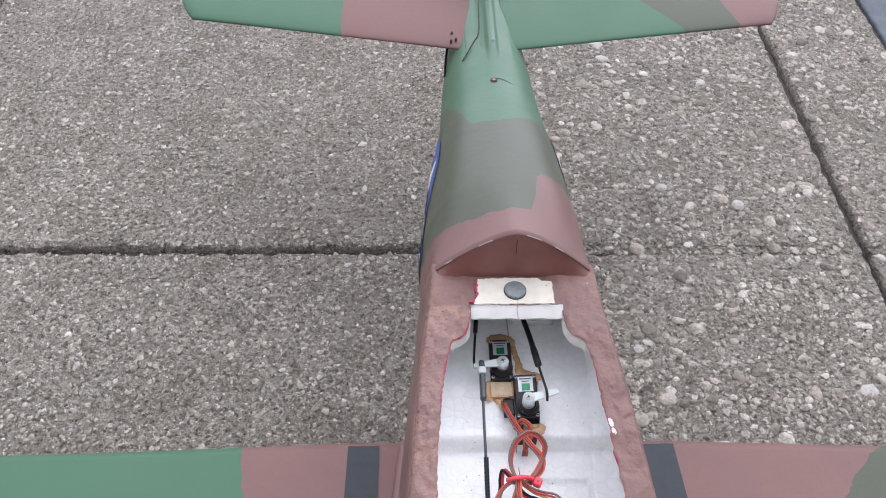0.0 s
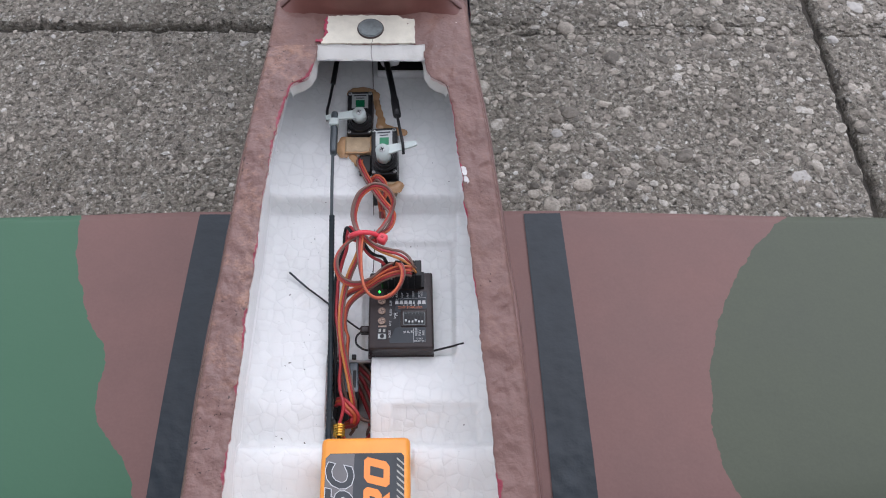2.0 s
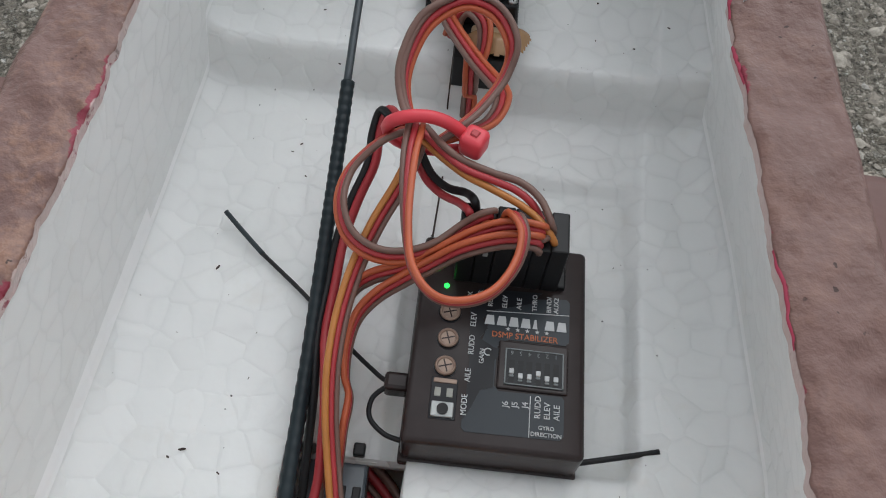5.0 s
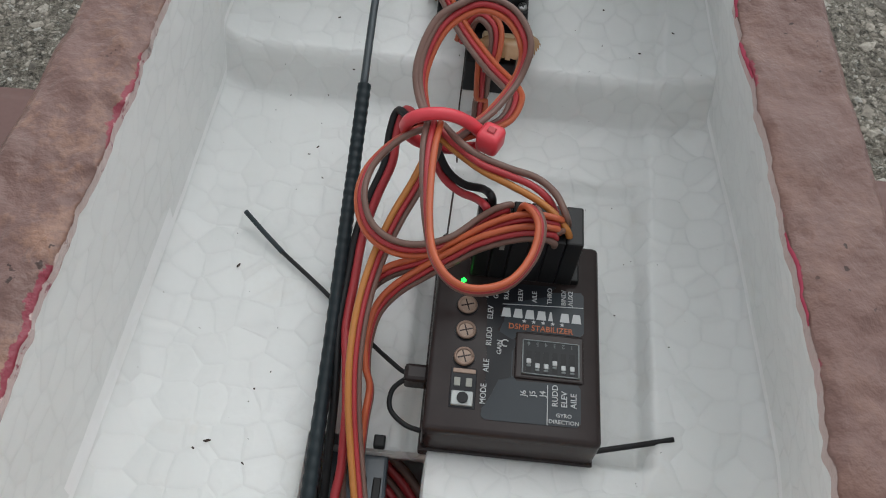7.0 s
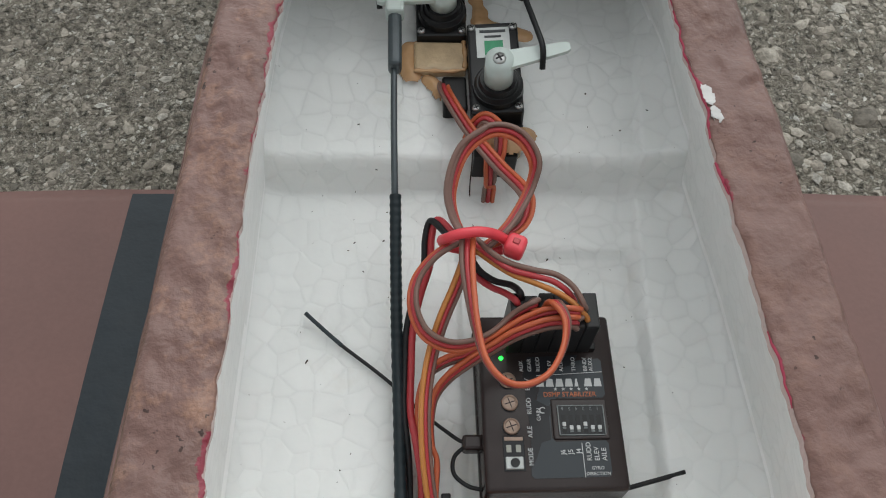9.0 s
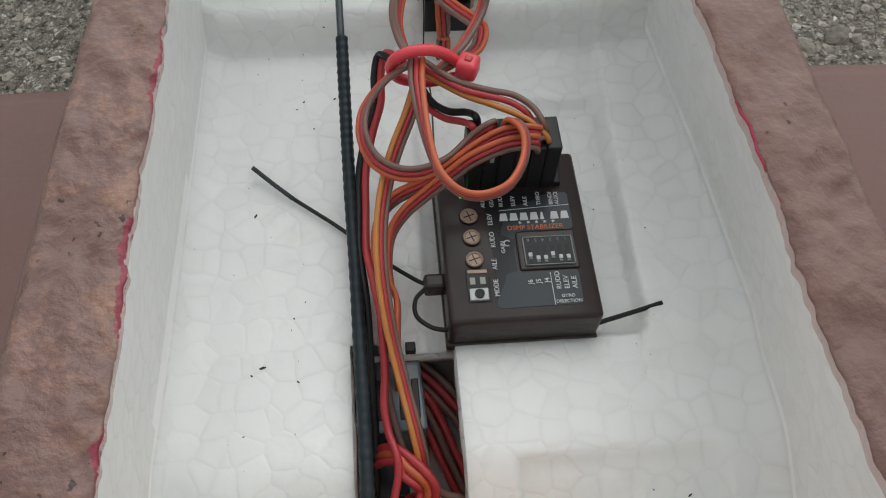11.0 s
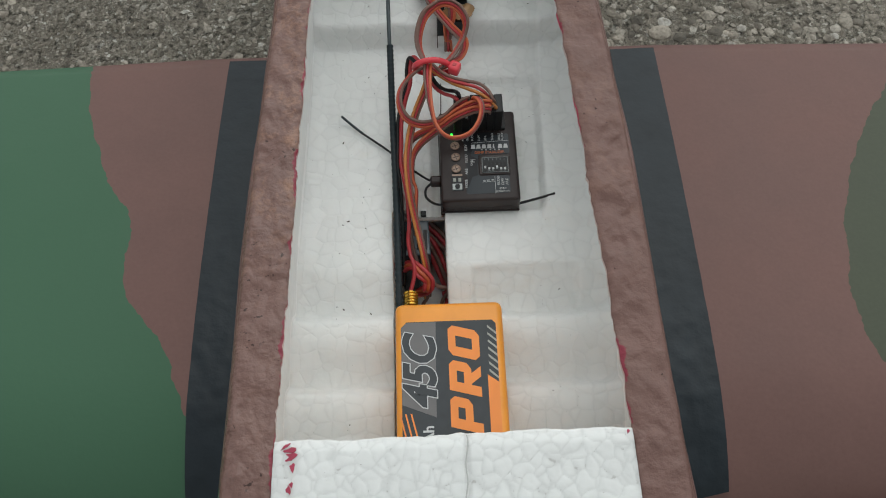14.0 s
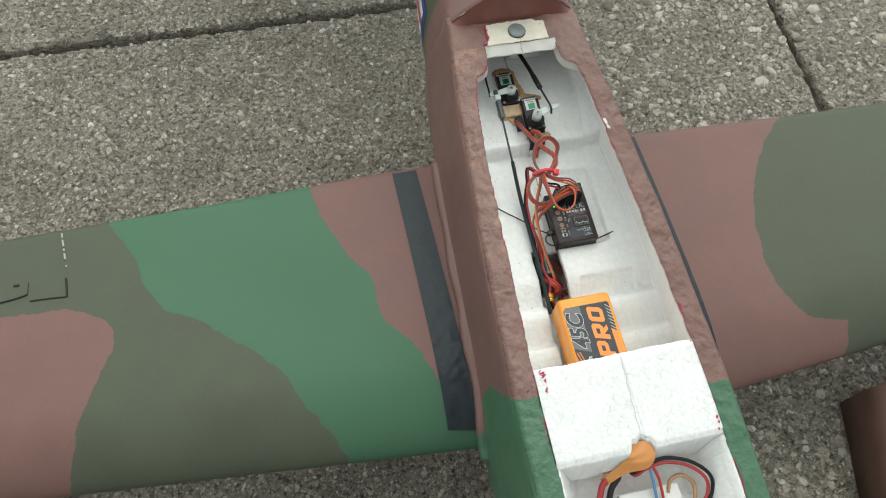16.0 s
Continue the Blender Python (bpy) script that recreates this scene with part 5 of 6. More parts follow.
for name, points, mat, r in (("power_lead", [(-0.010, -0.011, 0.166), (-0.016, -0.016, 0.1725), (-0.022, -0.0205, 0.1720), (-0.026, -0.034, 0.166), (-0.026, -0.055, 0.160)], M_WIRE_RED, 0.0018),
                             ("power_lead", [(-0.006, -0.011, 0.166), (-0.011, -0.017, 0.1725), (-0.0175, -0.0235, 0.1720), (-0.021, -0.036, 0.166), (-0.021, -0.055, 0.160)], M_WIRE_BLACK, 0.0018),
                             ("balance_lead", [(-0.002, -0.011, 0.168), (-0.004, -0.017, 0.177), (0.003, -0.0150, 0.181), (0.0159, -0.0135, 0.182), (0.0300, -0.018, 0.181), (0.0400, -0.027, 0.178), (0.0405, -0.036, 0.172), (0.033, -0.046, 0.166)], M_WIRE_BLACK, 0.0011),
                             ("balance_lead", [(-0.001, -0.011, 0.167), (-0.0025, -0.0185, 0.176), (0.0040, -0.0168, 0.180), (0.0160, -0.0157, 0.1805), (0.0290, -0.0200, 0.179), (0.0375, -0.0280, 0.1765), (0.0380, -0.036, 0.171), (0.031, -0.045, 0.165)], M_WIRE_RED, 0.0010),
                             ("balance_lead", [(0.006, -0.0165, 0.180), (0.0068, -0.0231, 0.177), (0.0080, -0.0330, 0.170)], M_WIRE_BLUE, 0.0009),
                             ("balance_lead", [(0.008, -0.0165, 0.180), (0.0105, -0.0231, 0.177), (0.0120, -0.0330, 0.170)], M_WIRE_RED, 0.0009)):
    part(name, tube(points, r, 8, 8), mat, battery, mat.name.replace("_", " "), True)
plug = part("balance_plug", box(-0.0130, -0.040, 0.1600, 0.0235, -0.0262, 0.1690, 0.0008), M_BALANCE, battery, "white nylon balance plug")
upper = spline([(-0.0035, -0.0030, 0.1915), (-0.0065, -0.0095, 0.1900), (-0.0105, -0.0115, 0.1870), (-0.0160, -0.0140, 0.1790), (-0.0215, -0.0160, 0.1720)], 6)
lower = spline([(0.0060, -0.0030, 0.1915), (0.0085, -0.0115, 0.1895), (0.0030, -0.0175, 0.1855), (-0.0085, -0.0172, 0.1805), (-0.0195, -0.0205, 0.1720)], 6)
rows = [[a.lerp(b, u) + Vector((0, 0, 0.0008 * math.sin(math.pi * u) + 0.0003 * math.sin(7 * u + i))) for u in np.linspace(0, 1, 13)] for i, (a, b) in enumerate(zip(upper, lower))]
grid_mesh("shrink_wrap_flap", rows, M_FLAP, battery, "folded orange shrink wrap flap")
part("glue_ring", tube([(0.016, -0.031, 0.1685), (0.020, -0.024, 0.1700), (0.028, -0.0235, 0.1695), (0.033, -0.030, 0.1680), (0.031, -0.040, 0.165)], 0.0012, 8, 8), M_GLUE, airplane, "amber glue bead in the front well", True)

# ---- radio receiver ----
RT = 0.1635
receiver = thing("radio_receiver", (0.0135, 0.157, 0.1533), label="smoky brown plastic radio receiver with a slate label, lying on foam", category="receiver")
bm = box(-0.0004, 0.1378, 0.1533, 0.0278, 0.1752, RT, 0.0010, 3)
case = part("receiver_case", bm, M_CASE, receiver, "", True)
part("base_rim", box(-0.0007, 0.1373, 0.1531, 0.0280, 0.1755, 0.1552, 0.0005, 2), M_CASE, receiver, "lower half of the case")
LT = RT + 0.00006
slate = plate([(0.0108, 0.1637), (0.0245, 0.1652), (0.0250, 0.1646), (0.0250, 0.1573), (0.0244, 0.1566), (0.0150, 0.1566), (0.0134, 0.1552), (0.0132, 0.1484), (0.0140, 0.1475), (0.0240, 0.1477), (0.0244, 0.1471),
               (0.0244, 0.1412), (0.0238, 0.1405), (0.0092, 0.1403), (0.0086, 0.1409), (0.0087, 0.1452), (0.0112, 0.1500), (0.0104, 0.1545), (0.0116, 0.1590)], LT, 0.00008, M_LABEL, receiver, "receiver_label", "slate printed label")
plate([(0.00831, 0.16398), (0.00979, 0.16554), (0.02029, 0.16593), (0.01865, 0.16368), (0.01259, 0.16181), (0.01065, 0.16002), (0.01159, 0.15817), (0.01045, 0.15631), (0.01287, 0.15490), (0.01448, 0.15478), (0.01306, 0.15262), (0.01306, 0.14794), (0.01108, 0.14731), (0.00996, 0.14443), (0.00866, 0.14197), (0.00895, 0.14627), (0.00908, 0.15030)], LT + 0.00009, 0.00003, M_LABEL_DARK, slate, "worn_label_edge", "worn black patch of the label")
TT = LT + 0.00014
for word, x, y in (("ELEV", 0.0094, 0.1582), ("RUDD", 0.0094, 0.1532), ("AILE", 0.0092, 0.1484), ("MODE", 0.0090, 0.1428)):
    lettering(word, 0.00135, upright(x + 0.0002, y, TT) @ Matrix.Diagonal((0.92, 1, 1, 1)), M_WHITE_PRINT, slate)
lettering("GAIN", 0.0011, upright(0.0113, 0.1518, TT), M_WHITE_PRINT, slate)
for word, x, y in (("AUX", 0.0086, 0.1623), ("GEAR", 0.0103, 0.1623), ("RUDD", 0.0121, 0.1623), ("ELEV", 0.0145, 0.1623), ("AILE", 0.0169, 0.1623), ("THRO", 0.0195, 0.1623), ("BIND/", 0.0219, 0.1623), ("AUX2", 0.0231, 0.1623)):
    lettering(word, 0.00115, upright(x, y, TT), M_WHITE_PRINT, slate)
for word, x, y in (("J6", 0.0156, 0.1449), ("J5", 0.0171, 0.1450), ("J4", 0.0187, 0.1451), ("RUDD", 0.0207, 0.1436), ("ELEV", 0.0222, 0.1436), ("AILE", 0.0237, 0.1436)):
    lettering(word, 0.00135, upright(x, y, TT), M_WHITE_PRINT, slate)
for word, y in (("GYRO", 0.1419), ("DIRECTION", 0.1408)):
    lettering(word, 0.00092, Matrix.Translation((0.0217, y, TT)), M_WHITE_PRINT, slate, align="CENTER")
lettering("DSMP STABILIZER", 0.00145, Matrix.Translation((0.0177, 0.15685, TT)) @ Matrix.Diagonal((0.96, 1, 1, 1)), M_RUST_PRINT, slate, align="CENTER")
plate([(0.0190, 0.1404), (0.01912, 0.1404), (0.01912, 0.1472), (0.0190, 0.1472)], TT, 0.00005, M_WHITE_PRINT, slate, "print_rule")
plate([(0.0112, 0.16135), (0.0249, 0.1621), (0.0249, 0.16222), (0.0112, 0.16147)], TT, 0.00005, M_WHITE_PRINT, slate, "print_rule")
for k in range(7):
    x = 0.0110 + 0.00198 * k
    w = 0.0008 if k == 4 else 0.00165
    plate([(x, 0.1590), (x + w, 0.1590), (x + w - 0.0002, 0.1607), (x + 0.0003, 0.1607)], TT, 0.00006, M_WHITE_PRINT, slate, "emblem_bar")
for k in range(5):
    bm = bmesh.new()
    star = [bm.verts.new((0.0149 + 0.0016 * k + r * math.sin(a), 0.15845 + r * math.cos(a), TT + 0.00006)) for a, r in ((2 * math.pi * j / 10, 0.00042 if j % 2 == 0 else 0.00018) for j in range(10))]
    bm.faces.new(star[::-1])
    part("star", bm, M_WHITE_PRINT, slate)
part("rotation_arrow", tube([(0.0119 + 0.0006 * math.cos(a), 0.1540 + 0.0006 * math.sin(a), TT) for a in np.linspace(0.6, 5.2, 9)], 0.00012, 3, 5), M_WHITE_PRINT, slate)
# switch window
dip = part("switch_window", box(0.0136, 0.1479, RT - 0.0004, 0.0249, 0.1563, RT + 0.0005, 0.0003), M_CASE, receiver, "raised frame round the switches")
block = part("switch_block", box(0.0147, 0.1486, RT + 0.0002, 0.0241, 0.1548, RT + 0.0007, 0.0001), M_SWITCH, dip, "dark grey switch block")
for x0, y0, x1, y1 in ((0.0147, 0.1486, 0.01490, 0.1548), (0.02390, 0.1486, 0.0241, 0.1548), (0.0147, 0.1486, 0.0241, 0.14875), (0.0147, 0.15465, 0.0241, 0.1548)):
    part("switch_border", box(x0, y0, RT + 0.0006, x1, y1, RT + 0.00085), M_BORDER, dip, "pale worn edge of the switch block")
for k in range(6):
    x = 0.0158 + 0.00142 * k
    part("switch_groove", box(x - 0.00045, 0.1490, RT + 0.0006, x + 0.00045, 0.1528, RT + 0.00075), M_BLACK, dip)
    y = 0.1510 if k in (0, 3) else 0.1503
    part("switch_lever", box(x - 0.00038, y - 0.0006, RT + 0.0007, x + 0.00038, y + 0.0003, RT + 0.0010, 0.0001, 1), M_WHITE_PRINT, dip, "white switch lever")
    part("switch_bar", box(x - 0.00038, y - 0.0011, RT + 0.0007, x + 0.00038, y - 0.0007, RT + 0.0009, 0.0001, 1), M_BORDER, dip)
    lettering(str(6 - k), 0.0010, Matrix.Translation((x + 0.0002, 0.1544, RT + 0.00076)) @ Matrix.Rotation(math.pi, 4, "Z"), M_BORDER, dip, depth=0.00002)
# trimmers and button
for x, y in ((0.0052, 0.1604), (0.0053, 0.1556), (0.0053, 0.1507)):
    part("trimmer_well", disc(x, y, RT - 0.001, RT + 0.00015, 0.00195, 0.0019, 24), M_LABEL_DARK, receiver)
    trim = part("trimmer", disc(x, y, RT - 0.001, RT + 0.0005, 0.0016, 0.00145, 24), M_BRASS, receiver, "brass trimmer screw")
    part("trimmer_ring", tube([(x + 0.00145 * math.cos(a), y + 0.00145 * math.sin(a), RT + 0.00045) for a in np.linspace(0, 2 * math.pi, 20)], 0.00028, 2, 6), M_TRIM_RING, trim, "worn metal ring", True)
    for turn in (18, 108):
        part("trimmer_slot", box(x - 0.0011, y - 0.0001, RT + 0.0003, x + 0.0011, y + 0.0001, RT + 0.00058, turn=turn), M_CASE, trim)
part("button_well", box(0.0034, 0.1418, RT - 0.001, 0.0076, 0.1488, RT + 0.00012, 0.0001), M_LABEL_DARK, receiver, "dark cut-out round the button")
button = part("button_frame", box(0.0037, 0.1421, RT - 0.0005, 0.0072, 0.1446, RT + 0.0006, 0.0002), M_SILVER, receiver, "silver push button")
part("button_cap", disc(0.0055, 0.1433, RT + 0.0005, RT + 0.0010, 0.0009, n=20), M_BLACK, button)
for x in (0.0045, 0.0064):
    part("resistor", box(x - 0.0005, 0.1455, RT - 0.0005, x + 0.0005, 0.1470, RT + 0.0003, 0.0001), M_PALE, receiver)
part("brass_strip", box(0.0037, 0.1478, RT - 0.0005, 0.0074, 0.1486, RT + 0.0003, 0.0001), M_BRASS, receiver)
part("green_led", disc(0.0042, 0.1654, RT - 0.0003, RT + 0.0004, 0.0006, 0.0003, 16), M_LED, receiver, "lit green light", True)
# socket row with upright plugs
part("plug_socket", box(0.0053, 0.1668, RT - 0.002, 0.0240, 0.1748, RT + 0.0012, 0.0003), M_BLACK, receiver, "black socket row")
for k in range(6):
    x = 0.0066 + 0.00292 * k
    plug = part("servo_plug", box(x - 0.00144, 0.1665, RT, x + 0.00144, 0.1742, 0.1760 - (0.0012 if k == 1 else 0), 0.0003), M_BLACK, receiver, "black servo plug standing in its socket", False)
    if k in (0, 1):
        part("crimp", box(x - 0.0003, 0.16640, 0.1725, x + 0.0005, 0.1666, 0.1742), M_SILVER, plug, "bare metal crimp")
# aerials
part("strain_relief", box(-0.0042, 0.1474, 0.1562, 0.0000, 0.1506, 0.1600, 0.0007, 2), M_CASE, receiver, "smoky strain relief stub")
part("aerial", tube([(-0.0290, 0.1714, 0.1568), (-0.0195, 0.1637, 0.1565), (-0.0124, 0.1565, 0.1568), (-0.0058, 0.1508, 0.1575), (-0.0036, 0.1493, 0.1580)], 0.00042, 8, 8), M_WIRE_BLACK, receiver, "thin black aerial", True)
part("aerial_tip", tube([(-0.0371, 0.1786, 0.1582), (-0.0330, 0.1749, 0.1574), (-0.0290, 0.1714, 0.1568)], 0.00048, 6, 8), M_RUBBER, receiver, "grey aerial tip", True)
part("aerial", tube([(-0.0035, 0.1487, 0.1580), (-0.0058, 0.1466, 0.1572), (-0.0059, 0.1435, 0.1565), (-0.0033, 0.1412, 0.1560), (-0.0003, 0.1403, 0.1560)], 0.00045, 8, 8), M_WIRE_BLACK, receiver, "thin black aerial", True)
part("aerial", tube([(0.0270, 0.1396, 0.1562), (0.0318, 0.1408, 0.1563), (0.0365, 0.1419, 0.1566), (0.0411, 0.1430, 0.1570)], 0.00050, 8, 8), M_WIRE_BLACK, receiver, "thin black aerial", True)

# ---- servos ----
def servo(x, y, top, lean, roll, hub_h, arm, label):
    """Servo with the middle of its top at x, y, top, leaning forward; arm is the reach of its lever from the hub."""
    w, l = 0.0122, 0.0300
    m = Matrix.Translation((x, y, top)) @ pose(0, 0, 0, lean, -roll, 0)
    s = thing("servo_motor", (x, y, 0.165), label=label, category="servo", group="tail servos")

    def piece(name, bm, mat, parent, label="", smooth=False):
        bmesh.ops.transform(bm, matrix=m, verts=bm.verts)
        return part(name, bm, mat, parent, label, smooth)

    def sheet(name, x0, y0, x1, y1, z, mat, parent, label=""):
        return piece(name, box(x0, y0, z, x1, y1, z + 0.0001), mat, parent, label)

    def screw(px, py, pz, r, parent):
        head = piece("screw", disc(px, py, pz - 0.0004, pz + 0.0004, r, r * 0.8, 16), M_SCREW, parent, "steel cross-head screw", True)
        for a in (25, 115):
            piece("screw_slot", box(px - r * 0.6, py - r * 0.13, pz + 0.0003, px + r * 0.6, py + r * 0.13, pz + 0.00048, turn=a), M_BLACK, head)

    piece("servo_case", box(-w / 2, -0.0112, -0.016, w / 2, 0.0140, 0, 0.0006, 2), M_BLACK, s, "black plastic case")
    piece("mounting_ear", box(-w / 2, -0.0158, -0.0075, w / 2, -0.0110, -0.0052, 0.0005, 2), M_BLACK, s, "black mounting ear")
    for dx in (-0.0049, 0.0049):
        for dy in (-0.0097, 0.0126):
            screw(dx, dy, 0.0002, 0.0010, s)
    st = sheet("sticker", -0.0040, 0.0040, 0.0040, 0.0125, 0.00005, M_SILVER, s, "silver sticker")
    sheet("foil_patch", -0.0021, 0.0046, 0.0023, 0.0086, 0.0002, M_GREENFOIL, st, "green foil patch")
    sheet("print_bar", -0.0031, 0.0110, 0.0031, 0.0117, 0.0002, M_CHARCOAL, st)
    sheet("print_bar", -0.0020, 0.0096, 0.0020, 0.0101, 0.0002, M_CHARCOAL, st)
    cx, cy = 0.0004, -0.0045
    for r0, r1, z0, z1 in ((0.0060, 0.0058, -0.001, 0.0016), (0.0056, 0.0050, 0.0016, 0.0026), (0.0046, 0.0042, 0.0026, 0.0040)):
        piece("gear_boss", disc(cx, cy, z0, z1, r0, r1, 36), M_BLACK, s, "", False)
    hub = piece("arm_hub", disc(cx, cy, 0.0040, hub_h, 0.0034, 0.0031, 28), M_NYLON, s, "milky nylon hub", True)
    screw(cx, cy, hub_h + 0.0002, 0.0016, hub)
    d = Vector((arm[0], arm[1], 0))
    n, u = Vector((-d.y, d.x, 0)).normalized(), d.normalized()
    base, tip = Vector((cx, cy, 0)), Vector((cx, cy, 0)) + d
    bm = bmesh.new()
    outline = [base + n * 0.0025, tip + n * 0.0013, tip + n * 0.0008 + u * 0.0009, tip - n * 0.0008 + u * 0.0009, tip - n * 0.0013, base - n * 0.0025]
    lo = [bm.verts.new((p.x, p.y, hub_h - 0.0019)) for p in outline]
    hi = [bm.verts.new((p.x, p.y, hub_h - 0.0008)) for p in outline]
    bm.faces.new(hi)
    bm.faces.new(lo[::-1])
    for k in range(6):
        bm.faces.new((lo[k], lo[(k + 1) % 6], hi[(k + 1) % 6], hi[k]))
    piece("servo_arm", bm, M_NYLON, hub, "milky nylon arm")
    return s


servo(0.0058, 0.2325, 0.1762, 8, 5, 0.0116, (0.0150, 0.0030), "black micro servo with a milky arm, glued in beside the wiring")
servo(-0.0063, 0.2570, 0.1750, 5, 2, 0.0086, (-0.0150, -0.0018), "black micro servo with a milky arm and clevis, glued in foam")


def blob(points, z, height, name, label, mat=None):
    """A lumpy pool of glue that swells round the given drops."""
    p = np.array(points)
    gx = np.arange(p[:, 0].min() - 0.006, p[:, 0].max() + 0.006, 0.00035)
    gy = np.arange(p[:, 1].min() - 0.006, p[:, 1].max() + 0.006, 0.00035)
    X, Y = np.meshgrid(gx, gy)
    h = np.zeros_like(X)
    for x, y, r in p:
        h += np.exp(-2.2 * ((X - x) ** 2 + (Y - y) ** 2) / (r * r * 0.75))
    h = h + lumps(X, Y, 0 * X, 0.0022, 0.10) - 0.16
    Z = z - 0.0006 + height * np.sqrt(np.clip(h, 0, None)).clip(0, 1.05) + lumps(X, Y, 0 * X + 2, 0.0012, 0.0001)
    me = bpy.data.meshes.new(name)
    used = h > -0.03
    c = X.shape[1]
    faces = [(j * c + i, j * c + i + 1, (j + 1) * c + i + 1, (j + 1) * c + i) for j in range(X.shape[0] - 1) for i in range(c - 1) if used[j, i] and used[j, i + 1] and used[j + 1, i] and used[j + 1, i + 1]]
    keep = sorted({v for f in faces for v in f})
    spot = {v: k for k, v in enumerate(keep)}
    co = np.stack([X.ravel(), Y.ravel(), Z.ravel()], 1)[keep]
    me.from_pydata(co.tolist(), [], [[spot[v] for v in f] for f in faces])
    return link_mesh(name, me, mat or M_GLUE, airplane, label, True)


blob([(-0.0105, 0.2735, 0.0035), (-0.0085, 0.2742, 0.0045), (-0.0055, 0.2745, 0.0045), (-0.0025, 0.2738, 0.0045), (0.0, 0.2722, 0.004)], 0.1718, 0.0018, "glue_pool", "amber hot glue behind the servo")
blob([(0.0015, 0.2690, 0.003), (0.0022, 0.2655, 0.0032), (0.0030, 0.2615, 0.0035), (0.0040, 0.2575, 0.0035), (0.0035, 0.2535, 0.004), (0.0070, 0.2515, 0.0042), (0.0100, 0.2500, 0.0042), (0.0130, 0.2498, 0.0040), (0.0152, 0.2490, 0.0030)], 0.1708, 0.0016, "glue_pool", "amber hot glue between the servos")
blob([(0.0115, 0.2160, 0.0035), (0.0128, 0.2180, 0.003), (0.0085, 0.2158, 0.0036), (0.0052, 0.2165, 0.0030)], 0.1712, 0.0018, "glue_pool", "amber hot glue in front of the servo")
blob([(-0.0140, 0.2450, 0.0034), (-0.0148, 0.2420, 0.0036), (-0.0148, 0.2392, 0.0036), (-0.0136, 0.2366, 0.0032), (-0.0110, 0.2462, 0.0026)], 0.1707, 0.0016, "glue_pool", "amber hot glue beside the wood block")
blob([(-0.0100, 0.2360, 0.0020), (-0.0086, 0.2352, 0.0024), (-0.0080, 0.2336, 0.0022), (-0.0070, 0.2315, 0.0020)], 0.1694, 0.0018, "glue_pool", "amber hot glue round the wood block")
block = part("wood_block", box(-0.0130, 0.2366, 0.1600, -0.0004, 0.2458, 0.1722, 0.0007), M_WOOD, airplane, "glue-coated wood block")
part("glue_edge", tube([(-0.0131, 0.2364, 0.1719), (-0.0090, 0.2362, 0.1722), (-0.0045, 0.2363, 0.1719), (-0.0006, 0.2367, 0.1722)], lambda f: 0.00042 + 0.00012 * math.sin(f * 19), 10, 8), M_GLUE, block, "amber bead of hot glue", True)
part("glue_edge", tube([(-0.0008, 0.2370, 0.1722), (-0.0006, 0.2410, 0.1726), (-0.0008, 0.2456, 0.1723)], lambda f: 0.00055 + 0.00015 * math.sin(f * 13), 10, 8), M_GLUE, block, "amber bead of hot glue", True)
part("dark_board", box(-0.0062, 0.2262, 0.1600, -0.0004, 0.2362, 0.1703, 0.0005), M_BLACK, airplane, "black plate beside the servo leads")
part("wood_rail", box(0.0035, 0.2158, 0.1640, 0.0120, 0.2200, 0.1712, 0.0006), M_WOOD, airplane, "glue-coated wood rail")
part("connector_stub", box(0.0006, 0.2136, 0.1600, 0.0108, 0.2164, 0.1686, 0.0004), M_BLACK, airplane, "black connector in front of the step")
# control rods
part("pushrod", tube([(-0.0179, 0.2310, 0.1798), (-0.0179, 0.2140, 0.1765), (-0.0177, 0.1985, 0.1727)], 0.00075, 6, 8), M_ROD, airplane, "thin grey steel push rod", True)
part("pushrod_tube", tube([(-0.0176, 0.1998, 0.1728), (-0.0175, 0.1850, 0.1680), (-0.0173, 0.1700, 0.1642), (-0.0168, 0.1500, 0.1612), (-0.0165, 0.1300, 0.1590), (-0.0163, 0.1120, 0.1565), (-0.0166, 0.0940, 0.1540)], lambda f: 0.00126 + 0.00006 * math.sin(f * 330), 60, 10), M_TUBE, airplane, "ridged dark rod tube", True)
clevis = part("clevis", box(-0.0193, 0.2295, 0.1778, -0.0161, 0.2530, 0.1828, 0.0012, 3, tilt=3), M_ROD, airplane, "grey plastic clevis")
part("clevis_sleeve", box(-0.0199, 0.2440, 0.1800, -0.0155, 0.2480, 0.1842, 0.0007, 2), M_NYLON, clevis, "milky clevis sleeve")
part("pushrod_tube", tube([(-0.0172, 0.300, 0.178), (-0.0183, 0.2908, 0.178), (-0.0198, 0.2745, 0.178)], 0.0013, 6, 8), M_BLACK, airplane, "black rod tube", True)
part("pushrod", tube([(-0.0198, 0.2745, 0.178), (-0.0210, 0.2620, 0.1788), (-0.0216, 0.2545, 0.1805), (-0.0213, 0.2505, 0.1780)], 0.0007, 6, 8), M_BLACK, airplane, "black steel rod", True)
part("pushrod_tube", tube([(0.0042, 0.300, 0.178), (0.0060, 0.2900, 0.180), (0.0095, 0.2670, 0.1845), (0.0121, 0.2460, 0.1875)], lambda f: 0.0015 + (0.0004 if f > 0.8 else 0), 6, 10), M_BLACK, airplane, "black rod tube", True)
part("pushrod", tube([(0.0121, 0.2460, 0.1875), (0.0138, 0.2340, 0.1890), (0.0147, 0.2280, 0.1890), (0.0150, 0.2255, 0.1850)], 0.0007, 6, 8), M_BLACK, airplane, "black steel rod", True)

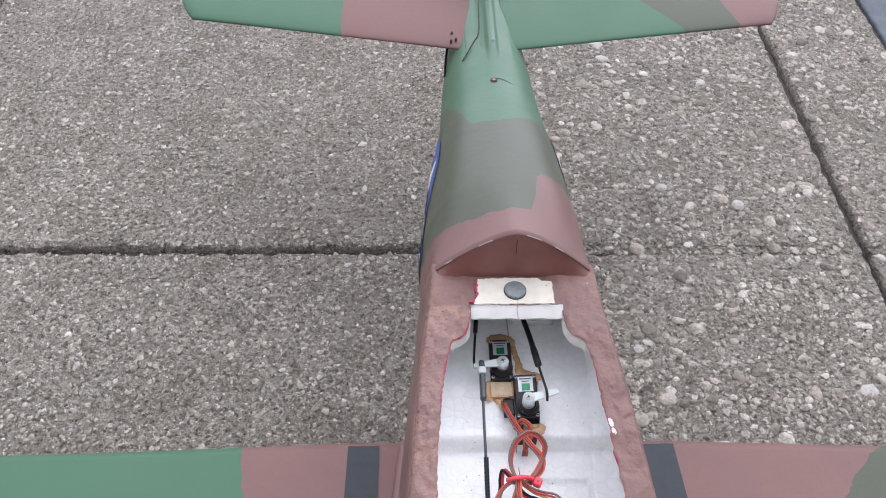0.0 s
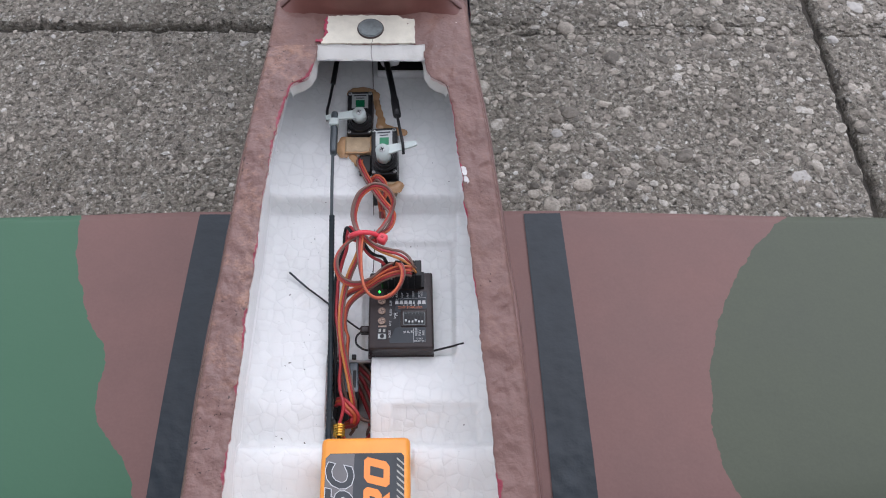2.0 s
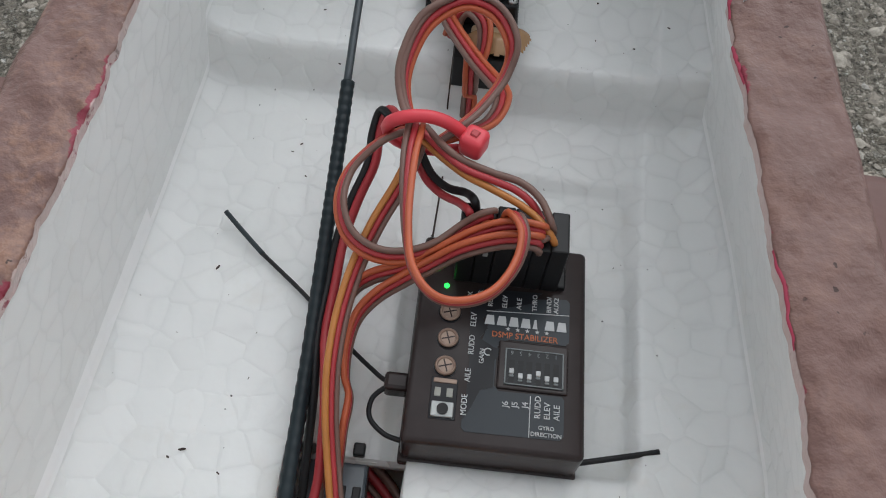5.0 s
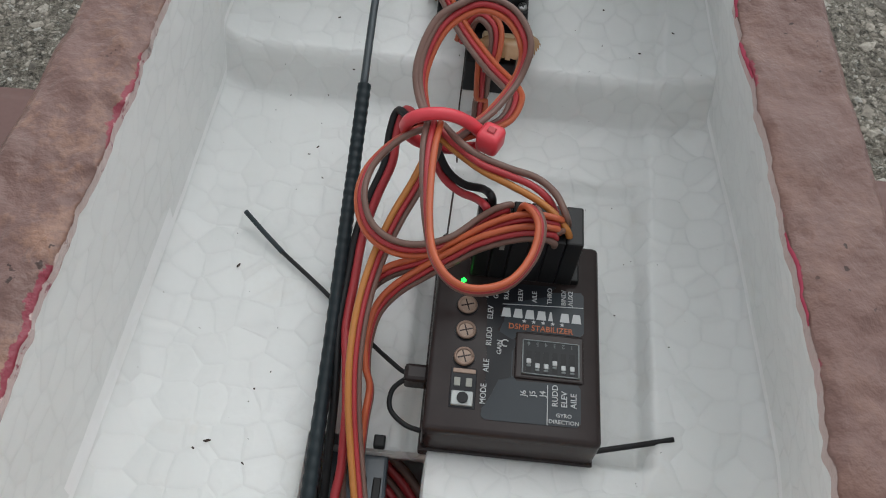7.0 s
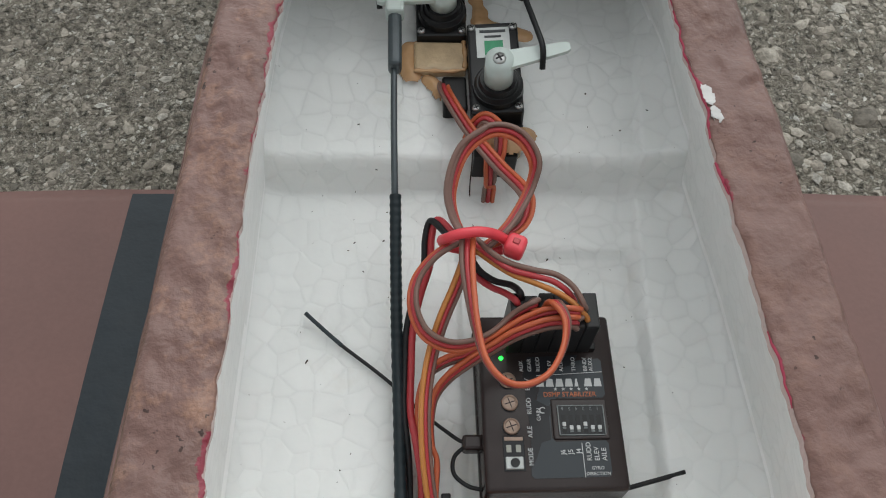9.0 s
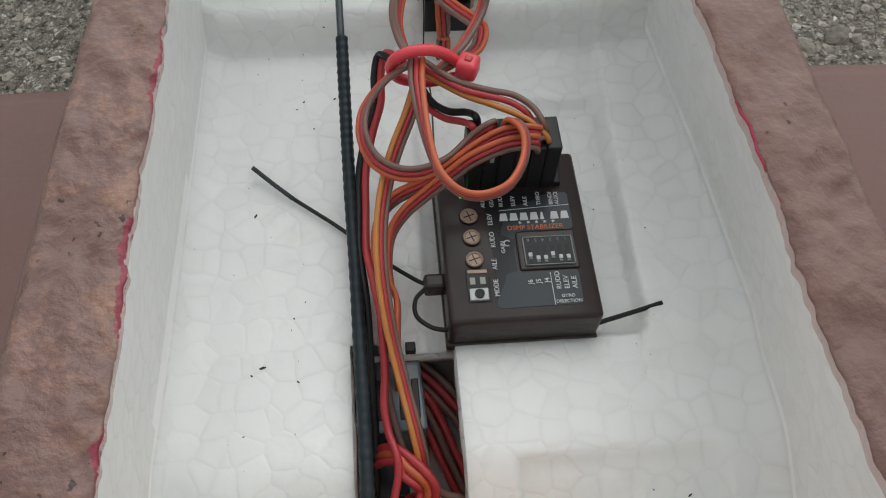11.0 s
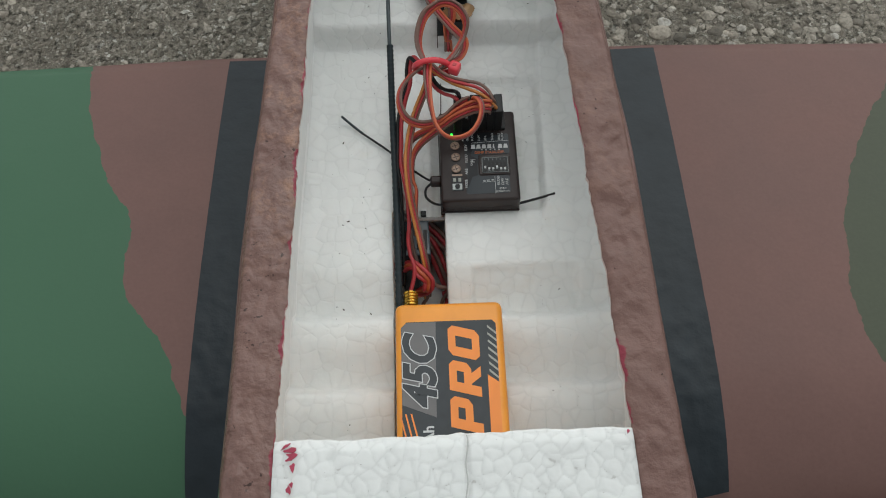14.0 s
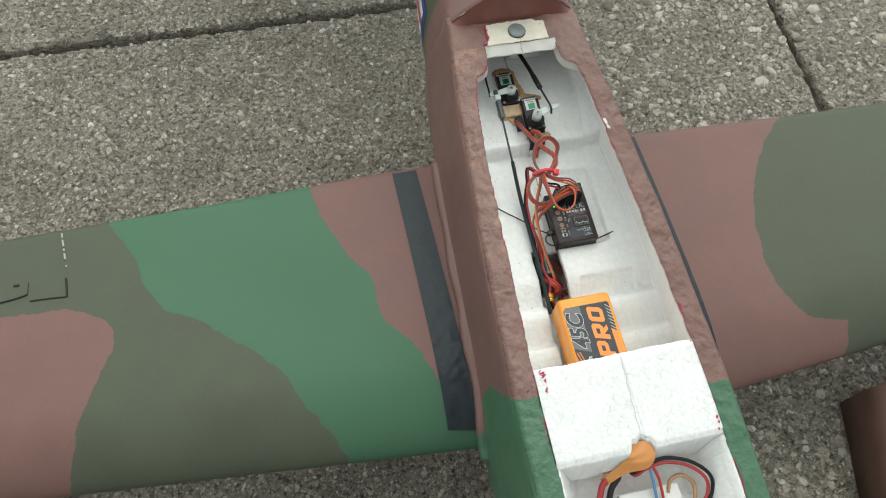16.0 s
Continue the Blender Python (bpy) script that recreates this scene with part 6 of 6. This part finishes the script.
# ---- wiring ----
B, R, O, Y, K = M_WIRE_BROWN, M_WIRE_RED, M_WIRE_ORANGE, M_WIRE_YELLOW, M_WIRE_BLACK
harness = thing("wiring_harness", (0, 0.19, 0.158), label="brown, red and orange servo leads bundled with a red cable tie", category="wiring")
cable("lead", [(-0.0058, 0.2350, 0.1690), (-0.0056, 0.2290, 0.1725), (-0.0006, 0.2170, 0.1735), (0.0051, 0.2068, 0.1745), (0.0095, 0.1986, 0.1770), (0.0100, 0.1934, 0.1790), (0.0082, 0.1880, 0.1800), (0.0042, 0.1842, 0.1810), (-0.0004, 0.1822, 0.1800)], [O, R, B], harness, twist=50, start=-10)
cable("lead", [(-0.0025, 0.1813, 0.1820), (-0.0055, 0.1870, 0.1830), (-0.0064, 0.1924, 0.1860), (-0.0039, 0.1988, 0.1900), (0.0015, 0.2025, 0.1920), (0.0070, 0.2016, 0.1915), (0.0103, 0.1975, 0.1890), (0.0097, 0.1938, 0.1850), (0.0065, 0.1880, 0.1835), (0.0035, 0.1841, 0.1830), (-0.0004, 0.1813, 0.1810)], [B, R, O], harness, twist=-22, start=68)
part("wire", tube([(-0.0036, 0.1813, 0.1832), (-0.0066, 0.1870, 0.1842), (-0.0075, 0.1924, 0.1872), (-0.0050, 0.1988, 0.1912), (0.0004, 0.2025, 0.1932)], 0.00062, 10, 8), B, harness, "brown wire", True)
cable("lead", [(-0.0036, 0.1820, 0.1845), (-0.0039, 0.1766, 0.1845), (-0.0036, 0.1697, 0.1845), (-0.0028, 0.1626, 0.1840), (-0.0013, 0.1565, 0.1835), (0.0018, 0.1527, 0.1830), (0.0058, 0.1521, 0.1825), (0.0105, 0.1548, 0.1815), (0.0138, 0.1603, 0.1810), (0.0147, 0.1656, 0.1815), (0.0132, 0.1697, 0.1805), (0.0124, 0.1712, 0.1755)], [O, R, B], harness, roll=104, twist=0, per=12)
cable("lead", [(-0.0034, 0.1831, 0.1820), (-0.0066, 0.1818, 0.1820), (-0.0105, 0.1797, 0.1800), (-0.0136, 0.1759, 0.1780), (-0.0142, 0.1707, 0.1770), (-0.0123, 0.1661, 0.1755), (-0.0084, 0.1637, 0.1745), (-0.0038, 0.1637, 0.1740), (0.0013, 0.1656, 0.1745), (0.0056, 0.1689, 0.1760), (0.0094, 0.1702, 0.1785), (0.0096, 0.1708, 0.1755)], [B, R, O], harness, start=38, twist=48)
part("wire", tube([(-0.0021, 0.1837, 0.1820), (0.0010, 0.1795, 0.1830), (0.0044, 0.1774, 0.1825), (0.0092, 0.1764, 0.1815), (0.0140, 0.1758, 0.1805), (0.0173, 0.1732, 0.1800), (0.0192, 0.1696, 0.1790), (0.0201, 0.1703, 0.1755)], 0.00060, 10, 8), B, harness, B.name.replace("_", " "), True)
part("wire", tube([(-0.0026, 0.1828, 0.1820), (0.0001, 0.1799, 0.1820), (0.0045, 0.1763, 0.1820), (0.0093, 0.1753, 0.1810), (0.0132, 0.1746, 0.1800), (0.0161, 0.1730, 0.1790), (0.0179, 0.1715, 0.1770)], 0.00060, 10, 8), R, harness, R.name.replace("_", " "), True)
part("wire", tube([(-0.0033, 0.1827, 0.1810), (-0.0003, 0.1798, 0.1810), (0.0047, 0.1759, 0.1810), (0.0095, 0.1743, 0.1800), (0.0143, 0.1725, 0.1790), (0.0176, 0.1701, 0.1785), (0.0198, 0.1681, 0.1770), (0.0208, 0.1687, 0.1730)], 0.00060, 10, 8), Y, harness, Y.name.replace("_", " "), True)
cable("lead", [(0.0170, 0.1690, 0.1755), (0.0177, 0.1683, 0.1785), (0.0126, 0.1686, 0.1785), (0.0075, 0.1676, 0.1765), (0.0023, 0.1653, 0.1740), (-0.0029, 0.1633, 0.1715), (-0.0083, 0.1622, 0.1690), (-0.0113, 0.1603, 0.1665), (-0.0130, 0.1559, 0.1630), (-0.0129, 0.1480, 0.1590), (-0.0127, 0.1420, 0.1580), (-0.0126, 0.1368, 0.1535), (-0.0126, 0.1330, 0.1465)], [B, R, O], harness, start=-62, twist=-28)
cable("lead", [(0.0182, 0.1675, 0.1755), (0.0169, 0.1667, 0.1780), (0.0119, 0.1666, 0.1775), (0.0059, 0.1653, 0.1755), (0.0016, 0.1637, 0.1730), (-0.0027, 0.1621, 0.1700), (-0.0070, 0.1597, 0.1675), (-0.0097, 0.1568, 0.1650), (-0.0106, 0.1525, 0.1630), (-0.0104, 0.1483, 0.1610), (-0.0094, 0.1453, 0.1592), (-0.0096, 0.1408, 0.1578), (-0.0098, 0.1363, 0.1530), (-0.0101, 0.1331, 0.1465)], [B, R, O], harness, start=-58, twist=-32)
cable("lead", [(-0.0029, 0.1837, 0.1800), (-0.0035, 0.1805, 0.1785), (-0.0054, 0.1756, 0.1760), (-0.0083, 0.1694, 0.1735), (-0.0105, 0.1629, 0.1710), (-0.0118, 0.1553, 0.1690), (-0.0120, 0.1472, 0.1670), (-0.0113, 0.1400, 0.1635), (-0.0102, 0.1343, 0.1600), (-0.0088, 0.1280, 0.1570), (-0.0074, 0.1215, 0.1545), (-0.0064, 0.1165, 0.1500), (-0.0066, 0.1100, 0.1420)], [B, R, Y], harness, twist=10, start=-52)
pair = [(-0.0064, 0.1853, 0.1795), (-0.0096, 0.1905, 0.1770), (-0.0108, 0.1879, 0.1740), (-0.0111, 0.1832, 0.1710), (-0.0131, 0.1776, 0.1680), (-0.0147, 0.1710, 0.1650), (-0.0151, 0.1629, 0.1630), (-0.0153, 0.1546, 0.1620)]
part("wire", tube([(x - 0.0006, y, z) for x, y, z in pair] + [(-0.0150, 0.1450, 0.1600), (-0.0148, 0.1340, 0.1550), (-0.0146, 0.1240, 0.1500), (-0.0150, 0.1140, 0.1440)], 0.00075, 10, 8), K, harness, "black wire", True)
part("wire", tube([(x + 0.0007, y, z + 0.0004) for x, y, z in pair] + [(-0.0136, 0.1480, 0.1625), (-0.0126, 0.1414, 0.1615), (-0.0124, 0.1371, 0.1595), (-0.0123, 0.1324, 0.157), (-0.0128, 0.1272, 0.155), (-0.0123, 0.1225, 0.1535), (-0.0111, 0.1183, 0.1535), (-0.0109, 0.1152, 0.1525), (-0.0117, 0.1118, 0.151), (-0.0128, 0.1085, 0.150)], 0.00078, 10, 8), R, harness, "bright red wire", True)
part("wire", tube([(-0.0029, 0.1837, 0.1760), (-0.0005, 0.1805, 0.1740), (0.0025, 0.1780, 0.1740), (0.0056, 0.1759, 0.1760), (0.0070, 0.1734, 0.1775), (0.0076, 0.1729, 0.1745)], 0.00072, 10, 8), K, harness, K.name.replace("_", " "), True)
part("wire", tube([(-0.0034, 0.1828, 0.1750), (-0.0012, 0.1799, 0.1730), (0.0017, 0.1772, 0.1730), (0.0046, 0.1745, 0.1750), (0.0063, 0.1719, 0.1765), (0.0068, 0.1723, 0.1730)], 0.00072, 10, 8), R, harness, R.name.replace("_", " "), True)
cable("lead", [(-0.0005, 0.2178, 0.1690), (0.0008, 0.2190, 0.1735), (0.0030, 0.2185, 0.1762), (0.0058, 0.2160, 0.1752), (0.0062, 0.2125, 0.1722), (0.0052, 0.2098, 0.1690)], [O, R, B], harness, start=20, twist=20)
cable("lead", [(0.0042, 0.2152, 0.1690), (0.0043, 0.2124, 0.1692), (0.0044, 0.2108, 0.1668), (0.0046, 0.2100, 0.1630), (0.0048, 0.2098, 0.1540)], [B, R, O], harness)
# the red cable tie
tie = part("cable_tie", tube([(0.0057, 0.1820, 0.1815), (0.0021, 0.1825, 0.1845), (-0.0013, 0.1820, 0.1865), (-0.0049, 0.1816, 0.1865), (-0.0076, 0.1818, 0.1845), (-0.0083, 0.1838, 0.1800), (-0.0062, 0.1844, 0.1765), (-0.0012, 0.1844, 0.1755), (0.0041, 0.1830, 0.1780)], 0.0011, 10, 8), M_TIE, harness, "red nylon cable tie", True)
head = part("tie_head", box(0.0038, 0.1784, 0.1813, 0.0078, 0.1826, 0.1855, 0.0010, 3, turn=-25), M_TIE, tie, "", True)
part("tie_slot", box(0.0051, 0.1798, 0.1854, 0.0065, 0.1812, 0.1858, 0.0002, 1, turn=-25), M_WIRE_RED, head)

# connectors down in the slot
plugs = thing("lead_connector", (-0.010, 0.131, 0.1240), label="smoky grey servo lead connectors lying in the foam slot", category="connector")
shell = part("shell", box(-0.0154, 0.1236, 0.1390, -0.0052, 0.1396, 0.1480, 0.0006, turn=2, tilt=-5), M_CONNECTOR, plugs, "smoky grey plastic shell")
for x in (-0.0135, -0.0092, -0.0068):
    part("shell_slot", box(x - 0.0007, 0.1262, 0.1465, x + 0.0007, 0.1345, 0.1484, 0.0002, tilt=-5), M_BLACK, shell, "dark slot in the shell")
part("pin_block", box(-0.0082, 0.1392, 0.1400, -0.0062, 0.1414, 0.1500, 0.0003), M_BLACK, plugs, "black pin block")
part("plug_body", box(-0.0152, 0.1135, 0.1330, -0.0090, 0.1215, 0.1425, 0.0007, turn=3), M_BLACK, plugs, "black plug body")
part("stand", box(-0.0150, 0.1240, 0.1240, -0.0060, 0.1390, 0.1395, 0.0004), M_BLACK, plugs, "black lower half")
loose = thing("slot_wiring", (-0.006, 0.115, 0.1240), label="dark red and brown leads crowded down in the foam slot", category="wiring")
for k, mat in enumerate((R, O, R)):
    d = 0.0013 * k
    part("wire", tube([(-0.0149, 0.1213 - d, 0.146), (-0.0132, 0.1207 - d, 0.150), (-0.011, 0.1197 - d, 0.1522), (-0.0085 - d * 0.6, 0.1174 - d, 0.1528 - 0.4 * d), (-0.0061 - d * 0.8, 0.1149 - 0.6 * d, 0.1525 - 0.5 * d), (-0.0046 - d, 0.1126, 0.151 - 0.5 * d), (-0.0051 - d, 0.1106, 0.148), (-0.0073, 0.1105 + d, 0.144), (-0.0108, 0.1114 + d, 0.140)], 0.00082, 8, 8), mat, loose, "thick red loop of wire", True)
part("wire", tube([(-0.0125, 0.1330, 0.1530), (-0.0111, 0.1255, 0.1505), (-0.009, 0.1178, 0.1490), (-0.007, 0.1150, 0.1480), (-0.0061, 0.1119, 0.146), (-0.0066, 0.1098, 0.143), (-0.0085, 0.1080, 0.140)], 0.0007, 8, 8), B, loose, "brown wire", True)
part("wire", tube([(-0.0065, 0.1160, 0.1440), (-0.0043, 0.1134, 0.147), (-0.0024, 0.1123, 0.1465), (0.0006, 0.1117, 0.146), (0.0040, 0.1117, 0.144)], 0.0008, 8, 8), B, loose, "brown wire", True)
cable("lead", [(-0.0085, 0.1415, 0.142), (-0.0055, 0.1393, 0.140), (-0.0023, 0.1365, 0.139), (0.0017, 0.1316, 0.138), (0.005, 0.127, 0.137)], [B, R, B], loose, radius=0.0009, twist=10, start=30)
cable("lead", [(-0.0085, 0.1360, 0.139), (-0.0053, 0.1330, 0.138), (-0.0031, 0.1292, 0.136), (-0.0006, 0.1233, 0.134), (0.0017, 0.1181, 0.132), (0.004, 0.113, 0.130)], [R, B, R], loose, radius=0.0009, twist=20, start=20)
for ph in (0, math.pi):
    part("wire", tube([(0.0003 - 0.0003 * k + 0.0009 * math.cos(k * 1.1 + ph), 0.1160 - 0.0016 * k, 0.1325 + 0.0009 * math.sin(k * 1.1 + ph)) for k in range(9)], 0.0007, 5, 8), R if ph else B, loose, "twisted dark wire", True)
for k in range(5):
    a = 0.0011 * k
    part("gold_coil", tube([(-0.0125 + 0.0021 * math.cos(t), 0.1087 - a, 0.1497 + 0.0014 * math.sin(t)) for t in np.linspace(0, 2 * math.pi, 16)], 0.00052, 3, 6), M_GOLD, loose, "gold wire turn")
cable("lead", [(-0.0128, 0.1092, 0.150), (-0.0122, 0.1060, 0.1492), (-0.0110, 0.1020, 0.1470), (-0.0100, 0.0975, 0.1440)], [R, K], loose, radius=0.0009)

# ---- chips, scuffs and crumbs ----
def flake(x, y, z, r, seed, mat, name, label, parent=airplane):
    rng = np.random.default_rng(seed)
    n = 9
    a = np.linspace(0, 2 * np.pi, n + 1)[:-1]
    rad = r * rng.uniform(0.5, 1.15, n)
    plate(list(zip(x + rad * np.cos(a) * 0.75, y + rad * np.sin(a) * 1.2)), z, 0.0004, mat, parent, name, label)


def splash(points, mat, name, label, rough=0.00018, lift=0.00022):
    """A ragged film of paint or bare foam that follows the rim's relief."""
    bm = bmesh.new()
    bm.faces.new([bm.verts.new((x - 0.0006, y, 0)) for x, y in points])
    bmesh.ops.subdivide_edges(bm, edges=bm.edges[:], cuts=3)
    bmesh.ops.triangulate(bm, faces=bm.faces[:])
    bmesh.ops.subdivide_edges(bm, edges=bm.edges[:], cuts=1)
    for v in bm.verts:
        if v.is_boundary:
            v.co.x += rough * rng.uniform(-1, 1)
            v.co.y += rough * rng.uniform(-1, 1)
        v.co.z = rim_z(v.co.y) + float(rim_relief(np.array(v.co.x), np.array(v.co.y))) + lift - (0.0002 if v.is_boundary else 0)
    part(name, bm, mat, airplane, label, True)


def streak(y0, y1, width, mat, side=1, step=0.0003):
    """Crimson undercoat bare along the torn inner edge of the rim."""
    ys = np.arange(y0, y1, step)
    inner = ragged(ys, side) - 0.00015
    fade = np.sin(np.linspace(0.05, np.pi - 0.05, len(ys))) ** 0.5
    wide = width * fade * np.clip(0.60 + lumps(0 * ys, ys, 0 * ys + 2, 0.0030, 0.60) + lumps(0 * ys, ys, 0 * ys + 6, 0.0009, 0.60), 0.05, None)
    rows = []
    for f in (0, 0.5, 1):
        x = side * (inner + wide * f)
        rows.append(np.stack([x, ys, rim_z(ys) + rim_relief(x, ys) - 0.0007 * (1 - np.clip((np.abs(x) - inner) / 0.012, 0, 1)) ** 14 + 0.00020], 1))
    rows.insert(0, rows[0] + np.array([0, 0, -0.0004]))
    grid_mesh("bare_undercoat", rows, mat, airplane, "crimson undercoat along the rim's edge")


rng = np.random.default_rng(23)
splash([(0.0402, 0.2024), (0.0412, 0.2026), (0.0421, 0.2018), (0.0426, 0.2002), (0.0424, 0.1986), (0.0417, 0.1976), (0.0409, 0.1980), (0.0404, 0.1996)], M_CHIP, "paint_chip", "white foam chip")
splash([(0.0412, 0.1972), (0.0420, 0.1976), (0.0430, 0.1966), (0.0434, 0.1946), (0.0426, 0.1938), (0.0421, 0.1950), (0.0415, 0.1944), (0.0409, 0.1954)], M_CHIP, "paint_chip", "white foam chip")
for y0, y1, w in ((0.1912, 0.2062, 0.0009), (0.2050, 0.2220, 0.0004), (0.2225, 0.2400, 0.0002), (0.1790, 0.1860, 0.0004), (0.1400, 0.1530, 0.0003)):
    streak(y0, y1, w, M_REDPAINT)
for x, y, a, b, turn in [(-0.0458, 0.0458, 0.00138, 0.00034, 35.0), (-0.0444, 0.0447, 0.0019, 0.00069, 8.0), (-0.0439, 0.0433, 0.00155, 0.00069, -8.0), (-0.0446, 0.0424, 0.00121, 0.00052, 25.0), (-0.0438, 0.0401, 0.00069, 0.00121, 0.0), (-0.0447, 0.0343, 0.00069, 0.00103, 10.0), (-0.044, 0.0356, 0.00052, 0.00069, 0.0)]:
    mark = [(x + a * r * math.cos(t) * math.cos(radians(turn)) - b * r * math.sin(t) * math.sin(radians(turn)), y + a * r * math.cos(t) * math.sin(radians(turn)) + b * r * math.sin(t) * math.cos(radians(turn))) for t, r in ((k * 0.7, 1.0 + 0.3 * math.sin(k * 2.3 + x * 900)) for k in range(9))]
    plate(mark, rim_z(y) + 0.0004, 0.0005, M_REDPAINT, airplane, "paint_chip", "crimson paint mark on the foam")
for x, y, r in ((0.0480, 0.0005, 0.0012), (0.0470, -0.006, 0.0008), (0.0484, -0.0022, 0.0007), (0.0476, 0.0465, 0.0006)):
    flake(x, y, rim_z(y) + 0.0008, r, int(y * 1e4) % 97, M_REDPAINT, "paint_chip", "crimson paint mark on the foam")
rng = np.random.default_rng(11)
specks = bmesh.new()
for k in range(150):
    x, y = rng.uniform(-0.040, 0.044), rng.uniform(0.05, 0.235)
    if SLOT[0] - 0.002 < x < 0.030 and y < 0.178:
        continue
    r = 0.00006 + 0.00020 * rng.uniform(0, 1) ** 3
    m = Matrix.Translation((x, y, float(floor_z(np.array(x), np.array(y))) + 0.0003)) @ pose(0, 0, 0, 0, 0, rng.uniform(0, 360)) @ Matrix.Diagonal((r * rng.uniform(1, 3), r, r, 1))
    bmesh.ops.create_icosphere(specks, subdivisions=1, radius=1, matrix=m)
crumbs = part("foam_crumbs", specks, M_DEBRIS)
tagged(crumbs, "dark crumbs and dust specks on white foam", "debris", kind="stuff")

# ---- detached hatch lying beside the nose ----
hatch = thing("canopy_hatch", (0.31, -0.09, 0), label="detached dark brown painted hatch lying on the paving", category="hatch")
rows = []
for f in np.linspace(0, 1, 30):
    y, xo = 0.025 - 0.26 * f, 0.299 - 0.060 * f
    w, h = 0.055, 0.050
    a = np.linspace(0, np.pi, 25)
    c, s = np.cos(a), np.sin(a)
    outer = np.stack([xo - w * np.sign(c) * np.abs(c) ** 0.4, 0 * a + y + 0.03 * (1 - f) * np.clip(-c, 0, 1) * 0, 0.001 + h * s ** 0.4], 1)
    inner = np.stack([xo + 0.92 * w * np.sign(c) * np.abs(c) ** 0.4, 0 * a + y, 0.001 + 0.92 * h * s ** 0.4], 1)
    rows.append(np.concatenate([outer, inner]))
grid_mesh("hatch_shell", rows, M_CANOPY, hatch, "dark brown painted shell", close=True)
a = rows[0][:25]
bm = bmesh.new()
bm.faces.new([bm.verts.new(p) for p in a])
part("hatch_end", bm, M_CANOPY, hatch, "dark end wall")
